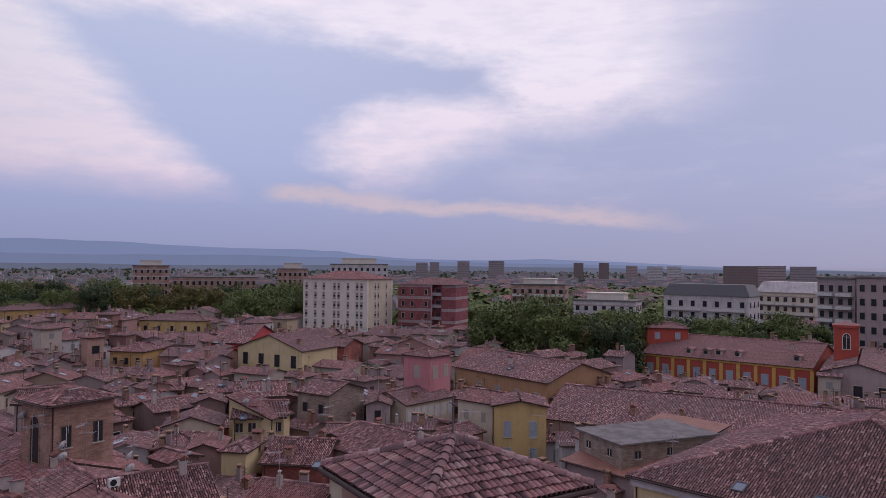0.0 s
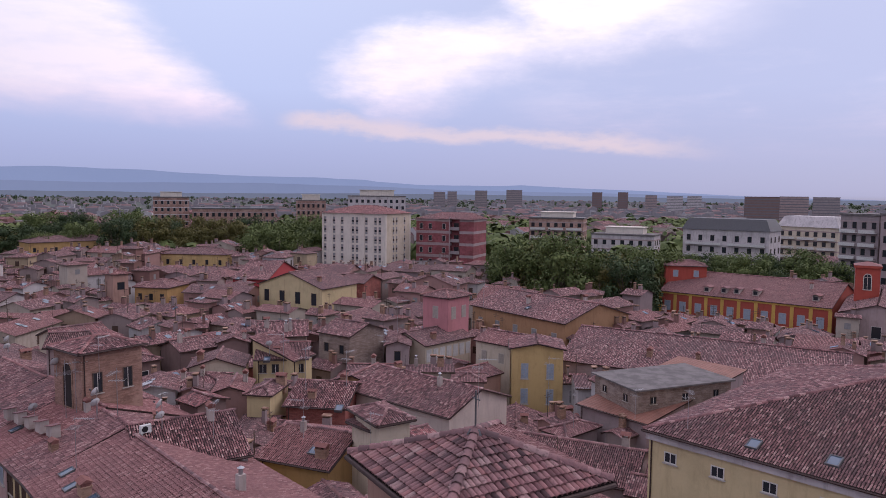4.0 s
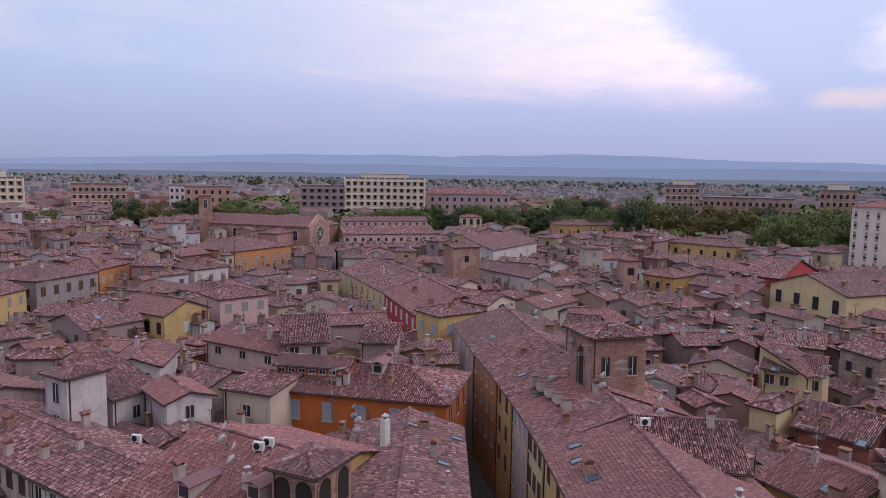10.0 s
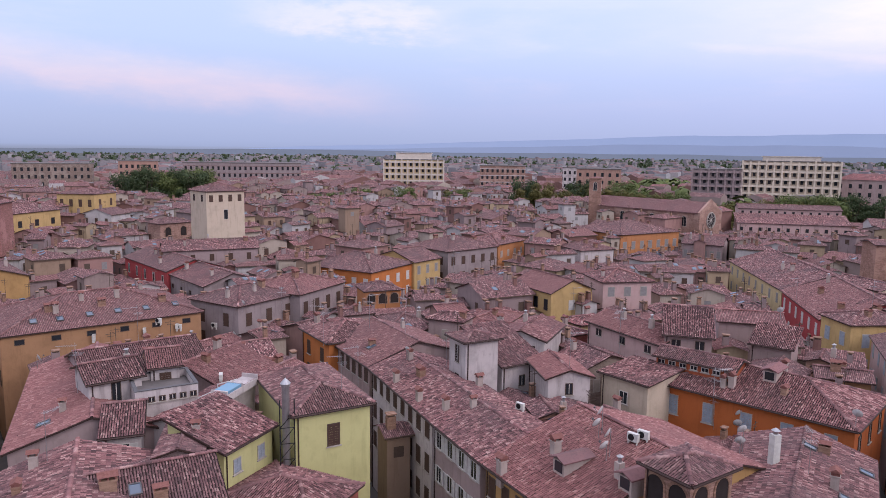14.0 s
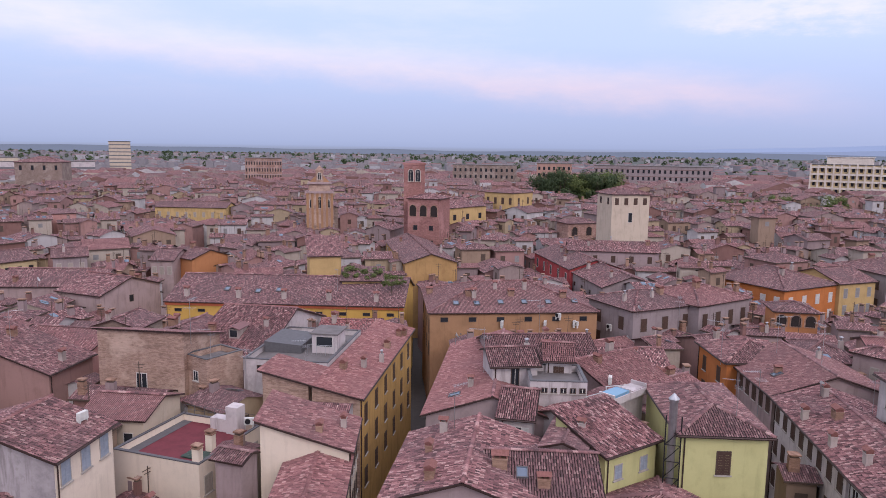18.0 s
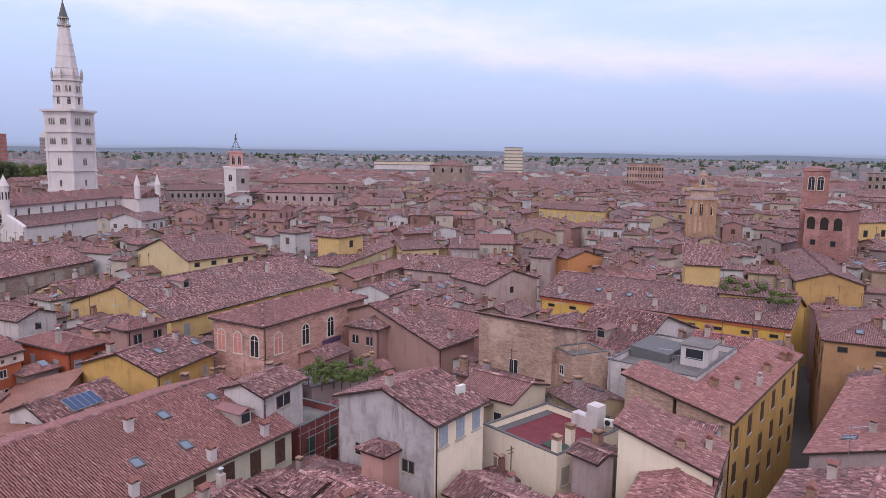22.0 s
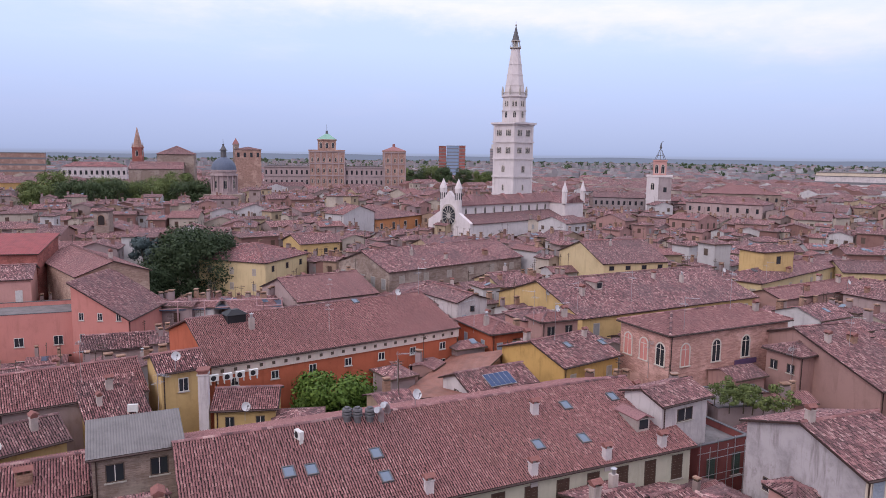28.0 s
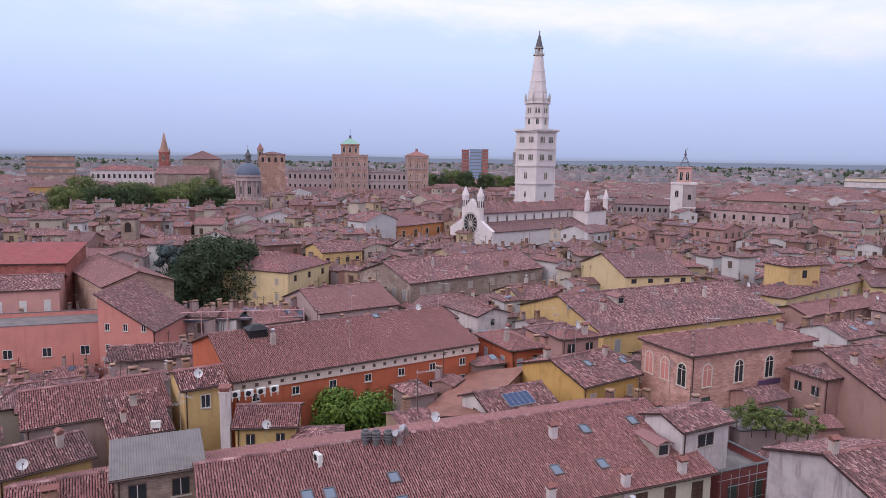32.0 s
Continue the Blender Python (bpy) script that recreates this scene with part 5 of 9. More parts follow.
# ---- ground and far hills ----
def ground_material():
    m, tree, bsdf = material("town_ground", 0.95)
    pos, _ = geo(tree)
    far = noisy(tree, pos, 0.004, 6, 0.65)
    mid = noisy(tree, pos, 0.03, 6, 0.6)
    fine_n = noisy(tree, pos, 1.2, 4, 0.6)
    c = mixed(tree, far.step(0.42, 0.6), (0.075, 0.085, 0.075), (0.11, 0.10, 0.10))
    c = mixed(tree, mid.step(0.5, 0.62) * 0.6, c, (0.05, 0.065, 0.045))
    x, y, z = split(tree, pos)
    town = (x * x + y * y).op("SQRT").step(700, 300)
    c = mixed(tree, town, c, mixed(tree, fine_n, (0.07, 0.065, 0.062), (0.11, 0.10, 0.095)))
    colour_in(tree, bsdf, c)
    bumped(tree, bsdf, fine_n, 0.3, 0.02)
    return m


rings = [0, 40, 120, 300, 700, 1500, 3000, 4900]
gv, gf = [(0, 0, 0)], []
SEG = 96
for r in rings[1:]:
    gv += [(r * math.cos(2 * math.pi * k / SEG), r * math.sin(2 * math.pi * k / SEG), 0) for k in range(SEG)]
for k in range(SEG):
    gf.append((0, 1 + k, 1 + (k + 1) % SEG))
    for q in range(len(rings) - 2):
        a, b = 1 + q * SEG, 1 + (q + 1) * SEG
        gf.append((a + k, b + k, b + (k + 1) % SEG, a + (k + 1) % SEG))
tagged(new("ground", mesh_from("ground", gv, gf, ground_material())), "grey paved town ground running out to dull green plain", "ground", kind="structure")


def hazed_hill_material(name, rgb, glow):
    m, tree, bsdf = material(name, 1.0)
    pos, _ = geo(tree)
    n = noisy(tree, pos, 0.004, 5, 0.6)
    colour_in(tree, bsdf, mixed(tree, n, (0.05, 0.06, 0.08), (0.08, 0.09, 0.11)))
    # blue distance haze is painted on as emission over the dark slopes
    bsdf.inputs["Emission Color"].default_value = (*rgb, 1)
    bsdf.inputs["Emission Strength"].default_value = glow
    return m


def hills(name, radius, rgb, glow, lo, hi, a0, a1, seed, label, rise=6.0, fall=6.0):
    b = Build()
    n = 220
    top = []
    for k in range(n + 1):
        a = radians(a0 + (a1 - a0) * k / n)
        s = noise.noise(Vector((a * 3.0, seed, 0))) * 0.55 + noise.noise(Vector((a * 9.0, seed, 3))) * 0.3 + noise.noise(Vector((a * 40.0, seed, 7))) * 0.07
        edge = min(1.0, rise * k / n, fall * (n - k) / n)
        top.append((a, (lo + (hi - lo) * max(0.0, 0.5 + s)) * edge))
    for (a, z), (c, y) in zip(top, top[1:]):
        b.poly([(radius * math.cos(a), radius * math.sin(a), -5), (radius * math.cos(c), radius * math.sin(c), -5),
                ((radius + 150) * math.cos(c), (radius + 150) * math.sin(c), y), ((radius + 150) * math.cos(a), (radius + 150) * math.sin(a), z)])
    tagged(new(name, b.mesh(name, hazed_hill_material(name, rgb, glow))), label, "hills", kind="structure")


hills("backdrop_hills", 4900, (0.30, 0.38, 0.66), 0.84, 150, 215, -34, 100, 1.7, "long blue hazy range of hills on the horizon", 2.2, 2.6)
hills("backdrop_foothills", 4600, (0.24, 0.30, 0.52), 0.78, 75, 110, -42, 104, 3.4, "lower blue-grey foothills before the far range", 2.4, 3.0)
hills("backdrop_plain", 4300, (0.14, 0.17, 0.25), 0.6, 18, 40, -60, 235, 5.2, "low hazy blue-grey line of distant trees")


# ---- trees ----
M_BARK = plain("grey_brown_bark", (0.10, 0.075, 0.055), 0.95, 0, 0.4, 4.0)


def leaf_material(name, a, b, c):
    m, tree, bsdf = material(name, 0.75)
    pos, isl = geo(tree)
    col = ramp(tree, isl, [(0.0, a), (0.5, b), (1.0, c)])
    col = mixed(tree, noisy(tree, pos, 0.12, 4).step(0.35, 0.65) * 0.5, col, a)
    col = mixed(tree, chance(tree) * 0.4, col, b)
    colour_in(tree, bsdf, col)
    return m


LEAF = {"green": leaf_material("green_leaves", (0.060, 0.082, 0.026), (0.105, 0.132, 0.042), (0.165, 0.19, 0.06)),
        "dark": leaf_material("dark_leaves", (0.030, 0.048, 0.022), (0.050, 0.074, 0.030), (0.080, 0.105, 0.042)),
        "deep": leaf_material("deep_green_leaves", (0.020, 0.034, 0.016), (0.034, 0.052, 0.022), (0.052, 0.074, 0.030)),
        "bright": leaf_material("fresh_leaves", (0.045, 0.08, 0.014), (0.08, 0.135, 0.02), (0.14, 0.20, 0.036)),
        "blue": leaf_material("blue_grey_needles", (0.04, 0.06, 0.06), (0.065, 0.09, 0.09), (0.09, 0.12, 0.12)),
        "autumn": leaf_material("yellowing_leaves", (0.07, 0.065, 0.02), (0.11, 0.10, 0.03), (0.16, 0.13, 0.04))}


def tree_meshes(key, leaf, h, r, clumps, leaves, size, seed):
    rnd = np.random.RandomState(seed)
    b = Build()
    b.tube((0, 0, -0.2), (0.1, 0, h * 0.45), h * 0.028, h * 0.017, 8)
    cents = []
    for k in range(clumps):
        a, t = rnd.rand() * 6.283, rnd.rand()
        z = h * (0.34 + 0.58 * t)
        rad = r * math.sqrt(max(0.05, 1 - ((z / h - 0.60) / 0.44) ** 2)) * (0.45 + 0.5 * rnd.rand())
        cents.append((math.cos(a) * rad, math.sin(a) * rad, z, r * (0.24 + 0.2 * rnd.rand())))
        if k % 2 == 0:
            b.tube((0.05, 0, h * (0.28 + 0.2 * rnd.rand())), (math.cos(a) * rad * 0.9, math.sin(a) * rad * 0.9, z), h * 0.010, h * 0.003, 5)
    C = np.array(cents)
    idx = rnd.randint(0, clumps, leaves)
    dirs = rnd.normal(size=(leaves, 3))
    dirs /= np.linalg.norm(dirs, axis=1)[:, None]
    pos = C[idx, :3] + dirs * (C[idx, 3] * (0.55 + 0.5 * rnd.rand(leaves)))[:, None] * np.array([1, 1, 0.8])
    t1 = np.cross(dirs + rnd.normal(size=(leaves, 3)) * 0.6, rnd.normal(size=(leaves, 3)))
    t1 /= np.linalg.norm(t1, axis=1)[:, None]
    t2 = np.cross(t1, dirs)
    s = size * (0.6 + 0.8 * rnd.rand(leaves))[:, None]
    quads = np.stack([pos - t1 * s, pos - t2 * s * 0.6, pos + t1 * s, pos + t2 * s * 0.6], 1).reshape(-1, 3)
    SHARED[key] = (b.mesh("trunk", M_BARK), quad_mesh("crown", quads, np.arange(leaves * 4).reshape(-1, 4), LEAF[leaf]))


tree_meshes("t0", "green", 18, 6.0, 30, 2500, 0.56, 1)
tree_meshes("t1", "dark", 18, 5.5, 30, 2500, 0.56, 2)
tree_meshes("t2", "autumn", 16, 5.5, 28, 2300, 0.56, 3)
tree_meshes("t3", "green", 20, 7.0, 36, 2800, 0.60, 4)
tree_meshes("n0", "green", 18, 6.2, 44, 8500, 0.27, 11)
tree_meshes("n1", "dark", 18, 5.6, 40, 8500, 0.27, 12)
tree_meshes("n2", "autumn", 16.5, 5.6, 40, 8000, 0.27, 13)
tree_meshes("n3", "green", 19, 7.0, 50, 9500, 0.28, 14)
tree_meshes("big", "deep", 20, 9.2, 70, 30000, 0.26, 5)
tree_meshes("near", "bright", 13.5, 4.6, 70, 22000, 0.20, 6)
tree_meshes("cedar", "blue", 17, 4.0, 30, 6000, 0.30, 7)


def tree(key, x, y, scale=1.0, turn=0.0, label="leafy green town tree", group="trees of the ring avenue"):
    ob = tagged(new("tree"), label, "tree", group)
    ob.matrix_basis = pose(x, y, 0, 0, 0, turn) @ Matrix.Scale(scale, 4)
    child("trunk", SHARED[key][0], ob)
    child("crown", SHARED[key][1], ob)
    return ob


GREEN = []


def grove(x0, y0, x1, y1, n, width, s0, s1, kinds, seed):
    rnd = random.Random(seed)
    L = math.hypot(x1 - x0, y1 - y0)
    ux, uy = (x1 - x0) / L, (y1 - y0) / L
    for k in range(n):
        a, b = L * (k + rnd.random() * 0.9) / n, width * (rnd.random() - 0.5)
        x, y = x0 + ux * a - uy * b, y0 + uy * a + ux * b
        kind = rnd.choice(kinds)
        word = {"0": "leafy green town tree", "1": "dark green town tree", "2": "yellowing autumn town tree", "3": "broad green town tree"}[kind[1]]
        tree(kind, x, y, s0 + (s1 - s0) * rnd.random(), rnd.random() * 360, word)
        GREEN.append((x, y, 7.0))


grove(189, -6, 172, -48, 18, 30, 1.05, 1.45, ("n0", "n1", "n3", "n2"), 1)
grove(215, -8, 205, -60, 12, 26, 1.0, 1.25, ("n0", "n1", "n3", "n2"), 2)
grove(200, -62, 186, -96, 14, 22, 0.95, 1.15, ("n0", "n1", "n3"), 3)
grove(252, 80, 262, 50, 13, 34, 1.2, 1.48, ("n1", "n0", "n3"), 4)
grove(282, 190, 300, 95, 30, 40, 1.2, 1.56, ("n0", "n1", "n2", "n2"), 5)
grove(250, 220, 285, 150, 12, 24, 1.04, 1.34, ("n0", "n2", "n1"), 15)
grove(120, 300, 185, 272, 14, 30, 1.16, 1.46, ("n0", "n1", "n2"), 6)
grove(186, 240, 245, 205, 15, 20, 1.10, 1.34, ("n0", "n1", "n2"), 7)
grove(-52, 334, -15, 338, 8, 26, 1.34, 1.65, ("n1", "n0"), 8)
grove(30, 345, 110, 335, 8, 20, 0.85, 1.10, ("n0", "n2"), 9)
grove(-318, -116, -338, -50, 20, 34, 1.21, 1.42, ("n0", "n1", "n3"), 10)
grove(-560, 60, -560, 160, 12, 40, 1.22, 1.59, ("n1", "n0"), 11)
tree("big", -148, -23, 1.02, 40, "large dark green tree rising between the houses", "")
tree("big", -140, -33, 0.72, 160, "dark green tree beside the larger one", "")
tree("cedar", -161, -36, 1.08, 0, "blue-grey cedar beside the dark tree", "")
tree("near", -70, 1.8, 1.02, 0, "bright green tree in the courtyard of the orange building", "")
VIEW += [(182, 193.5, 152, 152, 6.0), (182, 192.5, 112, 112, 9.0), (196.6, 206.3, 109, 113, 6.0)]
GREEN += [(-148, -23, 10), (-140, -33, 8), (-161, -36, 5), (-70, 1.8, 5)]


# ---- generic block of flats ----
# remote window strips kept pale grey: distance haze painted into their colour
M_HAZED_STRIP = plain("hazed_window_strip", (0.17, 0.165, 0.175), 0.6)


def block(label, x0, y0, x1, y1, depth, z, wall="concrete", floors=5, cols=8, roof="f", style="dark", side=3, bands="", pent=0.0, rm="redroof", balconies=0, name="apartment_building", grid=""):
    rz = math.degrees(math.atan2(y1 - y0, x1 - x0))
    w = math.hypot(x1 - x0, y1 - y0)
    ob = tagged(new(name), label, "building")
    ob.matrix_basis = pose(x0, y0, 0, 0, 0, rz)
    FOOT.append((x0, y0, math.cos(radians(rz)), math.sin(radians(rz)), w, depth))
    if math.hypot(x0, y0) < 330:
        keep_front(ob, w, z * 0.42)
    flank = "l" if (pose(0, 0, 0, 0, 0, rz) @ Vector((-1, 0, 0))).dot(Vector((-x0, -2 - y0, 0))) > 0 else "r"
    b = Build()
    b.box(0, 0, 0, w, depth, z)
    child("wall", b.mesh("wall", WALLS[wall]), ob)
    remote = math.hypot(x0, y0) > 620
    r = Build()
    if roof == "h":
        k = min(w, depth) / 2
        r.ring([(-.5, -.5, z), (w + .5, -.5, z), (w + .5, depth + .5, z), (-.5, depth + .5, z)], [(k, k, z + k * .4), (w - k, k, z + k * .4), (w - k, depth - k, z + k * .4), (k, depth - k, z + k * .4)])
        me = r.mesh("roof", ROOFS[rm])
        plan_uv(me)
    elif roof in "mM":
        r.ring([(-.5, -.5, z), (w + .5, -.5, z), (w + .5, depth + .5, z), (-.5, depth + .5, z)], [(1.6, 1.6, z + 4.2), (w - 1.6, 1.6, z + 4.2), (w - 1.6, depth - 1.6, z + 4.2), (1.6, depth - 1.6, z + 4.2)])
        me = r.mesh("roof", M_LEAD if roof == "m" else WALLS["white"])
    else:
        r.box(-.3, -.3, z, w + .3, depth + .3, z + .5)
        me = r.mesh("roof", M_LEAD if roof == "d" else M_SLAB)
    child("roof", me, ob)
    fh = z / (floors + 0.4)
    if bands:
        for k in range(1, floors + 1):
            q = Build()
            q.box(-.06, -.06, k * fh - 0.35, w + .06, depth + .06, k * fh + 0.1)
            child("floor_band", q.mesh("floor_band", WALLS[bands]), ob)
    for k in range(floors):
        zz = k * fh + fh * 0.42
        if zz < 5 and z > 15:
            continue
        if remote:
            q = Build()
            q.box(-.05, -.05, zz, w + .05, depth + .05, zz + fh * .3)
            child("window_band", q.mesh("window_band", M_HAZED_STRIP), ob)
            continue
        for face, L, n in (("f", w, cols), (flank, depth, side)):
            for c in range(n):
                a = L * (c + 0.5) / n
                m = {"f": pose(a, 0, zz), "l": pose(0, L - a, zz, 0, 0, -90), "r": pose(w, a, zz, 0, 0, 90)}[face]
                add_window(ob, m, style, min(1.5, L / n * (0.45 if style != 'strip' else 0.27)), fh * (0.5 if style != 'strip' else 0.62), False)
        for c in range(balconies):
            q = Build()
            a = w * (c + 0.5) / balconies
            bw = w / balconies * 0.42
            q.box(a - bw, -1.2, k * fh + .25, a + bw, 0, k * fh + .4).box(a - bw, -1.2, k * fh + .4, a + bw, -1.12, k * fh + 1.25)
            child("balcony", q.mesh("balcony", M_FRAME), ob)
    if grid:
        for c in range(cols + 1):
            q = Build()
            q.box(w * c / cols - .45, -1.3, 0, w * c / cols + .45, -.001, z - (0 if c % 3 else -.6))
            child("pier", q.mesh("pier", WALLS[grid]), ob)
        for k in range(1, floors + 1):
            q = Build()
            q.box(.46, -1.1, k * fh - .25, w - .46, -.002, k * fh).box(.46, -1.1, k * fh, w - .46, -.98, k * fh + .85)
            child("gallery", q.mesh("gallery", WALLS[grid]), ob)
    if pent:
        q = Build()
        q.box(w * .2, depth * .2, z + .5, w * .8, depth * .8, z + .5 + pent).box(w * .18, depth * .18, z + .5 + pent, w * .82, depth * .82, z + .8 + pent)
        child("penthouse", q.mesh("penthouse", WALLS["concrete"]), ob)
    return ob


def strip_window():
    """Narrow window of two stacked lights with a grey shutter panel above."""
    if "strip" not in SHARED:
        b = Build()
        b.box(-.52, -.05, 0, .52, 0, 2.5).box(-.42, -.07, .08, .42, -.05, .78, 1).box(-.42, -.07, .86, .42, -.05, 1.5, 2).box(-.42, -.07, 1.58, .42, -.05, 2.42, 1)
        SHARED["strip"] = b.mesh("window", [WALLS["creampink"], SHUT["grey"], M_GLASS])
    return SHARED["strip"]


def concrete_tower(x0, y0, x1, y1, depth, z):
    rz, w = math.degrees(math.atan2(y1 - y0, x1 - x0)), math.hypot(x1 - x0, y1 - y0)
    ob = tagged(new("apartment_building"), "tall pale concrete apartment block with narrow window strips", "building")
    ob.matrix_basis = pose(x0, y0, 0, 0, 0, rz)
    FOOT.append((x0, y0, math.cos(radians(rz)), math.sin(radians(rz)), w, depth))
    keep_front(ob, w, z * .42)
    b = Build()
    b.box(0, 0, 0, w, depth, z)
    child("wall", b.mesh("wall", WALLS["concrete"]), ob)
    b = Build()
    b.box(w - .005, .8, 0, w + .02, depth - .8, z - .02)
    child("flank", b.mesh("flank", WALLS["cream"]), ob, label="cream plaster flank")
    r = Build()
    k = depth / 2
    r.ring([(-.6, -.6, z), (w + .6, -.6, z), (w + .6, depth + .6, z), (-.6, depth + .6, z)], [(k, k, z + 2.6), (w - k, k, z + 2.6), (w - k, k + .1, z + 2.6), (k, k + .1, z + 2.6)])
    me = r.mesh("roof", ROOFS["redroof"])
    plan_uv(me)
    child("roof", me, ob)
    fh, n = 3.05, int(z / 3.05)
    for f in (.055, .20, .33, .50, .565, .71, .85, .915):
        q = Build()
        q.box(w * f - .95, -.12, 0, w * f - .72, -.002, z - .2)
        child("pilaster", q.mesh("pilaster", WALLS["concrete"]), ob)
        for k in range(3, n):
            child("window", strip_window(), ob, pose(w * f, 0, z - .7 - (n - k) * fh))
    for y in (.3, .42, .74):
        for k in range(3, n):
            child("window", strip_window(), ob, pose(w + .02, depth * y, z - .7 - (n - k) * fh, 0, 0, 90))


def plum_block(x0, y0, x1, y1, depth, z):
    """Plum brick flats: pale floor bands, a recessed balcony bay and a plain brick wing."""
    rz, w = math.degrees(math.atan2(y1 - y0, x1 - x0)), math.hypot(x1 - x0, y1 - y0)
    ob = tagged(new("apartment_building"), "plum-red brick apartment block with pale bands and a balcony bay", "building")
    ob.matrix_basis = pose(x0, y0, 0, 0, 0, rz)
    FOOT.append((x0, y0, math.cos(radians(rz)), math.sin(radians(rz)), w, depth))
    keep_front(ob, w, z * .5)
    a, c = w * .60, w * .76
    b = Build()
    b.box(0, 0, 0, a, depth, z).box(a, 1.6, 0, c, depth, z - .2).box(c, .3, 0, w, depth, z)
    child("wall", b.mesh("wall", WALLS["plumbrick"]), ob)
    fh = 4.1
    n = int(z / fh)
    for k in range(n):
        zz = z - .9 - k * fh
        q = Build()
        q.box(-.05, -.06, zz, a + .05, depth + .05, zz + .95).box(c - .05, .24, zz, w + .05, depth + .06, zz + .95)
        child("floor_band", q.mesh("floor_band", WALLS["pinkgrey"]), ob)
        for f in (.15, .42, .82):
            add_window(ob, pose(a * f, 0, zz - 2.6), "plain", 1.25, 1.9, False)
        q = Build()
        q.box(a, .1, zz - 2.9, c, 1.6, zz - 2.7).box(a + .05, .1, zz - 2.7, c - .05, .2, zz - 1.75)
        child("balcony", q.mesh("balcony", WALLS["grey"]), ob)
        add_window(ob, pose((a + c) / 2, 1.6, zz - 2.7), "dark", 1.8, 2.2, False)
    q = Build()
    q.box(a - .35, -.25, 0, a, .2, z + .6)
    child("corner_pier", q.mesh("corner_pier", WALLS["pinkgrey"]), ob)
    r = Build()
    k = depth / 2
    r.ring([(-.5, -.5, z), (w + .5, -.5, z), (w + .5, depth + .5, z), (-.5, depth + .5, z)], [(k, k, z + 2.2), (w - k * .4, k, z + 2.2), (w - k * .4, k + .1, z + 2.2), (k, k + .1, z + 2.2)])
    me = r.mesh("roof", ROOFS["redroof"])
    plan_uv(me)
    child("roof", me, ob)


concrete_tower(234.9, 52.9, 225.2, 29.7, 16.6, 29.2)
plum_block(243.4, 21.6, 236.8, 1.6, 13.6, 27.3)
block("brick and white apartment block beyond the trees", 375.5, 181, 383.4, 164.1, 14, 32.3, "brickpink", 8, 6, "f", "plain", 3, "white", 2.5)
block("long brick building with a dark mansard roof", 365.6, 154.8, 380.7, 114.2, 16, 26.5, "brickpink", 6, 14, "d", "dark", 4, "beige", 0)
block("terraced brick apartment block with a penthouse", 412.8, 111.6, 417.1, 94.7, 16, 31, "brickpink", 7, 6, "f", "dark", 3, "beige", 3)
block("white ship-like rooftop of a large apartment block", 390.6, 75.7, 396, 44, 20, 34, "white", 9, 10, "f", "dark", 3, "", 3)
block("brown brick apartment block with a glazed dark penthouse", 298.3, -20.4, 293.3, -42.3, 16, 26.0, "brickpink", 7, 7, "d", "dark", 3, "beige", 2.0, balconies=3)
block("low white modern block with stepped terraces", 281.0, -44.1, 271.8, -66.4, 14, 20.5, "white", 5, 7, "f", "dark", 3, "beige", 2.4)
block("white and brown block with a dark mansard roof", 279.0, -79.0, 260.3, -104.5, 15, 23.4, "white", 5, 7, "m", "dark", 3, "", 0, balconies=2)
block("pale block with a white mansard roof", 296.5, -121.8, 278.9, -137.1, 15, 24.2, "cream", 6, 7, "M", "dark", 3, "beige", 0, balconies=3)
block("grey apartment block with long balconies", 208.2, -104.2, 198.7, -109.8, 14, 31.0, "grey", 8, 4, "f", "dark", 3, "pinkgrey", 0, balconies=2)
block("plain beige apartment block with few windows", 195.0, -108.3, 184.5, -114.6, 14, 31.4, "pinkgrey", 8, 4, "f", "dark", 2, "", 0)
for x0, y0, x1, y1, z, w in ((1484, -213, 1481, -233, 42, "brown"), (1476, -264, 1472, -284, 42.5, "brown"), (1466, -318, 1462, -340, 37, "beige"), (1456, -358, 1448, -388, 35.5, "white"), (1446, -396, 1439, -422, 36, "white"),
                          (849, -300, 836, -335, 36, "brown"), (882, -353, 870, -382, 36.5, "beige"), (868, -386, 857, -412, 36, "grey"), (1598, 32, 1599, 5, 44, "grey"), (1498, -36, 1497, -69, 45, "grey"), (1520, 120, 1522, 95, 40, "grey"), (1522, 90, 1523, 70, 41, "grey")):
    block("distant pale concrete tower block", x0, y0, x1, y1, 18, z, w, 11, 6, "f", "dark", 2)
block("grey apartment block with rows of balconies", 241.7, 341.1, 262.2, 325.7, 16, 28.6, "grey", 7, 6, "f", "dark", 3, "", 0, grid="pinkgrey")
block("large yellow apartment block with dark balconies", 262.2, 325.7, 297.2, 294.5, 18, 33.4, "cream", 8, 12, "f", "dark", 4, "", 2.2, grid="creamlight")
block("long beige school-like building", 305, 305, 345, 268, 16, 24.5, "beige", 5, 12, "h", "dark", 3, "", 0)
block("pale yellow apartment block with a penthouse", 91.4, 468.6, 130.6, 459.3, 20, 30.5, "yellowpale", 7, 10, "d", "dark", 3, "", 4, grid="concrete")
block("brick apartment block with pale floor bands", 150, 440, 178, 430, 18, 27.5, "brickpink", 6, 9, "f", "dark", 3, "white", 0)
block("white apartment block with rows of windows", 200, 420, 222, 410, 16, 27, "white", 6, 8, "f", "dark", 3)
block("terracotta plaster apartment block with dark windows", 186, 372, 208, 360, 16, 27.5, "ochrepink", 6, 6, "f", "dark", 3)
block("long dark glass office building", -40, 520, 40, 515, 22, 26.5, "grey", 5, 22, "f", "dark", 3, "brown")
block("beige plaster apartment block with dark windows", -75, 480, -52, 482, 18, 28, "ochrepink", 6, 7, "f", "dark", 3)
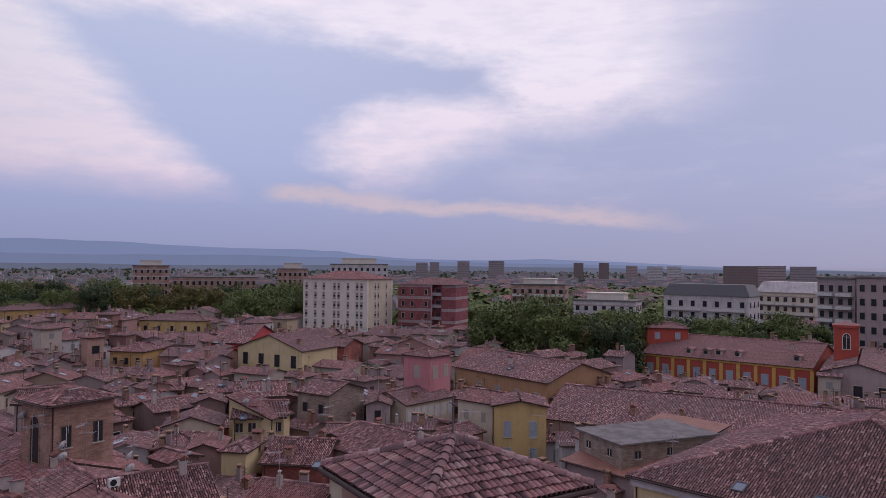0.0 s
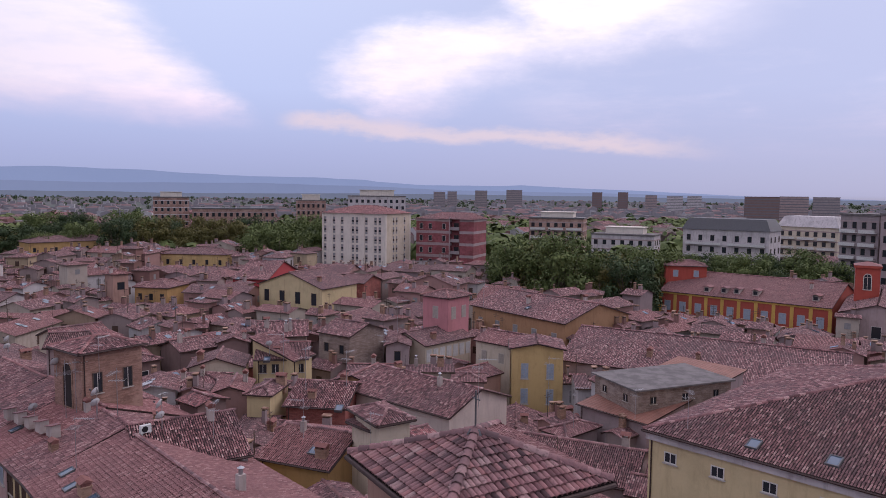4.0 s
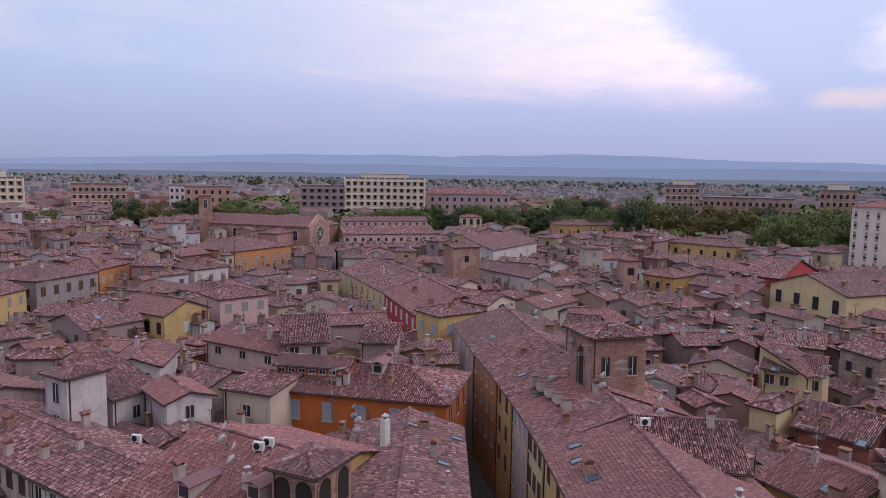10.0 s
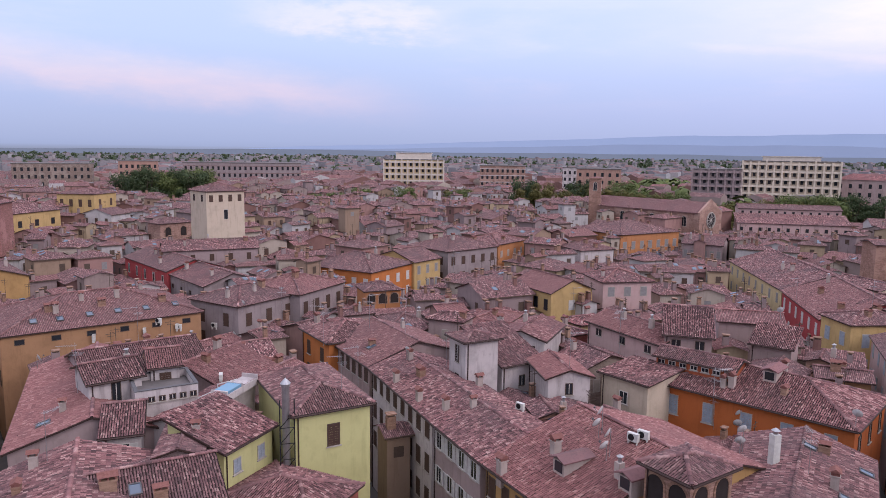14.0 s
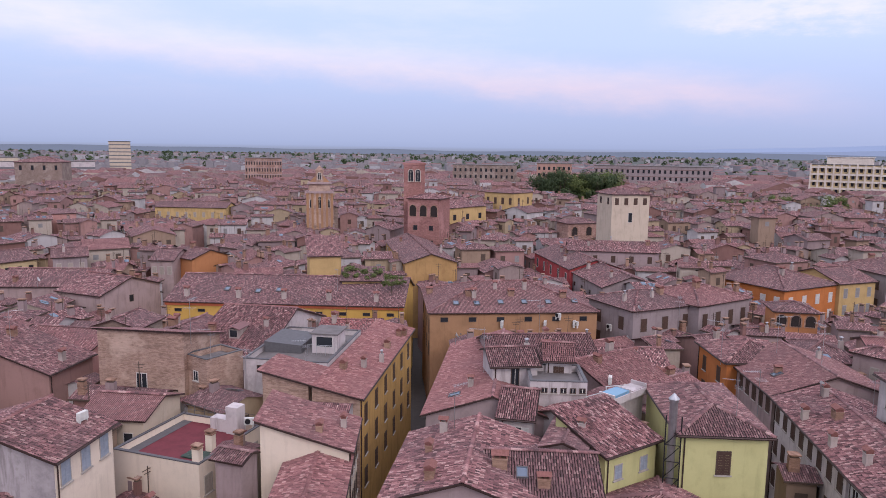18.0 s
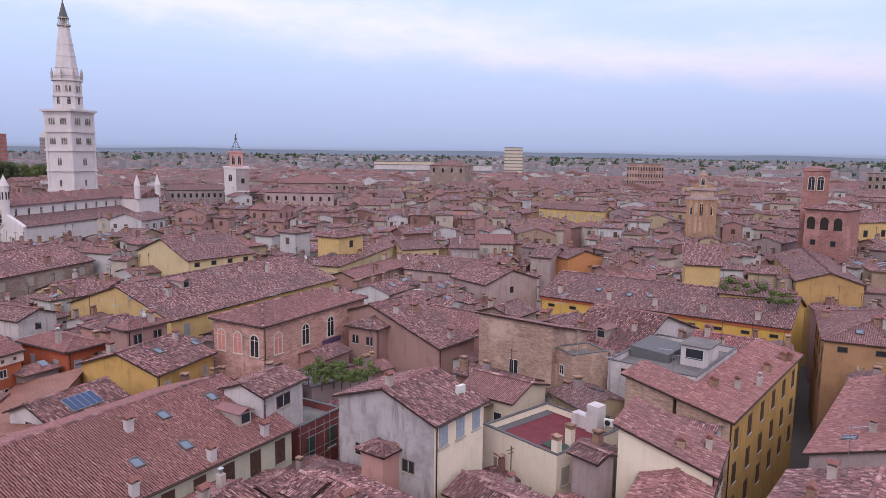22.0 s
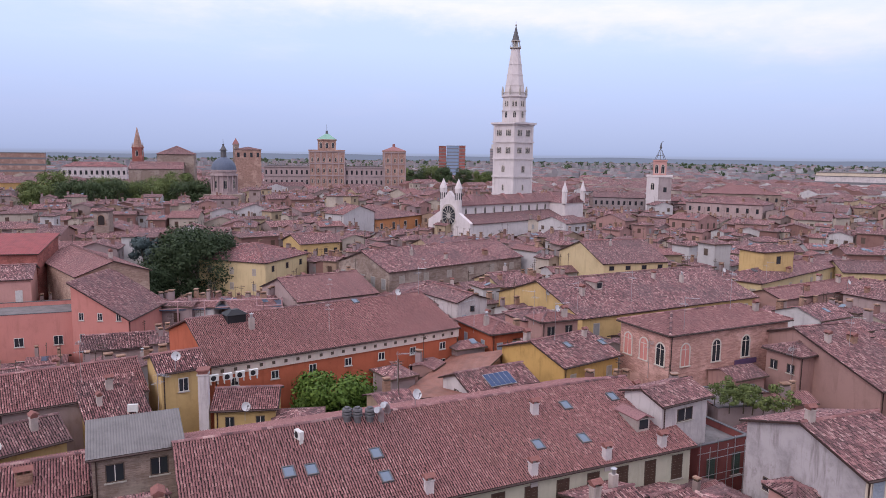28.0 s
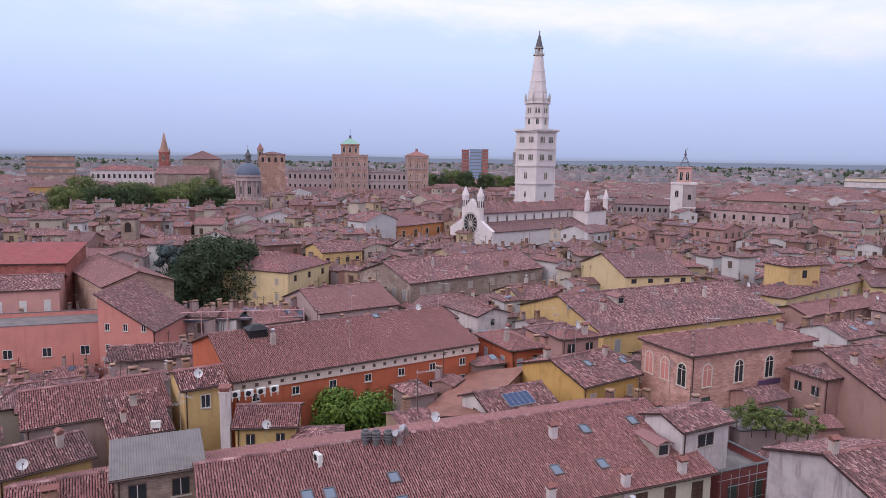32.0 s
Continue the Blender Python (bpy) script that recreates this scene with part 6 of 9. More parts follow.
block("long brown office building with rows of windows", -140, 500, -95, 505, 20, 25.5, "brickgrey", 5, 12, "f", "dark", 3)
block("tall beige tower block with a dark top", -464.9, 522.7, -451.5, 534.4, 16, 39.5, "cream", 12, 4, "d", "dark", 3)
block("long brick hospital-like building", -264.5, 422.4, -243.6, 434.8, 20, 29, "brickpink", 6, 14, "f", "dark", 3, "beige")
block("low beige industrial hall", -540, 420, -500, 460, 30, 25, "cream", 3, 10, "f", "dark", 3)
block("low white industrial hall", -480, 520, -560, 440, 30, 22, "white", 3, 12, "f", "dark", 3)
block("dull red slab of a modern office tower", -874.0, 151.0, -872.4, 160.0, 14, 46.6, "brickred", 11, 4, "f", "dark", 2)
block("blue glass office tower between red slabs", -872.3, 160.6, -869.0, 175.2, 14, 47, "blueglass", 11, 5, "f", "dark", 2)
block("second dull red slab of a modern office tower", -869.0, 175.8, -867.4, 183.4, 14, 47.2, "brickred", 11, 5, "f", "dark", 2)
block("slim pale grey-blue office tower", -873.1, 217, -872, 225, 8, 44, "grey", 12, 2, "f", "dark", 2, "", 5)
block("long brick apartment house with dark windows", -640, -260, -650, -225, 18, 33, "brickpink", 6, 10, "f", "dark", 3)
block("white apartment house with balconies", -520, -170, -527, -130, 16, 25, "white", 4, 12, "h", "dark", 3)
block("long ochre house row beyond the trees", -372, -150, -380, -110, 14, 20, "ochre", 4, 12, "h", "closed", 3, rm="roof")


# ---- cathedral, bell tower and the other monuments ----
def frame_at(x, y, rz, name, label, category, z=0):
    ob = tagged(new(name), label, category)
    ob.matrix_basis = pose(x, y, z, 0, 0, rz)
    return ob


M_MARB = WALLS["marble"]
M_COPPER = plain("green_copper", (0.22, 0.38, 0.30), 0.6)
M_LEADB = plain("blue_lead_sheet", (0.10, 0.12, 0.17), 0.55)


def opening(w, h):
    return window_mesh("arch", w, h, True)


def cathedral():
    ax, ay, rz = -205.0, 45.4, 122.0
    # local x runs from the west front to the apse, y across, the near aisle wall at y = 0
    ob = frame_at(ax, ay, rz, "cathedral", "pale stone Romanesque cathedral with a rose window and tiled roofs", "cathedral")
    L, ze, za = 56, 20.4, 15.2
    b = Build()
    # front: aisles and a raised gabled middle
    D0 = 19
    pts = [(0, 0, 0), (0, 0, 15.6), (0, 6.1, 19.0), (0, 6.1, 21.4), (0, 9.5, 25.0), (0, 12.9, 21.4), (0, 12.9, 19.0), (0, D0, 15.6), (0, D0, 0)]
    b.ring([(x, y, z) for x, y, z in pts], [(x + 1.2, y, z) for x, y, z in pts])
    child("front", b.mesh("front", M_MARB), ob)
    b = Build()
    b.box(1.2, 0.0, 0, L, D0, za).box(1.2, 6.1, za, L, 12.9, ze)
    child("wall", b.mesh("wall", M_MARB), ob)
    for (y0, z0, y1, z1) in ((5.5, ze, 9.5, ze + 2.6), (13.5, ze, 9.5, ze + 2.6), (-0.4, za, 6.1, za + 2.4), (D0 + .4, za, 12.9, za + 2.4)):
        q = Build()
        q.ring([(1.0, y0, z0), (L, y0, z0), (L, y1, z1), (1.0, y1, z1)], [(1.0, y0, z0 + .25), (L, y0, z0 + .25), (L, y1, z1 + .25), (1.0, y1, z1 + .25)])
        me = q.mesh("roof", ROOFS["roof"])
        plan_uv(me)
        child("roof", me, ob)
    for k in range(6):
        x = 8 + k * 8.0
        q = Build()
        q.ring([(x - 0.5, 5.8, ze), (x + .5, 5.8, ze), (x + .5, 13.2, ze), (x - .5, 13.2, ze)], [(x - .5, 9.2, ze + 3.2), (x + .5, 9.2, ze + 3.2), (x + .5, 9.8, ze + 3.2), (x - .5, 9.8, ze + 3.2)])
        me = q.mesh("roof_rib", TILE)
        child("roof_rib", me, ob)
    for k in range(10):
        child("window", opening(0.7, 1.9), ob, pose(4 + k * 4.2, 6.1, 17.8))
    # rose window with spokes
    q = Build()
    R = 3.0
    q.tube((-0.02, 9.5, 17.4), (0.1, 9.5, 17.4), R, R, 28, 1)
    for k in range(28):
        a, c = 2 * math.pi * k / 28, 2 * math.pi * (k + 1) / 28
        q.ring([(-.12, 9.5 + R * math.cos(a), 17.4 + R * math.sin(a)), (-.12, 9.5 + R * math.cos(c), 17.4 + R * math.sin(c)), (-.12, 9.5 + (R + .6) * math.cos(c), 17.4 + (R + .6) * math.sin(c)), (-.12, 9.5 + (R + .6) * math.cos(a), 17.4 + (R + .6) * math.sin(a))],
               [(.1, 9.5 + R * math.cos(a), 17.4 + R * math.sin(a)), (.1, 9.5 + R * math.cos(c), 17.4 + R * math.sin(c)), (.1, 9.5 + (R + .6) * math.cos(c), 17.4 + (R + .6) * math.sin(c)), (.1, 9.5 + (R + .6) * math.cos(a), 17.4 + (R + .6) * math.sin(a))], 0)
        if k % 2 == 0:
            q.tube((-.08, 9.5 + .8 * math.cos(a), 17.4 + .8 * math.sin(a)), (-.08, 9.5 + R * math.cos(a), 17.4 + R * math.sin(a)), .10, n=5)
    q.tube((-.12, 9.5, 17.4), (0, 9.5, 17.4), .8, .8, 14, 0)
    child("rose_window", q.mesh("rose_window", [M_STONE, M_GLASS]), ob)
    child("portal", opening(3.0, 6.0), ob, pose(0, 9.5, 0.2, 0, 0, -90))
    for y in (2.6, 16.4):
        child("window", opening(1.2, 3.0), ob, pose(0, y, 7.5, 0, 0, -90))
    for k in range(6):
        child("window", opening(1.2, 2.2), ob, pose(0, (1.2 + k * 1.6) if k < 3 else (14.0 + (k - 3) * 1.7), 9.2, 0, 0, -90))
    for y in (6.1, 12.9):
        q = Build()
        q.ngon(16.0, 25.8, 0.8, y, 1.05, 1.05, 8).ngon(25.8, 28.8, 0.8, y, 1.25, 0.05, 8)
        for k in range(8):
            a = 2 * math.pi * (k + .5) / 8
            q.box(0.8 + math.cos(a) * 0.98 - .12, y + math.sin(a) * 0.98 - .12, 22.4, .8 + math.cos(a) * 0.98 + .12, y + math.sin(a) * 0.98 + .12, 24.4, 1)
        child("pinnacle", q.mesh("pinnacle", [M_MARB, M_BLACK]), ob)
    # transept and small gabled wing
    q = Build()
    q.box(L - 12, -0.8, 0, L - 2, D0 + .8, 20.2)
    child("transept", q.mesh("transept", M_MARB), ob)
    q = Build()
    q.ring([(L - 12.4, -1.2, 20.2), (L - 1.6, -1.2, 20.2), (L - 1.6, D0 + 1.2, 20.2), (L - 12.4, D0 + 1.2, 20.2)], [(L - 7.1, -1.2, 22.4), (L - 6.9, -1.2, 22.4), (L - 6.9, D0 + 1.2, 22.4), (L - 7.1, D0 + 1.2, 22.4)])
    me = q.mesh("roof", ROOFS["roof"])
    plan_uv(me)
    child("roof", me, ob)
    for x in (L - 12, L - 2):
        q = Build()
        q.ngon(20, 24, x, -.4, .9, .9, 8).ngon(24, 27.5, x, -.4, 1.1, .05, 8)
        child("pinnacle", q.mesh("pinnacle", M_MARB), ob)
    q = Build()
    pts = [(L - 9, 0), (L + 2, 0)]
    q.ring([(L - 14, -14, 0), (L - 4, -14, 0), (L - 4, -.8, 0), (L - 14, -.8, 0)], [(L - 14, -14, 13), (L - 4, -14, 13), (L - 4, -.8, 13), (L - 14, -.8, 13)])
    q.ring([(L - 14.3, -14.3, 13), (L - 3.7, -14.3, 13), (L - 3.7, -.8, 13), (L - 14.3, -.8, 13)], [(L - 9.1, -14.3, 15.6), (L - 8.9, -14.3, 15.6), (L - 8.9, -.8, 15.6), (L - 9.1, -.8, 15.6)], 1)
    child("chapel_wing", q.mesh("chapel_wing", [M_MARB, TILE]), ob)
    c, sn = math.cos(radians(rz)), math.sin(radians(rz))
    FOOT.append((ax + sn * 15, ay - c * 15, c, sn, L + 4, 36))
    VIEW.append((165.5, 171.5, 212, 212, 12.0))
    VIEW.append((158, 166, 250, 212, 16.6))
    return rz


CATH = cathedral()


def great_tower():
    ob = frame_at(-273.4, 77.3, CATH, "bell_tower", "tall white stone bell tower with a steep spire", "tower")
    R = 5.5
    b = Build()
    b.box(-R, -R, 0, R, R, 48.0)
    child("shaft", b.mesh("shaft", M_MARB), ob)
    for z in (12, 20.5, 27.5, 34.5, 41.0, 47.6):
        b = Build()
        b.box(-R - .35, -R - .35, z, R + .35, R + .35, z + .5)
        for k in range(11):
            a = -R + (k + .5) * 1.0
            b.box(a - .16, -R - .28, z - .55, a + .16, -R, z).box(a - .16, R, z - .55, a + .16, R + .28, z).box(-R - .28, a - .16, z - .55, -R, a + .16, z).box(R, a - .16, z - .55, R + .28, a + .16, z)
        child("cornice", b.mesh("cornice", M_MARB), ob)
    b = Build()
    b.box(-R - .9, -R - .9, 48.1, R + .9, R + .9, 48.8)
    child("cornice", b.mesh("cornice", M_MARB), ob)
    faces = [pose(0, -R, 0), pose(-R, 0, 0, 0, 0, -90), pose(R, 0, 0, 0, 0, 90), pose(0, R, 0, 0, 0, 180)]
    for m in faces:
        for z, n, w, h in ((43.6, 3, 0.85, 2.3), (36.9, 3, 0.8, 2.2), (29.6, 2, 0.75, 2.4), (22.4, 1, 0.8, 2.2), (15.0, 1, 0.8, 2.2)):
            for side in ((-2.4, 2.4) if n == 3 else (0,)):
                for k in range(n):
                    child("window", opening(w * (.8 if n == 3 else 1), h), ob, m @ pose(side + (k - (n - 1) / 2) * (w * 1.05), 0, z))
        for a in (-R + .5, R - .5):
            b = Build()
            b.box(a - .5, -.14, 0, a + .5, 0, 48)
            child("pilaster", b.mesh("pilaster", M_MARB), ob, m)
    # eight-sided stage
    b = Build()
    b.ngon(48.8, 58.6, 0, 0, 4.9, 4.7, 8, 0, math.pi / 8).ngon(53.2, 53.6, 0, 0, 5.1, 5.1, 8, 0, math.pi / 8).ngon(58.6, 59.2, 0, 0, 5.3, 5.3, 8, 0, math.pi / 8)
    child("octagon", b.mesh("octagon", M_MARB), ob)
    for k in range(8):
        m = pose(0, 0, 0, 0, 0, k * 45) @ pose(0, -4.5, 0)
        child("window", opening(1.0, 3.8), ob, m @ pose(0, 0.02, 49.2))
        for q in (-.55, .55):
            child("window", opening(0.6, 2.0), ob, m @ pose(q, 0.1, 55.0))
    b = Build()
    for k in range(8):
        a = 2 * math.pi * (k + .5) / 8
        x, y = 5.0 * math.cos(a), 5.0 * math.sin(a)
        b.box(x - .25, y - .25, 59.2, x + .25, y + .25, 61.4).ngon(61.4, 63.0, x, y, .34, .02, 6)
        c = 2 * math.pi * (k + 1.5) / 8
        b.tube((x, y, 60.3), (5 * math.cos(c), 5 * math.sin(c), 60.3), .14, n=5)
    child("balustrade", b.mesh("balustrade", M_STONE), ob)
    b = Build()
    b.ngon(59.2, 77.2, 0, 0, 4.3, 1.75, 8, 0, math.pi / 8)
    for z in (63, 67, 71):
        r = 4.3 - (z - 59.2) / 18 * 2.55
        b.ngon(z, z + .25, 0, 0, r + .12, r + .1, 8, 0, math.pi / 8)
    child("spire", b.mesh("spire", M_MARB), ob, label="pale grey stone spire")
    b = Build()
    b.ngon(77.2, 77.7, 0, 0, 2.3, 2.3, 8, 0, math.pi / 8)
    for k in range(8):
        a = 2 * math.pi * (k + .5) / 8
        b.tube((1.5 * math.cos(a), 1.5 * math.sin(a), 77.7), (1.5 * math.cos(a), 1.5 * math.sin(a), 79.8), .16, n=6)
        b.tube((2.1 * math.cos(a), 2.1 * math.sin(a), 77.7), (2.1 * math.cos(a), 2.1 * math.sin(a), 78.8), .10, .02, n=5)
    b.ngon(79.8, 80.2, 0, 0, 1.9, 1.9, 8, 0, math.pi / 8).ngon(77.7, 79.8, 0, 0, 1.0, 1.0, 8)
    child("lantern", b.mesh("lantern", M_STONE), ob)
    b = Build()
    b.ngon(80.2, 85.6, 0, 0, 1.5, 0.15, 8)
    child("spirelet", b.mesh("spirelet", M_LEAD), ob)
    b = Build()
    b.ngon(85.6, 86.1, 0, 0, .12, .4, 10).ngon(86.1, 86.6, 0, 0, .4, .1, 10).tube((0, 0, 86.6), (0, 0, 87.4), .05, n=5)
    child("finial", b.mesh("finial", M_STONE), ob)
    FOOT.append((-282, 70, 1, 0, 20, 20))


great_tower()


def town_hall():
    rz = math.degrees(math.atan2(141.6 - 132.8, -264.8 + 269.3))
    ob = frame_at(-269.3, 132.8, rz, "clock_tower", "pale clock tower of the town hall with a metal belfry cage", "tower")
    b = Build()
    b.box(0, 0, 0, 9.6, 8, 28)
    child("shaft", b.mesh("shaft", WALLS["grey"]), ob)
    b = Build()
    b.box(-.05, -.12, 0, 4.6, 0, 28).box(-.3, -.3, 28, 9.9, 8.3, 28.8).box(-.2, -.2, 18.5, 9.8, 8.2, 19)
    child("stone_face", b.mesh("stone_face", M_MARB), ob)
    b = Build()
    b.tube((2.3, -.12, 16), (2.3, -.25, 16), 1.7, 1.7, 24).tube((2.3, -.25, 16), (2.3, -.3, 16), 1.3, 1.3, 24, 1)
    child("clock_face", b.mesh("clock_face", [M_STONE, M_FRAME]), ob)
    child("window", opening(1.3, 2.6), ob, pose(2.3, -.12, 23))
    child("window", opening(1.6, 3.2), ob, pose(2.3, -.12, 8))
    for z in (22, 13):
        child("window", window_mesh("dark", 1.3, 2.0, True), ob, pose(7.2, 0, z))
    b = Build()
    b.box(2.2, 1.4, 28.8, 7.4, 6.6, 34.4).box(1.9, 1.1, 34.4, 7.7, 6.9, 35)
    child("belfry", b.mesh("belfry", WALLS["salmonpale"]), ob)
    for k in (3.6, 6.0):
        child("window", opening(1.2, 3.4), ob, pose(k, 1.4, 29.6))
    b = Build()
    for k in range(8):
        a = 2 * math.pi * k / 8
        b.tube((4.8 + 2.2 * math.cos(a), 4 + 2.2 * math.sin(a), 35), (4.8 + .4 * math.cos(a), 4 + .4 * math.sin(a), 39), .09, n=5)
    b.ngon(36.6, 36.8, 4.8, 4, 1.55, 1.55, 12).tube((4.8, 4, 39), (4.8, 4, 40), .2, .2)
    child("cage", b.mesh("cage", M_LEAD), ob)
    b = Build()
    b.ngon(39.5, 40.2, 4.8, 4, .4, .5, 8).ngon(40.2, 42.0, 4.8, 4, .35, .15, 8).tube((4.8, 4, 41.4), (5.6, 4, 42.6), .09, n=5)
    child("statue", b.mesh("statue", M_LEAD), ob)
    FOOT.append((-275, 128, 1, 0, 14, 16))


town_hall()
house("long grey-brown town hall wing with rows of windows", -301.2, 122.7, 66, 23, 14, 18, "g", 0.3, "grey", "f:9:-2.4,-6.0:1.0x1.8:dark", 2, 0)
house("beige town hall wing beside the clock tower", -262, 146, 40, 30, 16, 18.5, "h", 0.3, "beige", "f:8:-2.4,-6.0:1.0x1.8:dark", 3, 0)
house("brick palace block behind the clock tower", -300, 175, 60, 34, 24, 20, "h", 0.3, "brickgrey", "f:9:-2.4,-6.0:1.0x1.8:dark", 3, 0)


def palace():
    x0, y0, x1, y1 = -478.9, -33.5, -476.5, 58.5
    rz = math.degrees(math.atan2(y1 - y0, x1 - x0))
    ob = frame_at(x0, y0, rz, "ducal_palace", "long baroque palace with a central tower and corner pavilions", "palace")
    b = Build()
    b.box(0, 0, 0, 92, 22, 27.4)
    child("wall", b.mesh("wall", WALLS["pinkgrey"]), ob)
    b = Build()
    b.box(-.5, -.5, 26.6, 92.5, 22.5, 27.4).box(-.3, -.3, 20.6, 92.3, 0, 21.1)
    for k in range(47):
        b.box(k * 2 - .3, -.4, 27.4, k * 2 + .3, .2, 29.2)
    b.box(-.4, -.3, 29.2, 92.4, .1, 29.5)
    child("balustrade", b.mesh("balustrade", WALLS["grey"]), ob)
    for k in range(28):
        for z in (22.0, 15.5):
            child("window", window_mesh("dark", 1.2, 2.8, True), ob, pose(1.6 + k * 3.28, 0, z))
    for a, w, top in ((29.5, 23, 37.5), (79, 14, 37.5)):
        b = Build()
        b.box(a, -1.2, 0, a + w, 18, top).box(a - .5, -1.7, top, a + w + .5, 18.5, top + .8)
        child("pavilion", b.mesh("pavilion", WALLS["brickpink"]), ob)
        for k in range(int(w / 3.6) + 1):
            b = Build()
            px = a + k * w / int(w / 3.6)
            b.box(px - .4, -1.5, 14, px + .4, -1.203, top - .4)
            child("pilaster", b.mesh("pilaster", WALLS["pinkgrey"]), ob)
        for z in (21.0, 29.0, top - .9):
            b = Build()
            b.box(a - .3, -1.6, z, a + w + .3, -1.21, z + .7)
            child("string_course", b.mesh("string_course", WALLS["pinkgrey"]), ob)
        for k in range(int(w / 3.6)):
            for z in (30.5, 23.5, 16.5):
                child("window", opening(1.0, 2.6), ob, pose(a + (k + .5) * w / int(w / 3.6), -1.2, z))
        r = Build()
        if a != 29.5:
            r.ring([(a - .5, -1.7, top + .8), (a + w + .5, -1.7, top + .8), (a + w + .5, 18.5, top + .8), (a - .5, 18.5, top + .8)], [(a + w / 2 - 1, 7, top + 3.4), (a + w / 2 + 1, 7, top + 3.4), (a + w / 2 + 1, 9, top + 3.4), (a + w / 2 - 1, 9, top + 3.4)])
            r.ngon(top + 3.4, top + 5.4, a + w / 2, 8, 1.0, .8, 8)
            child("roof", r.mesh("roof", TILE), ob)
    b = Build()
    b.box(35, 2, 38.3, 47, 14, 44.5).box(34.5, 1.5, 44.5, 47.5, 14.5, 45.2)
    child("lantern_storey", b.mesh("lantern_storey", WALLS["brickpink"]), ob)
    for k in range(3):
        child("window", opening(1.6, 3.6), ob, pose(37 + k * 4, 2, 39.5))
    b = Build()
    b.ring([(34.6, 1.6, 45.2), (47.4, 1.6, 45.2), (47.4, 14.4, 45.2), (34.6, 14.4, 45.2)], [(40, 7, 49), (42, 7, 49), (42, 9, 49), (40, 9, 49)])
    child("roof", b.mesh("roof", M_COPPER), ob, label="green copper roof")
    b = Build()
    b.ngon(49, 51, 41, 8, .9, .7, 8).tube((41, 8, 51), (41, 8, 55), .12, n=5)
    child("flagpole", b.mesh("flagpole", M_LEAD), ob)
    FOOT.append((x0 - 2, y0 - 2, math.cos(radians(rz)), math.sin(radians(rz)), 96, 28))


palace()


def domed_church():
    ob = frame_at(-327.6, -40.0, 0, "domed_church", "church dome of blue-grey lead on a columned drum", "church")
    b = Build()
    b.box(-8, -8, 0, 8, 8, 17.5)
    child("body", b.mesh("body", WALLS["brickgrey"]), ob)
    b = Build()
    b.ngon(17.5, 27.6, 0, 0, 5.2, 5.2, 16).ngon(17.5, 18.6, 0, 0, 5.9, 5.9, 24).ngon(25.6, 26.4, 0, 0, 5.9, 5.9, 24).ngon(27.4, 28.2, 0, 0, 5.6, 5.6, 24)
    drum = child("drum", b.mesh("drum", WALLS["pinkgrey"]), ob)
    b = Build()
    b.tube((0, 0, 18.6), (0, 0, 25.6), .32, n=6)
    col = b.mesh("column", WALLS["pinkgrey"])
    for k in range(16):
        a = 2 * math.pi * k / 16
        child("column", col, drum, pose(5.5 * math.cos(a), 5.5 * math.sin(a), 0))
    for k in range(8):
        child("window", opening(1.3, 3.6), ob, pose(0, 0, 0, 0, 0, k * 45 + 11.25) @ pose(0, -5.12, 20))
    b = Build()
    prof = [(5.4 * math.cos(t), 28.2 + 5.6 * math.sin(t)) for t in [k * math.pi / 2 / 8 for k in range(8)]]
    for (r0, z0), (r1, z1) in zip(prof, prof[1:]):
        b.ngon(z0, z1, 0, 0, r0, r1, 24)
    child("dome", b.mesh("dome", M_LEADB), ob)
    b = Build()
    b.ngon(33.4, 36.6, 0, 0, 1.3, 1.2, 8).ngon(36.6, 37.0, 0, 0, 1.7, 1.7, 8).ngon(37.0, 38.6, 0, 0, 1.4, .5, 10).ngon(38.6, 39.4, 0, 0, .3, .5, 8).tube((0, 0, 39.4), (0, 0, 41.4), .1, n=5)
    child("lantern", b.mesh("lantern", M_LEAD), ob)
    FOOT.append((-337, -50, 1, 0, 18, 20))


domed_church()


def spire_tower(x, y, w, zw, zt, label, wall="brickpink", steep=True, rz=0):
    ob = frame_at(x, y, rz, "bell_tower", label, "tower")
    b = Build()
    b.box(-w / 2, -w / 2, 0, w / 2, w / 2, zw).box(-w / 2 - .25, -w / 2 - .25, zw, w / 2 + .25, w / 2 + .25, zw + .5)
    child("shaft", b.mesh("shaft", WALLS[wall]), ob)
    for k in range(4):
        for q in ((-.9, .9) if w > 5 else (0,)):
            child("window", opening(1.2, 3.0), ob, pose(0, 0, 0, 0, 0, k * 90) @ pose(q, -w / 2, zw - 4.2))
    b = Build()
    r = w / 2 + .3
    if steep:
        b.ngon(zw + .5, zt, 0, 0, r * .92, .05, 8, 0, math.pi / 8)
        for k in range(4):
            b.ngon(zw + .5, zw + 3.2, (r - .5) * (1 if k % 2 else -1), (r - .5) * (1 if k > 1 else -1), .4, .02, 6)
    else:
        b.ring([(-r, -r, zw + .5), (r, -r, zw + .5), (r, r, zw + .5), (-r, r, zw + .5)], [(-.05, -.05, zt), (.05, -.05, zt), (.05, .05, zt), (-.05, .05, zt)])
    child("spire", b.mesh("spire", WALLS["brickpink"] if steep else TILE), ob)
    FOOT.append((x - w / 2, y - w / 2, 1, 0, w, w))


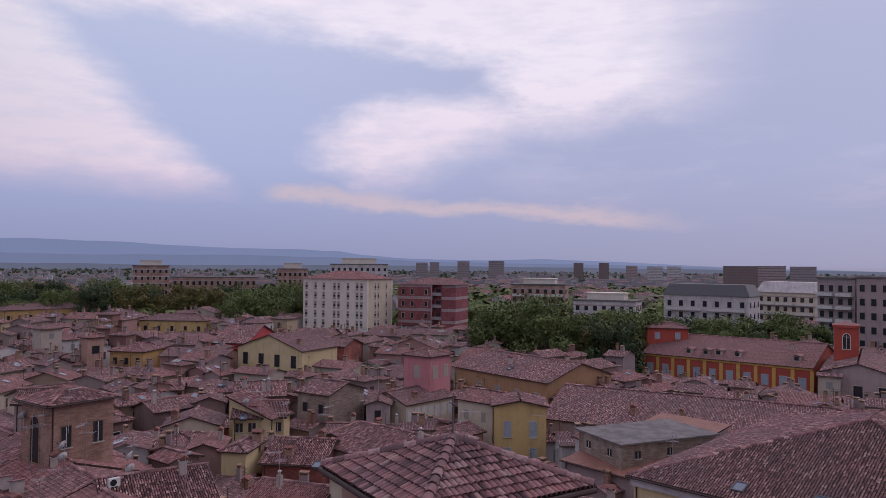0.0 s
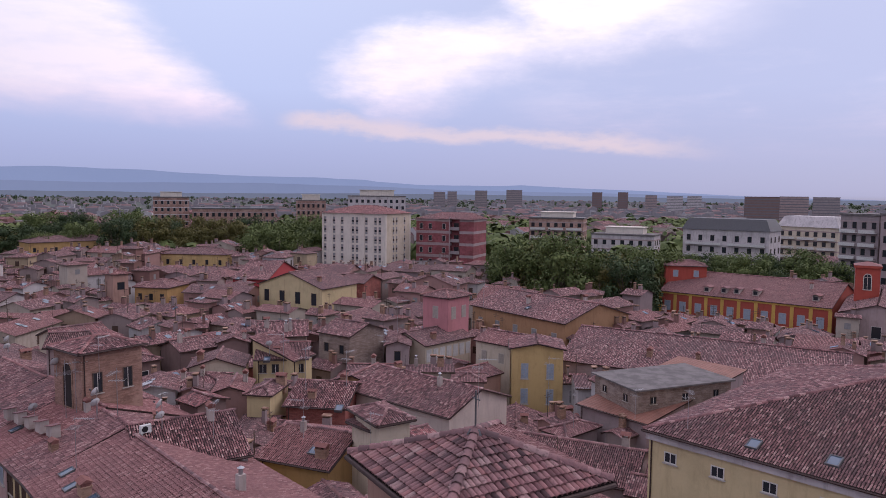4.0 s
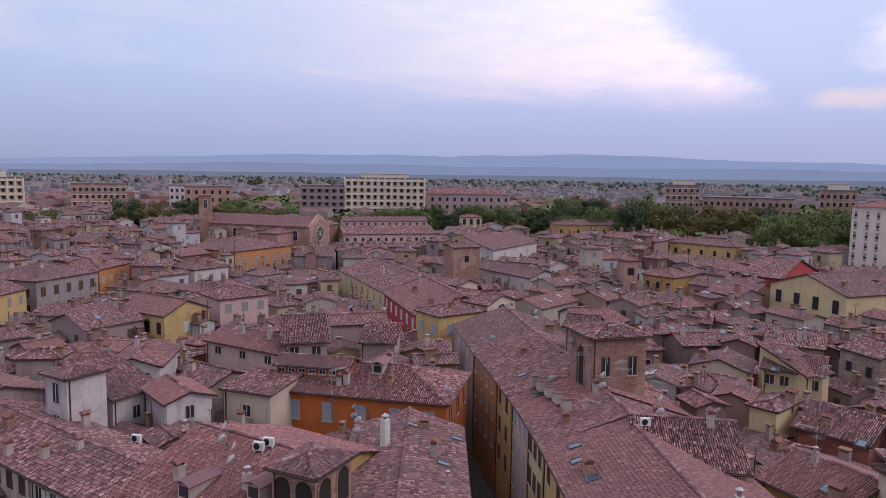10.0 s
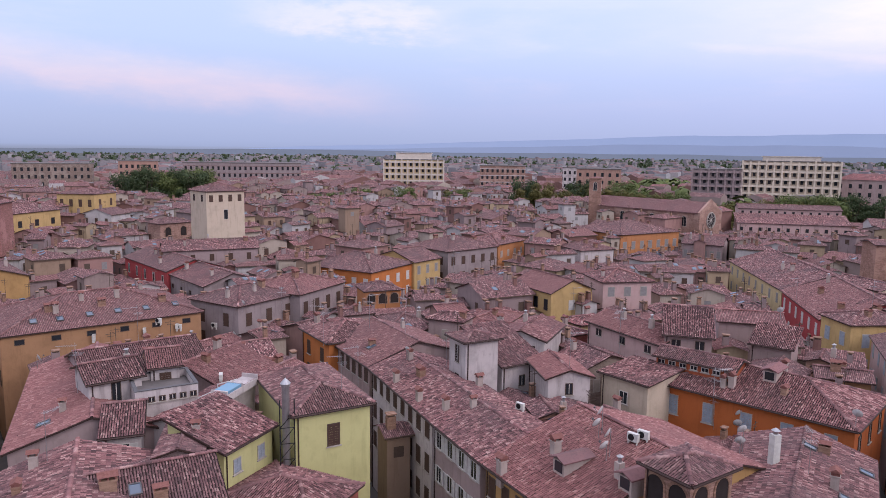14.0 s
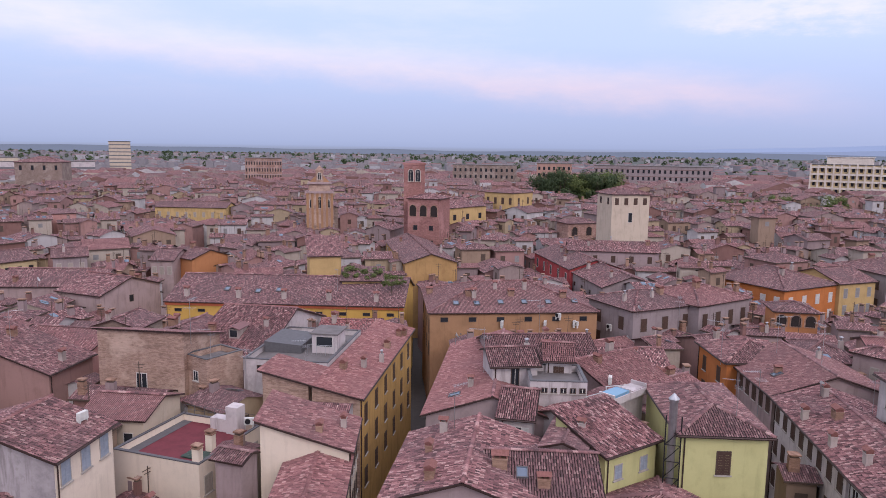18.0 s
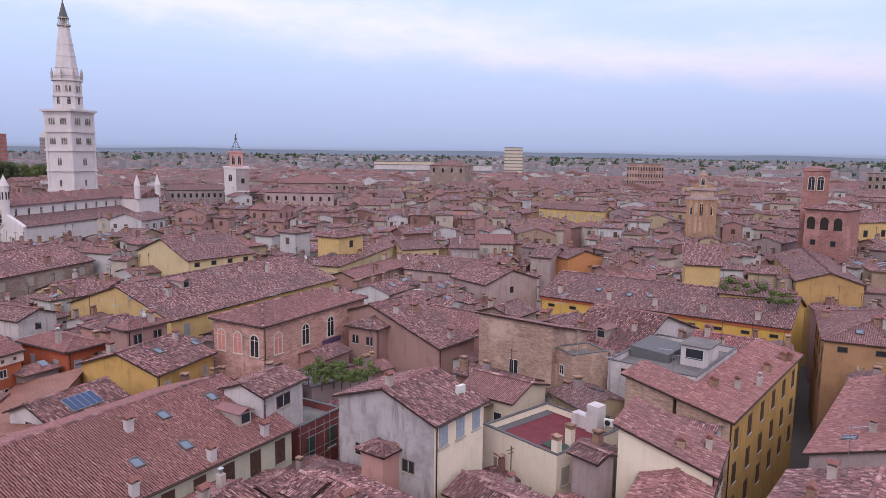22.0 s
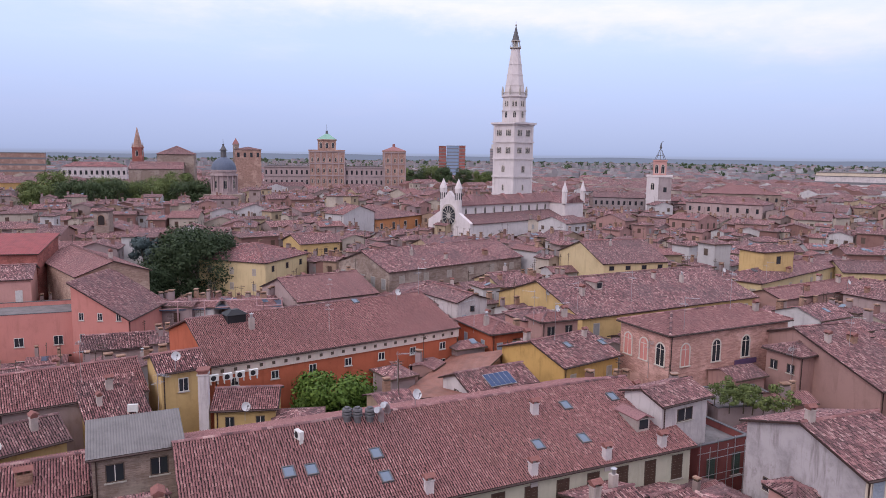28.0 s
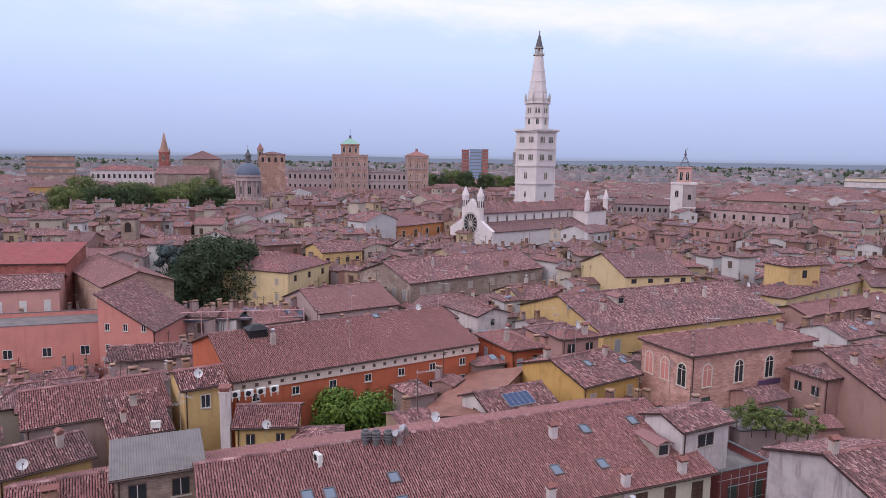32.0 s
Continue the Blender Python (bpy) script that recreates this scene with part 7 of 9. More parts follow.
spire_tower(-408.9, -94.6, 4.8, 37.5, 49, "brick bell tower with a pointed brick spire", "brickred")
spire_tower(-58.1, 171.5, 5.3, 33, 34.2, "square pink brick bell tower with arched openings", "pinktower", False, 20)
spire_tower(124.2, 231.6, 4.2, 27.6, 28.4, "slim old brick bell tower of the abbey church", "brickold", False, -30)
spire_tower(143.2, -78.8, 4.2, 22.2, 23.4, "small red bell tower beside the beige church", "red", False, -25)
spire_tower(-425, -45, 3, 40, 44, "small church lantern tower", "brickgrey", False)


def church_front(x, y, rz, w):
    """Tall brick and stone church front: pilastered storey, narrower upper storey and a bell gable with scrolls."""
    ob = frame_at(x, y, rz, "church", "ochre-brown brick church front with pilasters and a bell gable", "church")
    b = Build()
    b.box(0, 0, 0, w, 2.0, 25.0).box(w * .12, .1, 25.6, w * .88, 1.8, 27.4)
    child("wall", b.mesh("wall", WALLS["brickbuff"]), ob)
    for z, i in ((25.0, 0), (27.4, w * .1)):
        b = Build()
        b.box(i - .3, -.35, z, w - i + .3, 2.2, z + .3).box(i - .15, -.2, z + .3, w - i + .15, 2.1, z + .6)
        child("cornice", b.mesh("cornice", WALLS["beige"]), ob)
    for k in range(6):
        b = Build()
        q = w * (.06 + .176 * k)
        b.box(q - .28, -.18, 0, q + .28, 0, 24.4).box(q - .36, -.26, 24.4, q + .36, 0, 25)
        child("pilaster", b.mesh("pilaster", WALLS["ochrebrown"]), ob)
    b = Build()
    b.box(w * .36, .4, 28.0, w * .64, 1.6, 30.9).box(w * .33, .3, 30.9, w * .67, 1.7, 31.2)
    b.ring([(w * .36, .4, 31.2), (w * .64, .4, 31.2), (w * .64, 1.6, 31.2), (w * .36, 1.6, 31.2)], [(w * .49, .9, 32.3), (w * .51, .9, 32.3), (w * .51, 1.1, 32.3), (w * .49, 1.1, 32.3)])
    child("bell_gable", b.mesh("bell_gable", WALLS["brickbuff"]), ob)
    for e, m in ((.14, .36), (.86, .64)):
        b = Build()
        b.ring([(w * e, .6, 28.0), (w * m, .6, 28.0), (w * m, .6, 29.6)], [(w * e, 1.4, 28.0), (w * m, 1.4, 28.0), (w * m, 1.4, 29.6)])
        child("scroll", b.mesh("scroll", WALLS["ochrebrown"]), ob)
    for q, z, a, c in ((.5, 21.0, 1.2, 3.0), (.2, 21.2, .9, 2.2), (.8, 21.2, .9, 2.2), (.5, 28.6, .8, 1.8)):
        child("window", opening(a, c), ob, pose(w * q, .4 if z > 28 else 0, z))
    FOOT.append((x, y, math.cos(radians(rz)), math.sin(radians(rz)), w, 3))


church_front(-86.9, 167.4, 25.8, 7.2)
house("plain brick nave behind the church front", -87.6, 169.6, 25.8, 8.4, 16, 21.0, "x", 0.35, "brickgrey", "", 0, 0)
house("huge brick church hall with a hipped roof", -391.5, -81.7, 96, 19, 22, 34.5, "h", 0.45, "brickgrey", "", 0, 0)
house("brick palace pavilion block with a flat hipped roof", -417.6, -45.1, 95, 15, 16, 37.5, "h", 0.2, "brickpink", "f:4:-3:1.4x2.6:dark", 0, 0)
house("wide church hall with a tiled roof", -376, -92, 96, 26, 20, 27, "g", 0.35, "brickgrey", "", 0, 0)
house("large brick hall roof among the far roofs", -330, 300, 30, 24, 20, 27, "h", 0.3, "brickgrey", "f:4:-3:1.4x2.6:dark", 0, 0)


def abbey():
    ax, ay = 140.8, 193.2
    bx, by = 122.8, 233.4
    rz = math.degrees(math.atan2(ay - by, ax - bx))
    ob = frame_at(bx, by, rz, "abbey_church", "brick abbey church with a wheel window and arched windows", "church")
    L = math.hypot(ax - bx, ay - by)
    b = Build()
    b.ring([(0, 0, 0), (L, 0, 0), (L, 13, 0), (0, 13, 0)], [(0, 0, 18), (L, 0, 18), (L, 13, 18), (0, 13, 18)])
    child("wall", b.mesh("wall", WALLS["brickpink"]), ob)
    b = Build()
    b.ring([(L, -.3, 0), (L, 13.3, 0), (L, 13.3, 18.4), (L, 6.5, 22.4), (L, -.3, 18.4)], [(L + .8, -.3, 0), (L + .8, 13.3, 0), (L + .8, 13.3, 18.4), (L + .8, 6.5, 22.4), (L + .8, -.3, 18.4)])
    child("front", b.mesh("front", WALLS["brickpink"]), ob)
    r = Build()
    for (y0, y1) in ((-.5, 6.5), (13.5, 6.5)):
        r.ring([(-.5, y0, 18), (L, y0, 18), (L, y1, 21.2), (-.5, y1, 21.2)], [(-.5, y0, 18.25), (L, y0, 18.25), (L, y1, 21.45), (-.5, y1, 21.45)])
    me = r.mesh("roof", ROOFS["roof"])
    plan_uv(me)
    child("roof", me, ob)
    for k in range(7):
        child("window", opening(1.8, 3.2), ob, pose(3 + k * (L - 5) / 6.5, 0, 13.6))
    q = Build()
    R = 2.5
    q.tube((L + .8, 6.5, 15.6), (L + .9, 6.5, 15.6), R, R, 24, 1)
    for k in range(24):
        a, c = 2 * math.pi * k / 24, 2 * math.pi * (k + 1) / 24
        q.tube((L + .95, 6.5 + R * math.cos(a), 15.6 + R * math.sin(a)), (L + .95, 6.5 + R * math.cos(c), 15.6 + R * math.sin(c)), .22, n=5)
        if k % 2 == 0:
            q.tube((L + .92, 6.5, 15.6), (L + .92, 6.5 + R * math.cos(a), 15.6 + R * math.sin(a)), .09, n=4)
    child("wheel_window", q.mesh("wheel_window", [M_STONE, M_GLASS]), ob)
    FOOT.append((bx, by, math.cos(radians(rz)), math.sin(radians(rz)), L + 2, 14))

    VIEW.append((51, 63, 236, 236, 12.5))


abbey()
house("long low cloister building with a row of windows", 158.7, 197.2, -30.4, 35, 9, 14.5, "s", 0.3, "pinkpale", "f:12:-2.0:1.0x1.2:dark", 0, 0)
house("upper cloister range with small arches", 165, 205, -30.4, 33, 9, 18.6, "g", 0.3, "pinkpale", "f:12:-1.2:0.8x0.9:dark", 0, 0)


def once_box(name, q, mat):
    if ("box", name) not in SHARED:
        b = Build()
        b.box(*q)
        SHARED[("box", name)] = b.mesh(name, mat)
    return SHARED[("box", name)]


def cornice_band(h, drop, depth, mat):
    b = Build()
    b.box(h.o - .18, h.o - .18, h.ez - drop, h.w - h.o + .18, h.o - .002, h.ez - .08)
    child("cornice", b.mesh("cornice", mat), h.ob, label="white plaster cornice")


cornice_band(h_orlong, 1.15, 0.2, WALLS["creampink"])
for k in range(22):
    child("attic_vent", once_box("attic_vent", (-.17, -.03, -.17, .17, .0, .17), M_DARKF), h_orlong.ob, pose(1.2 + k * (h_orlong.w - 2.4) / 21, h_orlong.o - .18, h_orlong.ez - .66))
coat = Build()
coat.box(h_ggable.o, h_ggable.o - .006, 0, h_ggable.w - h_ggable.o, h_ggable.o + .02, h_ggable.ez - .1)
child("render_coat", coat.mesh("render_coat", WALLS["creamlight"]), h_ggable.ob, label="fresh cream plaster front")
go, gd, gz = h_yelst.o, h_yelst.d, h_yelst.ez
gp = [(go, 0), (gd, 0), (gd, gz + .22 * gd - .1), (go, gz + .02)]
gable = Build()
gable.ring([(go - .008, y, z) for y, z in gp], [(go + .02, y, z) for y, z in gp])
child("gable_coat", gable.mesh("gable_coat", WALLS["brickbuff"]), h_yelst.ob, label="bare brown brick gable end")


# terrace of the cream house: membrane, stacks, rails and a crumpled sheet
def roof_terrace(h):
    w, d, z = h.w, h.d, h.ez - .6
    b = Build()
    b.box(.24, .24, z + .004, w * .14, d - .24, z + .03)
    child("roofing_felt", b.mesh("roofing_felt", M_LEAD), h.ob, label="dark grey roofing felt")
    for x, y, hh in ((w - .5, .5, 1.7), (w - 1.6, d * .42, 1.5)):
        b = Build()
        b.box(x - .32, y - .28, z + .03, x + .32, y + .28, z + hh)
        st = child("chimney", b.mesh("chimney", WALLS["creamlight"]), h.ob)
        b = Build()
        b.box(x - .38, y - .34, z + hh, x + .38, y + .34, z + hh + .08).box(x - .3, y - .26, z + hh + .08, x - .2, y + .26, z + hh + .26).box(x + .2, y - .26, z + hh + .08, x + .3, y + .26, z + hh + .26).box(x - .38, y - .34, z + hh + .26, x + .38, y + .34, z + hh + .34)
        child("chimney_cap", b.mesh("chimney_cap", M_CHIMB), st)
    for k in range(8):
        x = .3 + (w - .6) * k / 7
        b = Build()
        b.tube((x, d - .15, h.ez + .08), (x, d - .15, h.ez + .95), .025, n=5)
        child("rail_post", b.mesh("rail_post", M_LEAD), h.ob)
    for q in (.5, .93):
        b = Build()
        b.tube((.3, d - .15, h.ez + q), (w - .3, d - .15, h.ez + q), .022, n=5)
        child("rail", b.mesh("rail", M_LEAD), h.ob)
    ob = tagged(new("tarpaulin"), "crumpled dark green sheet on the maroon roof terrace", "tarpaulin")
    ob.matrix_basis = h.ob.matrix_basis @ pose(w * .62, d * .2, z + .01)
    v, f = [], []
    for i in range(9):
        for j in range(7):
            v.append((i * .32, j * .26, .05 + .22 * abs(noise.noise(Vector((i * .7, j * .8, 3))))))
    for i in range(8):
        for j in range(6):
            f.append((i * 7 + j, i * 7 + 7 + j, i * 7 + 8 + j, i * 7 + 1 + j))
    n0 = len(v)
    v += [(8 * .32 * a, 6 * .26 * c, 0) for a, c in ((0, 0), (1, 0), (1, 1), (0, 1))]
    f.append((n0, n0 + 3, n0 + 2, n0 + 1))
    child("sheet", mesh_from("sheet", v, f, SHUT["green"]), ob)


roof_terrace(h_maroon)


def tall_stack(h, x, y, top):
    """Free-standing plastered chimney stack against a house."""
    m = h.ob.matrix_basis.inverted() @ Matrix.Translation((x, y, 0))
    b, c = Build(), Build()
    b.box(-.5, -.42, 0, .5, .42, top).box(-.58, -.5, top, .58, .5, top + .12)
    c.box(-.5, -.42, top + .12, -.36, .42, top + .4).box(.36, -.42, top + .12, .5, .42, top + .4).box(-.62, -.54, top + .4, .62, .54, top + .52)
    st = child("chimney", b.mesh("chimney", WALLS["white"]), h.ob, m, "tall white plaster chimney stack")
    child("chimney_cap", c.mesh("chimney_cap", M_CAP), st)


tall_stack(h_yelL, -63.2, -9.7, 16.4)


def roof_rooms(h):
    """Felt-covered low roof, white stair room with a wide window and a rail on the white terrace."""
    z = h.ez - .6
    b = Build()
    b.ring([(4.6, 4.4, z), (10.4, 4.4, z), (10.4, 8.6, z), (4.6, 8.6, z)], [(4.6, 4.4, z + .9), (10.2, 4.4, z + .9), (10.2, 8.6, z + 1.2), (4.6, 8.6, z + 1.2)])
    child("felt_roof", b.mesh("felt_roof", M_LEAD), h.ob, label="dark grey felt roof")
    b = Build()
    b.box(5.2, .6, z, 8.6, 3.4, z + 2.1)
    room = child("stair_room", b.mesh("stair_room", WALLS["white"]), h.ob)
    b = Build()
    b.box(5.0, .4, z + 2.1, 8.8, 3.6, z + 2.24)
    child("roof_slab", b.mesh("roof_slab", M_SLAB), room)
    child("window", window_mesh("plain", 1.9, 1.2, True), room, pose(5.2, 2.0, z + .7, 0, 0, -90))
    for k in range(7):
        b = Build()
        b.tube((4.3, .6 + k * .5, z), (4.3, .6 + k * .5, h.ez + .55), .022, n=5)
        child("rail_post", b.mesh("rail_post", M_METAL), h.ob)
    b = Build()
    b.tube((4.3, .6, h.ez + .55), (4.3, 3.6, h.ez + .55), .025, n=5)
    child("rail", b.mesh("rail", M_METAL), h.ob)


roof_rooms(h_terr2)


def glazed_hood(h):
    """White framed hood with blue glass along the upper edge of the attic wall, and thin white pipes."""
    z = h.ez + h.d * .3
    b, c = Build(), Build()
    b.box(3.6, -.25, z - .5, 8.6, 1.3, z + .1)
    for x in (3.6, 6.0, 8.45):
        b.box(x, -.25, z + .1, x + .15, 1.3, z + .42)
    c.box(3.75, -.15, z + .1, 6.0, 1.2, z + .34)
    hood = child("glazed_hood", b.mesh("glazed_hood", WALLS["white"]), h.ob, label="white plaster skylight hood")
    child("pane", c.mesh("pane", M_BLUE), hood, label="blue glass")
    for x0, y0, x1, y1 in ((1.0, .9, 3.4, 1.5), (2.6, 1.8, 5.8, 2.4), (6.6, 2.6, 9.0, 1.6)):
        b = Build()
        za, zb = h.height(x0, y0) + .14, h.height(x1, y1) + .14
        b.tube((x0, y0, za - .3), (x0, y0, za + .5), .05, n=6).tube((x0, y0, za + .45), (x1, y1, zb + .1), .045, n=6)
        child("pipe", b.mesh("pipe", M_DISH), h.ob, label="white plastic pipe")


M_BLUE, blt, blb = material("blue_tinted_glass", 0.1)
blb.inputs["Base Color"].default_value = (0.16, 0.30, 0.42, 1)
glazed_hood(h_terrAC)


def stair_head(h):
    """White plaster box and air conditioner behind the maroon terrace."""
    z = h.ez - .6
    b = Build()
    b.box(h.w - 2.6, h.d - 1.5, z, h.w - 1.4, h.d - .3, z + 2.5).box(h.w - 4.4, h.d - 1.3, z, h.w - 2.6, h.d - .3, z + 1.2)
    child("stair_head", b.mesh("stair_head", WALLS["white"]), h.ob, label="white plaster stair head")
    p = h.world(h.w - .6, h.d - .9, h.ez + .1)
    ac_unit(p.x, p.y, p.z, 20)


sign = Build()
sign.box(10.2, h_pinkarch.o - .14, h_pinkarch.ez - 4.5, 13.6, h_pinkarch.o - .004, h_pinkarch.ez - 3.9)
child("sign_board", sign.mesh("sign_board", plain("violet_sign", (0.12, 0.07, 0.14), 0.5)), h_pinkarch.ob, label="dark violet sign board")
cornice_band(h_villa, 0.7, 0.3, WALLS["white"])
cornice_band(h_longyel, 0.55, 0.3, WALLS["orangered"])
cornice_band(h_barracks, 0.5, 0.3, WALLS["yellowred"])
slab = Build()
slab.box(-.35, -.35, h_flatgrey.ez + .09, h_flatgrey.w + .35, h_flatgrey.d + .35, h_flatgrey.ez + .26)
child("roof_slab", slab.mesh("roof_slab", M_SLAB), h_flatgrey.ob, label="grey weathered concrete slab")


def corner_strips(h, n, mat, z0):
    """Flat ochre pilasters between the windows of the red palazzo."""
    for k in range(n + 1):
        x = h.o + (h.w - 2 * h.o) * k / n
        b = Build()
        b.box(x - .35, h.o - .09, z0, x + .35, h.o - .003, h.ez - .6)
        child("pilaster", b.mesh("pilaster", mat), h.ob)
    b = Build()
    b.box(h.o, h.o - .11, h.ez - 5.4, h.w - h.o, h.o - .004, h.ez - 4.9)
    child("string_course", b.mesh("string_course", mat), h.ob)


corner_strips(h_barracks, 10, WALLS["yellowred"], 3.0)


# ---- hipped turret close to the camera, covered tile by tile ----
def near_turret():
    side = 5.9
    ob = tagged(new("roof_turret"), "square turret with a hipped roof of weathered clay tiles", "turret")
    ob.matrix_basis = pose(20.3, -3.9, 0, 0, 0, 35) @ pose(-side / 2, -side / 2, 0)
    ez, slope = 27.35, 0.38
    s, lines, hz = slopes_of("h", side, side, ez, slope)
    child("wall", wall_mesh("h", side, side, ez, slope, 0.45, 0, WALLS["ochrepink"]), ob)
    verts, faces = [], []
    for p in s:
        n0 = len(verts)
        verts += list(p) + [(x, y, z - .12) for x, y, z in p]
        k = len(p)
        faces += [tuple(range(n0, n0 + k)), tuple(n0 + 2 * k - 1 - i for i in range(k))] + [(n0 + i, n0 + k + i, n0 + k + (i + 1) % k, n0 + (i + 1) % k) for i in range(k)]
    deck = child("roof", mesh_from("roof", verts, faces, M_UNDER), ob)
    rnd = np.random.RandomState(11)
    shape = None
    laid = []
    for n_s, p in enumerate(s):
        v, q = tile_slope(p, rnd)
        count = len(v) // (2 * ARC)
        P = [Vector(t) for t in p]
        u = (P[1] - P[0]).normalized()
        nrm = (P[1] - P[0]).cross(P[-1] - P[0]).normalized()
        vv = nrm.cross(u)
        base_m = Matrix((u, vv, nrm)).transposed().to_4x4()
        v = v.reshape(count, 2 * ARC, 3)
        if shape is None:
            b = []
            quads = []
            for e, (off, rad, low) in enumerate(((0.0, 0.118, 0.045), (0.0, 0.100, 0.035), (TL * 1.12, 0.092, 0.012))):
                for k in range(9):
                    t = math.pi * k / 8
                    b.append((-math.cos(t) * rad, off, math.sin(t) * rad * 0.85 + low))
            for e in range(2):
                quads += [(e * 9 + k, e * 9 + k + 1, (e + 1) * 9 + k + 1, (e + 1) * 9 + k) for k in range(8)]
            shape = mesh_from("tile", b, quads, TILE1)
        for k in range(count):
            mid = Vector(v[k, :ARC].mean(0)) - nrm * 0.10
            laid.append(Matrix.Translation(mid) @ base_m @ pose(0, 0, 0, 0, 0, rnd.normal(0, 1.6)) @ pose(0, 0, abs(rnd.normal(0, .006))))
    laid.sort(key=lambda m: (ob.matrix_basis @ m.translation).x)
    for m in laid[:300]:
        child("tile", shape, deck, m)
    rest_v, rest_f = [], []
    for m in laid[300:]:
        rest_f += [tuple(i + len(rest_v) for i in q) for q in quads]
        rest_v += [m @ Vector(p) for p in b]
    child("far_tiles", mesh_from("far_tiles", rest_v, rest_f, TILE), ob, kind="stuff")
    a, c = ridge_vq([l for l in lines if (Vector(l[0]) - Vector(l[1])).length > .5], rnd)
    child("ridge_tiles", quad_mesh("ridge_tiles", a, c, TILE), ob, kind="stuff")
    g = Build()
    for p in s:
        a, c = Vector(p[0]), Vector(p[1])
        t = (c - a).normalized()
        nn = Vector((t.y, -t.x, 0)) * 0.1
        g.tube(a + nn - Vector((0, 0, .1)), c + nn - Vector((0, 0, .1)), 0.085, n=8)
    child("gutter", g.mesh("gutter", M_GUTTER_SHADE), ob)
    f = Build()
    c = side / 2
    f.ngon(ez + slope * c - .05, ez + slope * c + .12, c, c, .32, .2, 10)
    f.tube((c, c, ez + slope * c), (c, c, ez + slope * c + 1.3), .03, n=6).tube((c - .22, c, ez + slope * c + 1.05), (c + .22, c, ez + slope * c + 1.05), .02, n=5)
    child("finial_cross", f.mesh("finial_cross", M_LEAD), ob)
    FOOT.append((20.3 - 4, -3.9 - 4, 1, 0, 8, 8))


near_turret()


# ---- roof fittings ----
def slope_frame(h, x, y):
    """Pose on the roof at (x, y) with z along the slope's normal and y up the slope."""
    e = 0.05
    gx, gy = (h.height(x + e, y) - h.height(x - e, y)) / (2 * e), (h.height(x, y + e) - h.height(x, y - e)) / (2 * e)
    n = Vector((-gx, -gy, 1)).normalized()
    up = Vector((gx, gy, gx * gx + gy * gy))
    up = up.normalized() if up.length > 1e-3 else Vector((0, 1, 0))
    m = Matrix((up.cross(n), up, n)).transposed().to_4x4()
    return Matrix.Translation((x, y, h.height(x, y))) @ m


def skylight(h, x, y):
    if "skylight" not in SHARED:
        a, b = Build(), Build()
        o, i = [(-.41, -.54), (.41, -.54), (.41, .54), (-.41, .54)], [(-.33, -.45), (.33, -.45), (.33, .45), (-.33, .45)]
        for k in range(4):
            j = (k + 1) % 4
            a.ring([(*o[k], -.1), (*o[j], -.1), (*i[j], -.1), (*i[k], -.1)], [(*o[k], .2), (*o[j], .2), (*i[j], .2), (*i[k], .2)])
        b.box(-.34, -.46, .05, .34, .46, .16)
        SHARED["skylight"] = (a.mesh("skylight", M_LEAD), b.mesh("pane", M_SKYL))
    ob = child("skylight", SHARED["skylight"][0], h.ob, slope_frame(h, x, y))
    child("pane", SHARED["skylight"][1], ob)


def solar_panel(h, x, y):
    if "solar" not in SHARED:
        a, b = Build(), Build()
        a.box(-1.5, -.95, .12, 1.5, .95, .2)
        for k in range(5):
            b.box(-1.45 + k * .59, -.9, .2, -.92 + k * .59, .9, .22)
        SHARED["solar"] = (a.mesh("solar_panel", M_METAL), b.mesh("pane", M_SOLAR))
    ob = child("solar_panel", SHARED["solar"][0], h.ob, slope_frame(h, x, y))
    child("pane", SHARED["solar"][1], ob)


def dormer(h, x, y):
    if "dormer" not in SHARED:
        a, b, c = Build(), Build(), Build()
        a.ring([(-.6, -.5, -.4), (.6, -.5, -.4), (.6, 1.9, -.4), (-.6, 1.9, -.4)], [(-.6, -.5, .95), (.6, -.5, .95), (.6, 1.9, .95), (-.6, 1.9, .95)])
        for s in (-1, 1):
            b.ring([(0, -.75, 1.25), (s * .85, -.75, .92), (s * .85, 2.2, .92), (0, 2.2, 1.25)], [(0, -.75, 1.35), (s * .85, -.75, 1.02), (s * .85, 2.2, 1.02), (0, 2.2, 1.35)])
        c.box(-.42, -.54, .1, .42, -.5, .85)
        SHARED["dormer"] = (a.mesh("dormer", M_CHIM), b.mesh("dormer_roof", TILE), c.mesh("pane", M_GLASS))
    g = slope_frame(h, x, y)
    up = g.col[1].to_3d()
    turn = math.degrees(math.atan2(up.y, up.x)) - 90
    ob = child("dormer", SHARED["dormer"][0], h.ob, Matrix.Translation(g.translation) @ pose(0, 0, 0, 0, 0, turn))
    child("dormer_roof", SHARED["dormer"][1], ob)
    child("pane", SHARED["dormer"][2], ob)


def vent_cap(h, x, y):
    b = Build()
    b.box(-1, -.8, -.5, 1, .8, .7).ring([(-1.2, -1, .7), (1.2, -1, .7), (1.2, 1, .7), (-1.2, 1, .7)], [(-.4, -.3, 1.2), (.4, -.3, 1.2), (.4, .3, 1.2), (-.4, .3, 1.2)])
    child("vent_cap", b.mesh("vent_cap", M_BLACK), h.ob, pose(x, y, h.height(x, y)))


def once(name, key, builder):
    if key not in SHARED:
        SHARED[key] = builder()
    return SHARED[key]


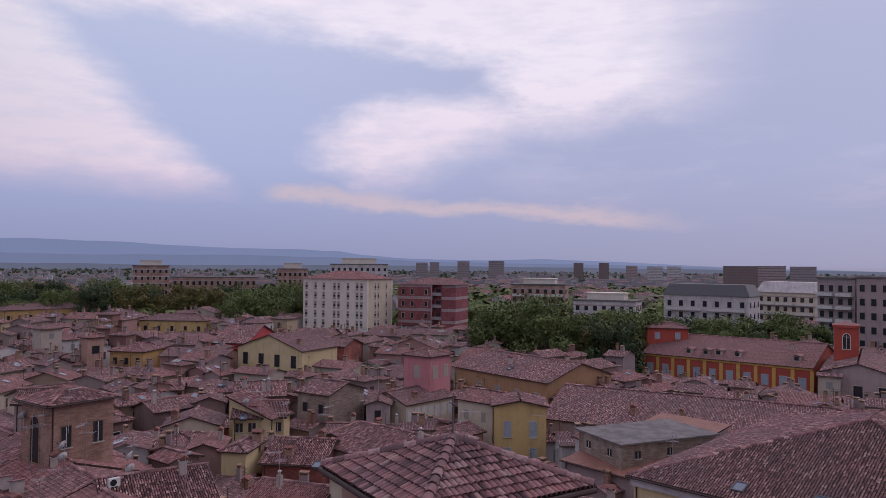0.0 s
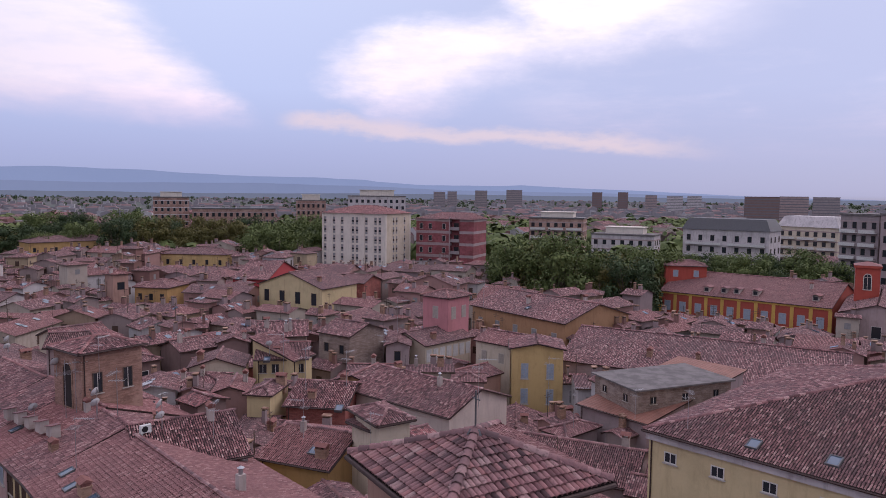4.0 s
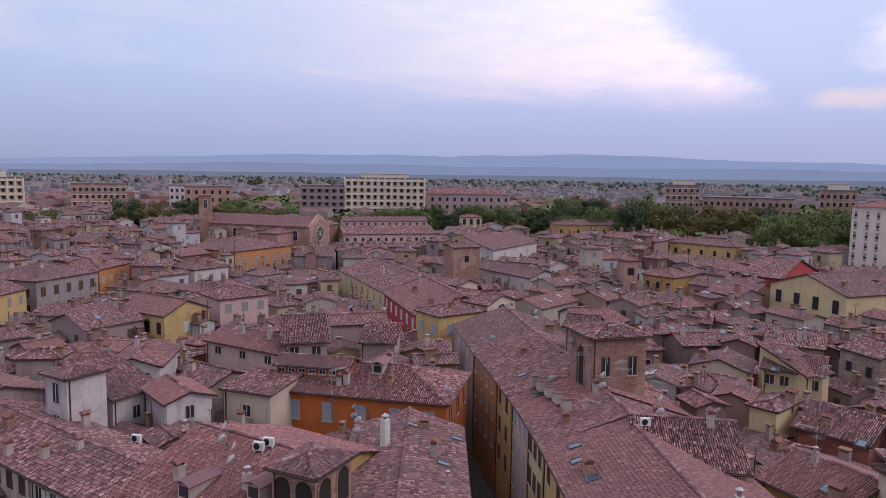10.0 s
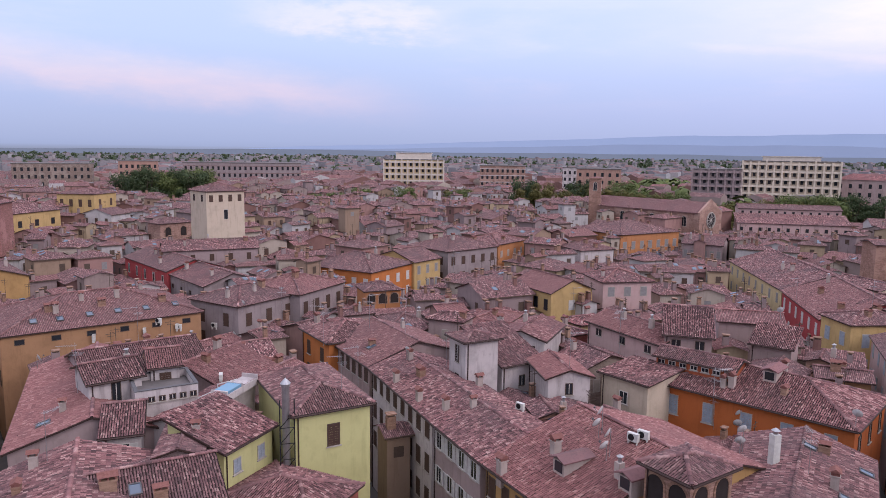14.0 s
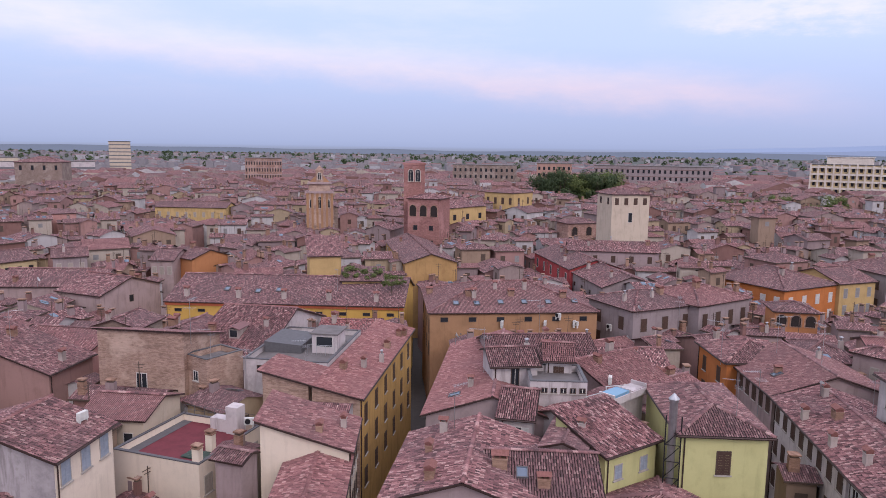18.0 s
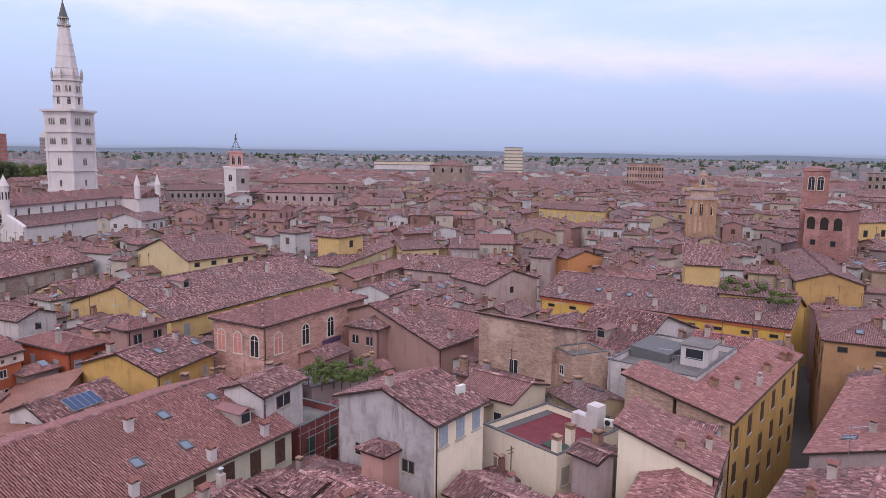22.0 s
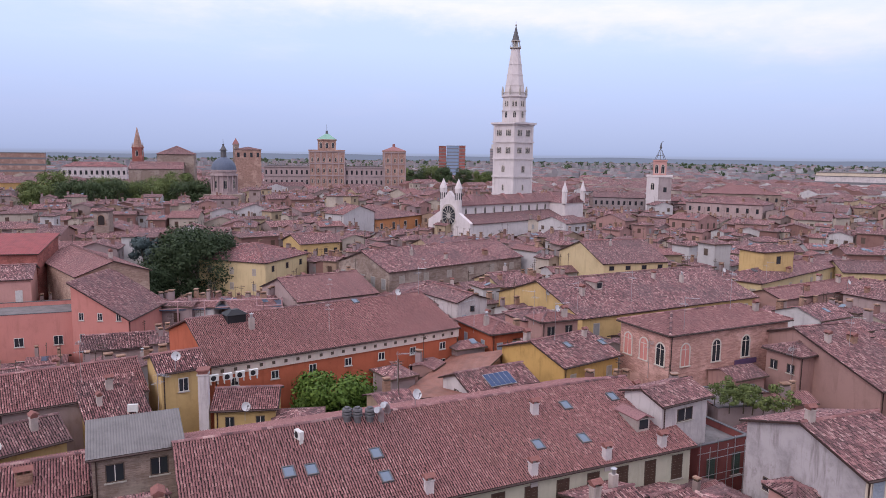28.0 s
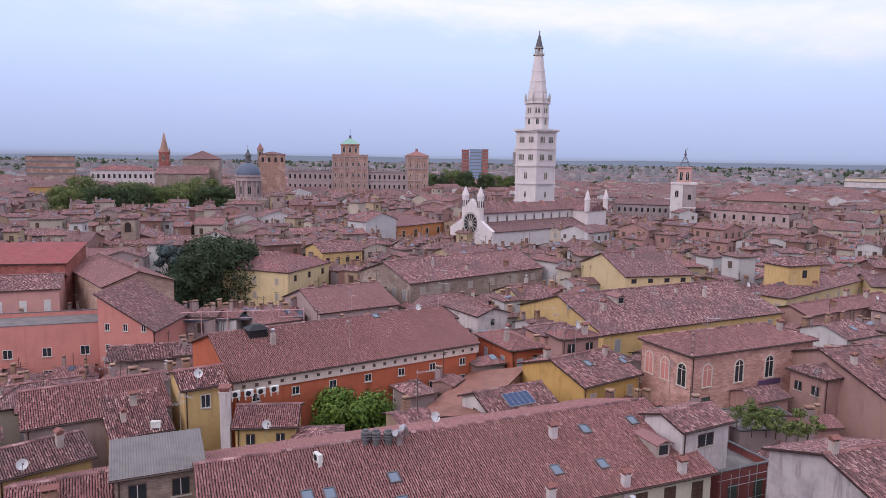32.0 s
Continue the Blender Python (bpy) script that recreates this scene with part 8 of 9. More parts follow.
def dish_parts():
    a, b, c = Build(), Build(), Build()
    prof = [(0.0, 0.0), (.16, .02), (.3, .075), (.42, .15)]
    n = 16
    for (r0, y0), (r1, y1) in zip(prof, prof[1:]):
        p0 = [(math.cos(2 * math.pi * k / n) * max(r0, .01), -y0, math.sin(2 * math.pi * k / n) * max(r0, .01)) for k in range(n)]
        p1 = [(math.cos(2 * math.pi * k / n) * r1, -y1, math.sin(2 * math.pi * k / n) * r1) for k in range(n)]
        a.ring(p0, p1, 0, False)
    b.tube((0, .12, -1.3), (0, .12, .25), .03, n=6)
    c.tube((0, -.1, -.36), (0, -.55, -.05), .018, n=5).box(-.06, -.62, -.1, .06, -.5, .04)
    return a.mesh("reflector", M_DISH), b.mesh("mast", M_METAL), c.mesh("feed_arm", M_LEAD)


def dish(x, y, z, heading=150, n=1):
    a, b, c = once("dish", "dish", dish_parts)
    for k in range(n):
        ob = tagged(new("satellite_dish"), "round white satellite dish on a short mast", "satellite dish", "satellite dishes on the roofs")
        ob.matrix_basis = pose(x + k * 0.35, y + k * 0.2, z + 1.1 + k * 0.85, 0, 0, heading + 25 * k)
        child("reflector", a, ob, pose(0, 0, 0, -25, 0, 0))
        child("mast", b, ob) if k == 0 else child("mast", b, ob, pose(0, 0, -.85 * 0) @ Matrix.Diagonal((1, 1, 1.5, 1)))
        child("feed_arm", c, ob, pose(0, 0, 0, -25, 0, 0))


def aerial_parts():
    a, b = Build(), Build()
    a.tube((0, 0, -.3), (0, 0, 3.4), .025, .018, 6)
    b.tube((-.1, 0, 3.2), (1.3, 0, 3.2), .014, n=5)
    for k in range(9):
        b.tube((.0 + k * .15, -.34 + k * .018, 3.2), (.0 + k * .15, .34 - k * .018, 3.2), .009, n=4)
    b.tube((0, -.5, 2.6), (0, .5, 2.6), .012, n=5)
    for k in range(5):
        b.tube((-.5, -.4 + k * .2, 2.6), (.3, -.4 + k * .2, 2.6), .009, n=4)
    return a.mesh("mast", M_METAL), b.mesh("boom", M_METAL)


def aerial(x, y, z):
    a, b = once("aerial", "aerial", aerial_parts)
    ob = tagged(new("television_aerial"), "thin grey television aerial on a roof mast", "aerial", "aerials on the roofs")
    ob.matrix_basis = pose(x, y, z, 0, 0, (x * 37 + y * 11) % 360) @ Matrix.Scale(0.9 + (abs(x * 13 + y * 7) % 5) * 0.12, 4)
    child("mast", a, ob)
    child("boom", b, ob, kind="stuff")


def ac_parts():
    a, b = Build(), Build()
    a.box(-.42, -.16, 0.1, .42, .16, .72).box(-.36, -.14, -.25, -.3, .14, .1).box(.3, -.14, -.25, .36, .14, .1)
    b.tube((-.1, -.175, .41), (-.1, -.16, .41), .25, .25, 16).tube((-.1, -.185, .41), (-.1, -.175, .41), .07, .07, 10)
    return a.mesh("casing", M_AC), b.mesh("fan_grille", M_BLACK)


def ac_unit(x, y, z, heading=0):
    a, b = once("ac", "ac", ac_parts)
    ob = tagged(new("air_conditioner"), "white outdoor air conditioner unit on a roof", "air conditioner", "air conditioners on the roofs")
    ob.matrix_basis = pose(x, y, z + .12, 0, 0, heading)
    child("casing", a, ob)
    child("fan_grille", b, ob)


def vent_can(x, y, z):
    ob = tagged(new("roof_vent"), "grey ribbed metal roof vent", "vent", "vents on the long roof")
    ob.matrix_basis = pose(x, y, z)
    b = Build()
    b.tube((0, 0, -.4), (0, 0, .5), .28, n=12)
    child("pipe", b.mesh("pipe", M_LEAD), ob)
    b = Build()
    for k in range(3):
        b.tube((0, 0, .5 + k * .22), (0, 0, .62 + k * .22), .4, .36, 12)
    b.tube((0, 0, .5), (0, 0, 1.2), .2, n=8)
    child("cowl", b.mesh("cowl", M_LEAD), ob)


def steel_flue(x, y, z, height=2.4):
    ob = tagged(new("steel_flue"), "shiny white steel flue pipe standing on a roof", "flue")
    ob.matrix_basis = pose(x, y, z)
    b = Build()
    b.box(-.3, -.3, -.4, .3, .3, height)
    child("casing", b.mesh("casing", M_AC), ob)
    b = Build()
    b.tube((0, 0, height), (0, 0, height + .3), .2, n=10).tube((0, 0, height + .3), (0, 0, height + .5), .34, .05, 10)
    child("cowl", b.mesh("cowl", M_METAL), ob)


skylight(h_longrf, 30.37, 6.58)
skylight(h_longrf, 35.22, 6.70)
skylight(h_longrf, 13.21, 4.89)
skylight(h_longrf, 6.96, 4.57)
skylight(h_longrf, 8.46, 4.44)
skylight(h_longrf, 13.13, 2.64)
skylight(h_longrf, 25.46, 2.98)
skylight(h_longrf, 29.46, 2.77)
add_chimney(h_longrf, 27.16, 6.30, 3, 0, 0.95)
add_chimney(h_longrf, 29.96, 0.48, 3, 0, 0.95)
add_chimney(h_longrf, 35.39, 0.60, 3, 0, 0.95)
add_chimney(h_longrf, 23.50, 0.48, 3, 0, 0.95)
add_chimney(h_longrf, 15.51, 0.77, 3, 0, 0.95)
dormer(h_longrf, 35.02, 2.88)
vent_can(-51.05, 2.39, 15.99)
vent_can(-51.01, 3.15, 15.97)
vent_can(-51.12, 4.09, 15.88)
ac_unit(-48.80, -1.09, 15.61, 30)
vent_cap(h_orlong, 5.04, 7.75)
skylight(h_orlong, 20.29, 8.41)
solar_panel(h_whidorm, 4.09, 1.14)
skylight(h_yelsky, 3.92, 3.33)
skylight(h_yelsky, 8.70, 2.56)
skylight(h_yelcor2, 5.02, 3.81)
dormer(h_yellong, 8.51, 7.04)
add_chimney(h_bigsl, 3.63, 1.17, 0, 0, 1.0)
add_chimney(h_ggable, 0.89, 5.33, 0, 0, 0.9)
skylight(h_brown, 4.16, 2.52)
skylight(h_brown, 7.13, 2.44)
skylight(h_brown, 10.61, 2.70)
skylight(h_brown, 14.04, 2.75)
skylight(h_brown, 17.56, 2.65)
skylight(h_brown, 21.48, 2.85)
add_chimney(h_brown, 1.06, 12.06, 1, 0, 1.0)
add_chimney(h_brown, 6.21, 4.63, 1, 0, 1.0)
add_chimney(h_brown, 12.46, 4.61, 1, 0, 1.0)
add_chimney(h_brown, 20.06, 4.05, 1, 0, 1.0)
add_chimney(h_longyel, 2.96, 1.78, 0, 0, 1.1)
add_chimney(h_longyel, 10.96, 1.70, 0, 0, 1.1)
add_chimney(h_longyel, 17.95, 1.62, 0, 0, 1.1)
add_chimney(h_longyel, 24.77, 1.57, 0, 0, 1.1)
add_chimney(h_longyel, 31.91, 1.45, 0, 0, 1.1)
skylight(h_longyel, 8.48, 3.90)
skylight(h_longyel, 13.43, 3.49)
skylight(h_longyel, 16.53, 3.95)
dormer(h_whiroof, 4.75, 3.67)
add_chimney(h_palest, 4.05, 1.17, 0, 0, 0.9)
add_chimney(h_yelst, 6.30, 3.63, 1, 0, 1.0)
add_chimney(h_yelst, 16.36, 1.32, 1, 0, 1.0)
add_chimney(h_yelst, 22.61, 0.60, 1, 0, 1.0)
add_chimney(h_w2, 12.35, 0.83, 0, 0, 1.0)
add_chimney(h_w2, 16.15, 1.80, 0, 0, 1.0)
add_chimney(h_w2, 6.46, 0.80, 0, 0, 1.0)
dormer(h_w4, 6.00, 3.25)
add_chimney(h_w4, 2.48, 0.31, 0, 0, 1.1)
dormer(h_w4, 10.88, 4.84)
dish(24.61, 40.15, 15.38, 200, 2)
dish(25.52, 43.02, 15.88, 200, 2)
ac_unit(24.05, 54.66, 13.72, -60)
ac_unit(28.68, 62.76, 10.26, -60)
ac_unit(27.07, 40.58, 16.23, -60)
ac_unit(27.76, 40.37, 16.43, -60)
skylight(h_nearlow, 8.72, 1.99)
skylight(h_nearlow, 15.04, 4.77)
skylight(h_nearlow, 15.25, 0.75)
dormer(h_orange1, 9.89, 4.43)
dish(44.11, 50.48, 11.16, 150, 2)
dish(65.29, 69.91, 16.52, 150, 1)
steel_flue(38.75, 39.80, 13.72)
skylight(h_st1, 2.15, 2.43)
skylight(h_st1, 4.79, 1.99)
skylight(h_st1, 8.20, 2.28)
skylight(h_st2b, 2.14, 2.50)
dish(55.91, 29.22, 16.57, 150, 2)
dish(91.82, 67.61, 14.39, 150, 2)
dish(79.64, 54.11, 15.68, 150, 2)
dish(59.61, 35.10, 19.07, 150, 1)
dish(53.01, 22.08, 16.58, 150, 2)
dish(57.28, 35.74, 15.54, 150, 1)
dish(38.85, 43.68, 12.82, 150, 2)
ac_unit(51.99, 22.88, 16.44, -40)
skylight(h_villa, 7.50, 1.37)
skylight(h_villa, 12.33, 1.70)
skylight(h_redlong, 12.75, 2.73)
dormer(h_barracks, 10.60, 2.03)
dormer(h_barracks, 14.36, 2.24)
dormer(h_barracks, 17.01, 2.50)
dormer(h_barracks, 21.00, 2.54)
dormer(h_barracks, 32.71, 2.85)
aerial(55.37, 27.01, 16.29)
aerial(53.13, 17.80, 15.83)
aerial(73.11, 15.54, 14.35)
aerial(95.69, 10.53, 11.97)
aerial(66.71, -3.34, 15.42)
aerial(53.76, 22.35, 16.87)
aerial(83.93, 21.23, 13.55)
aerial(102.62, 9.41, 15.04)
aerial(42.95, 52.43, 11.37)
aerial(85.48, 89.29, 14.16)
aerial(124.35, 84.24, 9.41)
aerial(73.77, 11.22, 14.64)
aerial(215.46, 89.41, -3.69)
aerial(84.20, 73.94, 16.13)
aerial(7.90, 54.67, 16.95)
aerial(15.08, 82.46, 15.04)
aerial(43.72, 142.27, 6.17)
aerial(42.85, 52.56, 12.05)
aerial(43.71, 142.21, 11.15)
aerial(-13.45, 95.53, 11.85)
aerial(-13.76, 62.34, 16.33)
aerial(5.50, 103.79, 12.47)
aerial(-44.64, 95.88, 15.36)
aerial(-43.93, 58.95, 17.29)
aerial(-73.13, 47.41, 18.46)
aerial(-73.28, 26.30, 15.49)
aerial(-93.20, 44.66, 15.21)
aerial(-90.22, 112.33, 11.80)
aerial(-108.05, 76.32, 15.25)
aerial(-89.98, 13.32, 17.76)
aerial(-78.95, 25.62, 16.32)
aerial(-112.51, 2.30, 12.38)
aerial(-126.51, 19.78, 13.53)
aerial(-66.27, -20.75, 15.09)
aerial(-69.42, 35.72, 12.35)
aerial(-67.78, 8.10, 11.63)
aerial(-122.05, -8.39, 8.83)
dish(-64.92, -12.34, 16.52, 120, 1)
dish(-62.45, -6.11, 12.37, 120, 1)
dish(-54.34, -23.11, 13.13, 120, 1)
dish(-52.83, 7.84, 16.16, 120, 1)
dish(-94.75, 32.56, 15.52, 120, 1)
dish(-102.18, 87.49, 14.59, 120, 1)
dish(-37.17, 63.28, 12.23, 120, 1)
dish(-20.42, 76.71, 14.21, 120, 1)
dish(-1.46, 98.93, 9.91, 120, 1)
dish(-94.41, 88.37, 14.07, 120, 1)
dish(-104.70, 66.11, 16.56, 120, 1)
dish(215.41, 88.39, 6.48, 120, 1)
dish(142.22, 24.09, 11.00, 120, 1)
ac_unit(-67.3, -9.4, 14.2, 115)
ac_unit(-67.6, -8.2, 14.2, 115)
ac_unit(-68.1, -7.1, 14.2, 115)
ac_unit(-68.6, -5.9, 14.2, 115)
ac_unit(-62.66, -15.57, 13.28, -90)
ac_unit(-2.09, 65.33, 15.07, -90)
ac_unit(-0.47, 60.91, 14.89, -90)
ac_unit(-37.87, 61.23, 11.42, -90)
ac_unit(-18.39, 93.52, 12.51, -90)
ac_unit(-12.68, 95.80, 12.48, -90)
ac_unit(-8.78, 97.36, 12.46, -90)
ac_unit(-38.54, 38.71, 16.84, -90)
ac_unit(-69.38, 46.20, 11.37, -90)
ac_unit(-10.99, 96.49, 13.57, -30)
ac_unit(-8.59, 97.44, 12.37, -30)
ac_unit(-4.17, 101.86, 11.24, -30)
aerial(69.45, -12.94, 12.74)
aerial(128.59, -3.19, 15.11)
aerial(49.21, -18.52, 19.16)
aerial(57.02, 32.60, 16.14)
aerial(72.57, -19.69, 12.43)
aerial(88.21, -11.96, 11.07)
aerial(58.71, 30.46, 19.29)
aerial(53.78, 5.14, 15.30)
aerial(43.32, 70.97, 13.63)
aerial(49.64, 96.19, 11.78)
aerial(48.25, 26.37, 15.29)
aerial(57.34, 11.57, 14.61)
aerial(39.38, 37.01, 14.05)
aerial(31.00, 59.09, 15.96)
aerial(12.32, 74.09, 10.81)
aerial(57.65, 32.04, 16.45)
aerial(18.67, 77.94, 15.35)
aerial(20.29, 65.97, 15.03)
aerial(-13.15, 49.67, 15.27)
aerial(9.23, 81.31, 13.86)
aerial(-38.29, 60.03, 12.70)
aerial(-67.96, 38.83, 17.61)
aerial(-85.49, 19.83, 13.86)
aerial(-40.64, 57.57, 16.07)
aerial(-63.84, 55.55, 16.25)
aerial(-32.12, 61.26, 14.37)
aerial(-89.94, 35.31, 15.18)
aerial(-64.61, 49.54, 12.15)
aerial(-78.60, 1.56, 15.96)
aerial(-53.59, -11.46, 15.90)
dish(68.27, 52.49, 15.01, 120, 1)
dish(49.67, 42.89, 14.42, 120, 1)
dish(215.00, 81.21, -10.04, 120, 1)
dish(84.71, 23.30, 15.70, 120, 1)
dish(16.92, 69.36, 14.67, 120, 1)
dish(-0.12, 98.71, 14.39, 120, 1)
dish(-87.52, 10.28, 17.44, 120, 1)
dish(-78.73, 28.35, 16.83, 120, 1)
skylight(h_n9d, 1.66, 0.06)
skylight(h_n9c, 6.24, 0.03)
skylight(h_n9b, 4.69, 1.85)
skylight(h_redwall, 0.03, 7.18)
skylight(h_st2a, 2.35, 2.68)
skylight(h_blk1, 20.23, 2.62)
skylight(h_blk3, 2.74, 3.10)
skylight(h_w1, 8.56, 2.44)
FLUES = (-51.14, 4.94, 15.83)


# ---- single fittings ----
def bent_flues():
    for k in range(2):
        ob = tagged(new("bent_flue"), "shiny bent steel flue pipe on the long roof", "flue", "pair of bent flues")
        ob.matrix_basis = pose(*FLUES, 0, 0, 150) @ pose(k * 1.15, 0, 0)
        b = Build()
        pts = [(0, 0, -.6), (0, 0, .5), (-.12, 0, .85), (-.4, 0, 1.1), (-.8, 0, 1.2)]
        for p, q in zip(pts, pts[1:]):
            b.tube(p, q, .24, n=12)
        child("pipe", b.mesh("pipe", M_METAL), ob)


stair_head(h_maroon)


def roof_hood(x, y, z, heading):
    """Low slanted roof hood: plastered box with a dark front and a tiled lid."""
    ob = tagged(new("roof_hood"), "small plastered slanted roof hood with a tiled lid", "vent", "row of hoods on the street roof")
    ob.matrix_basis = pose(x, y, z, 0, 0, heading)
    a, b, c = once("hood", "hood", hood_parts)
    child("body", a, ob)
    child("lid", b, ob)
    child("opening", c, ob)


def hood_parts():
    a, b, c = Build(), Build(), Build()
    a.ring([(-.35, -.5, -.5), (.35, -.5, -.5), (.35, .7, -.5), (-.35, .7, -.5)], [(-.35, -.5, .3), (.35, -.5, .3), (.35, .7, .55), (-.35, .7, .55)])
    b.ring([(-.45, -.62, .28), (.45, -.62, .28), (.45, .8, .58), (-.45, .8, .58)], [(-.45, -.62, .35), (.45, -.62, .35), (.45, .8, .65), (-.45, .8, .65)])
    # dark plate in place of the shaded hollow of the hood
    c.box(-.26, -.53, -.1, .26, -.5, .22)
    return a.mesh("body", M_CHIM), b.mesh("lid", TILE), c.mesh("opening", M_OPENING_SHADE)


for k in range(5):
    roof_hood(57.9 - k * 1.0, 38.4 - k * 1.65, 15.9, 142)
bent_flues()


def tall_flue(x, y, z0, z1):
    ob = tagged(new("tall_flue"), "tall galvanised flue with bracing ladder beside the lime-green house", "flue")
    ob.matrix_basis = pose(x, y, 0)
    b = Build()
    b.tube((0, 0, 0), (0, 0, z1), .30, n=14)
    child("pipe", b.mesh("pipe", M_METAL), ob)
    b = Build()
    b.tube((0, 0, z1), (0, 0, z1 + .25), .36, n=14).tube((0, 0, z1 + .25), (0, 0, z1 + .7), .42, .02, 14)
    child("cap", b.mesh("cap", M_METAL), ob)
    for x in (-.5, .62):
        b = Build()
        b.tube((x, -.55, 0), (x, -.55, z1 - .9), .05, n=6)
        child("rail", b.mesh("rail", M_BLACK), ob)
    for k in range(9):
        b = Build()
        z = z0 + k * 1.3
        b.tube((-.5, -.55, z), (.62, -.55, z), .035, n=5).tube((-.5, -.55, z), (.62, -.55, z + 1.3), .03, n=5).tube((-.5, -.55, z), (-.3, .1, z), .03, n=5)
        child("bracket", b.mesh("bracket", M_BLACK), ob)


tall_flue(3.2, 52.2, 5.0, 18.6)


def shrub(x, y, z, s, leaf="green"):
    key = "shrub_" + leaf
    if key not in SHARED:
        tree_meshes(key, leaf, 1.9, 1.0, 12, 900, 0.09, 21)
    ob = tagged(new("shrub"), "leafy green shrub on a roof terrace", "shrub", "plants of the roof gardens")
    ob.matrix_basis = pose(x, y, z, 0, 0, x * 50) @ Matrix.Scale(s, 4)
    child("stem", SHARED[key][0], ob)
    child("leaves", SHARED[key][1], ob)


shrub(-59.9, 38.0, 12.2, 1.04)
shrub(-61.2, 39.7, 12.2, 1.23)
shrub(-60.1, 40.1, 12.2, 1.12)
shrub(-58.2, 39.9, 12.2, 1.26)
shrub(-57.7, 40.5, 12.2, 1.28)
shrub(-57.0, 41.1, 12.2, 0.94)
shrub(-56.5, 41.9, 12.2, 0.91)
shrub(-56.8, 43.1, 12.2, 1.40)
shrub(-58.3, 38.5, 12.2, 1.06)
shrub(-59.5, 41.3, 12.2, 1.04)
shrub(-44.2, 100.1, 15.6, 1.60, "green")
shrub(-43.9, 102.5, 15.6, 1.28, "green")
shrub(-41.5, 100.7, 15.6, 1.50, "green")
shrub(-40.5, 102.3, 15.6, 1.29, "green")
shrub(-36.4, 97.3, 15.6, 1.38, "green")
shrub(-35.9, 99.6, 15.6, 1.09, "green")


def scaffold(x, y, rz, w, z1):
    ob = tagged(new("scaffold"), "rusty tube scaffold standing before a dark red house", "scaffold")
    ob.matrix_basis = pose(x, y, 0, 0, 0, rz)
    for k in range(4):
        for q in (0, 1.0):
            b = Build()
            b.tube((w * k / 3, -q, 0), (w * k / 3, -q, z1), .035, n=5)
            child("post", b.mesh("post", M_METAL), ob)
    for z in range(2, int(z1), 2):
        for q in (0, 1.0):
            b = Build()
            b.tube((-.3, -q, z), (w + .3, -q, z), .03, n=5)
            child("ledger", b.mesh("ledger", M_METAL), ob)


scaffold(-50.1, 30.8, 105.0, 5.8, 13)


def pergola(x, y, rz, w, d, z):
    ob = tagged(new("courtyard_canopy"), "pinkish steel canopy frame with a grey glass roof", "canopy")
    ob.matrix_basis = pose(x, y, 0, 0, 0, rz)
    b = Build()
    b.box(0, 0, z, w, d, z + .25)
    child("roof_panel", b.mesh("roof_panel", M_LEADB), ob)
    m = plain("pink_steel", (0.45, 0.28, 0.28), 0.5)
    for k in range(6):
        b = Build()
        b.tube((w * k / 5, 0, 0), (w * k / 5, 0, z + 1.4), .12, n=6).tube((w * k / 5, 0, z + 1.4), (w * k / 5, d, z + .4), .08, n=6)
        child("truss", b.mesh("truss", m), ob)
    for zz in (z + .3, z + 1.4):
        b = Build()
        b.tube((0, 0, zz), (w, 0, zz), .09, n=6)
        child("beam", b.mesh("beam", m), ob)


pergola(-111.7, -24.8, 93.5, 19.6, 7, 11.6)


# ---- the rest of the roofs: ordinary houses between and behind the named ones ----
FA = None


def blocked(x, y, rz, w, d, margin):
    c, s = math.cos(radians(rz)), math.sin(radians(rz))
    us = np.array([(a * w, b * d) for a in (0, .25, .5, .75, 1) for b in (0, .33, .67, 1)])
    P = np.stack([x + us[:, 0] * c - us[:, 1] * s, y + us[:, 0] * s + us[:, 1] * c], 1)
    global FA
    if FA is None or len(FA) != len(FOOT):
        FA = np.array(FOOT)
    near_f = FA[np.hypot(FA[:, 0] - x, FA[:, 1] - y) < 95]
    dx, dy = P[None, :, 0] - near_f[:, 0:1], P[None, :, 1] - near_f[:, 1:2]
    a, b = dx * near_f[:, 2:3] + dy * near_f[:, 3:4], -dx * near_f[:, 3:4] + dy * near_f[:, 2:3]
    if ((a > -margin) & (a < near_f[:, 4:5] + margin) & (b > -margin) & (b < near_f[:, 5:6] + margin)).any():
        return True
    G = np.array(GREEN)
    if (np.hypot(P[:, None, 0] - G[None, :, 0], P[:, None, 1] - G[None, :, 1]) < G[None, :, 2]).any():
        return True
    for (ax, ay), (bx, by), half in STREETS:
        L = math.hypot(bx - ax, by - ay)
        ux, uy = (bx - ax) / L, (by - ay) / L
        a = (P[:, 0] - ax) * ux + (P[:, 1] - ay) * uy
        b = (P[:, 0] - ax) * -uy + (P[:, 1] - ay) * ux
        if ((a > 0) & (a < L) & (np.abs(b) < half)).any():
            return True
    return False


STREETS = [
    ((42.2, 25.8), (99.7, 89.1), 2.6),
    ((-14.1, 30.6), (-25.7, 82.0), 2.0),
    ((-25.3, 80.1), (-44.1, 125.2), 1.8),
    ((11.1, 44.8), (7.8, 91.3), 1.6),
    ((-68.9, 89.0), (-126.3, 177.6), 2.6),
]

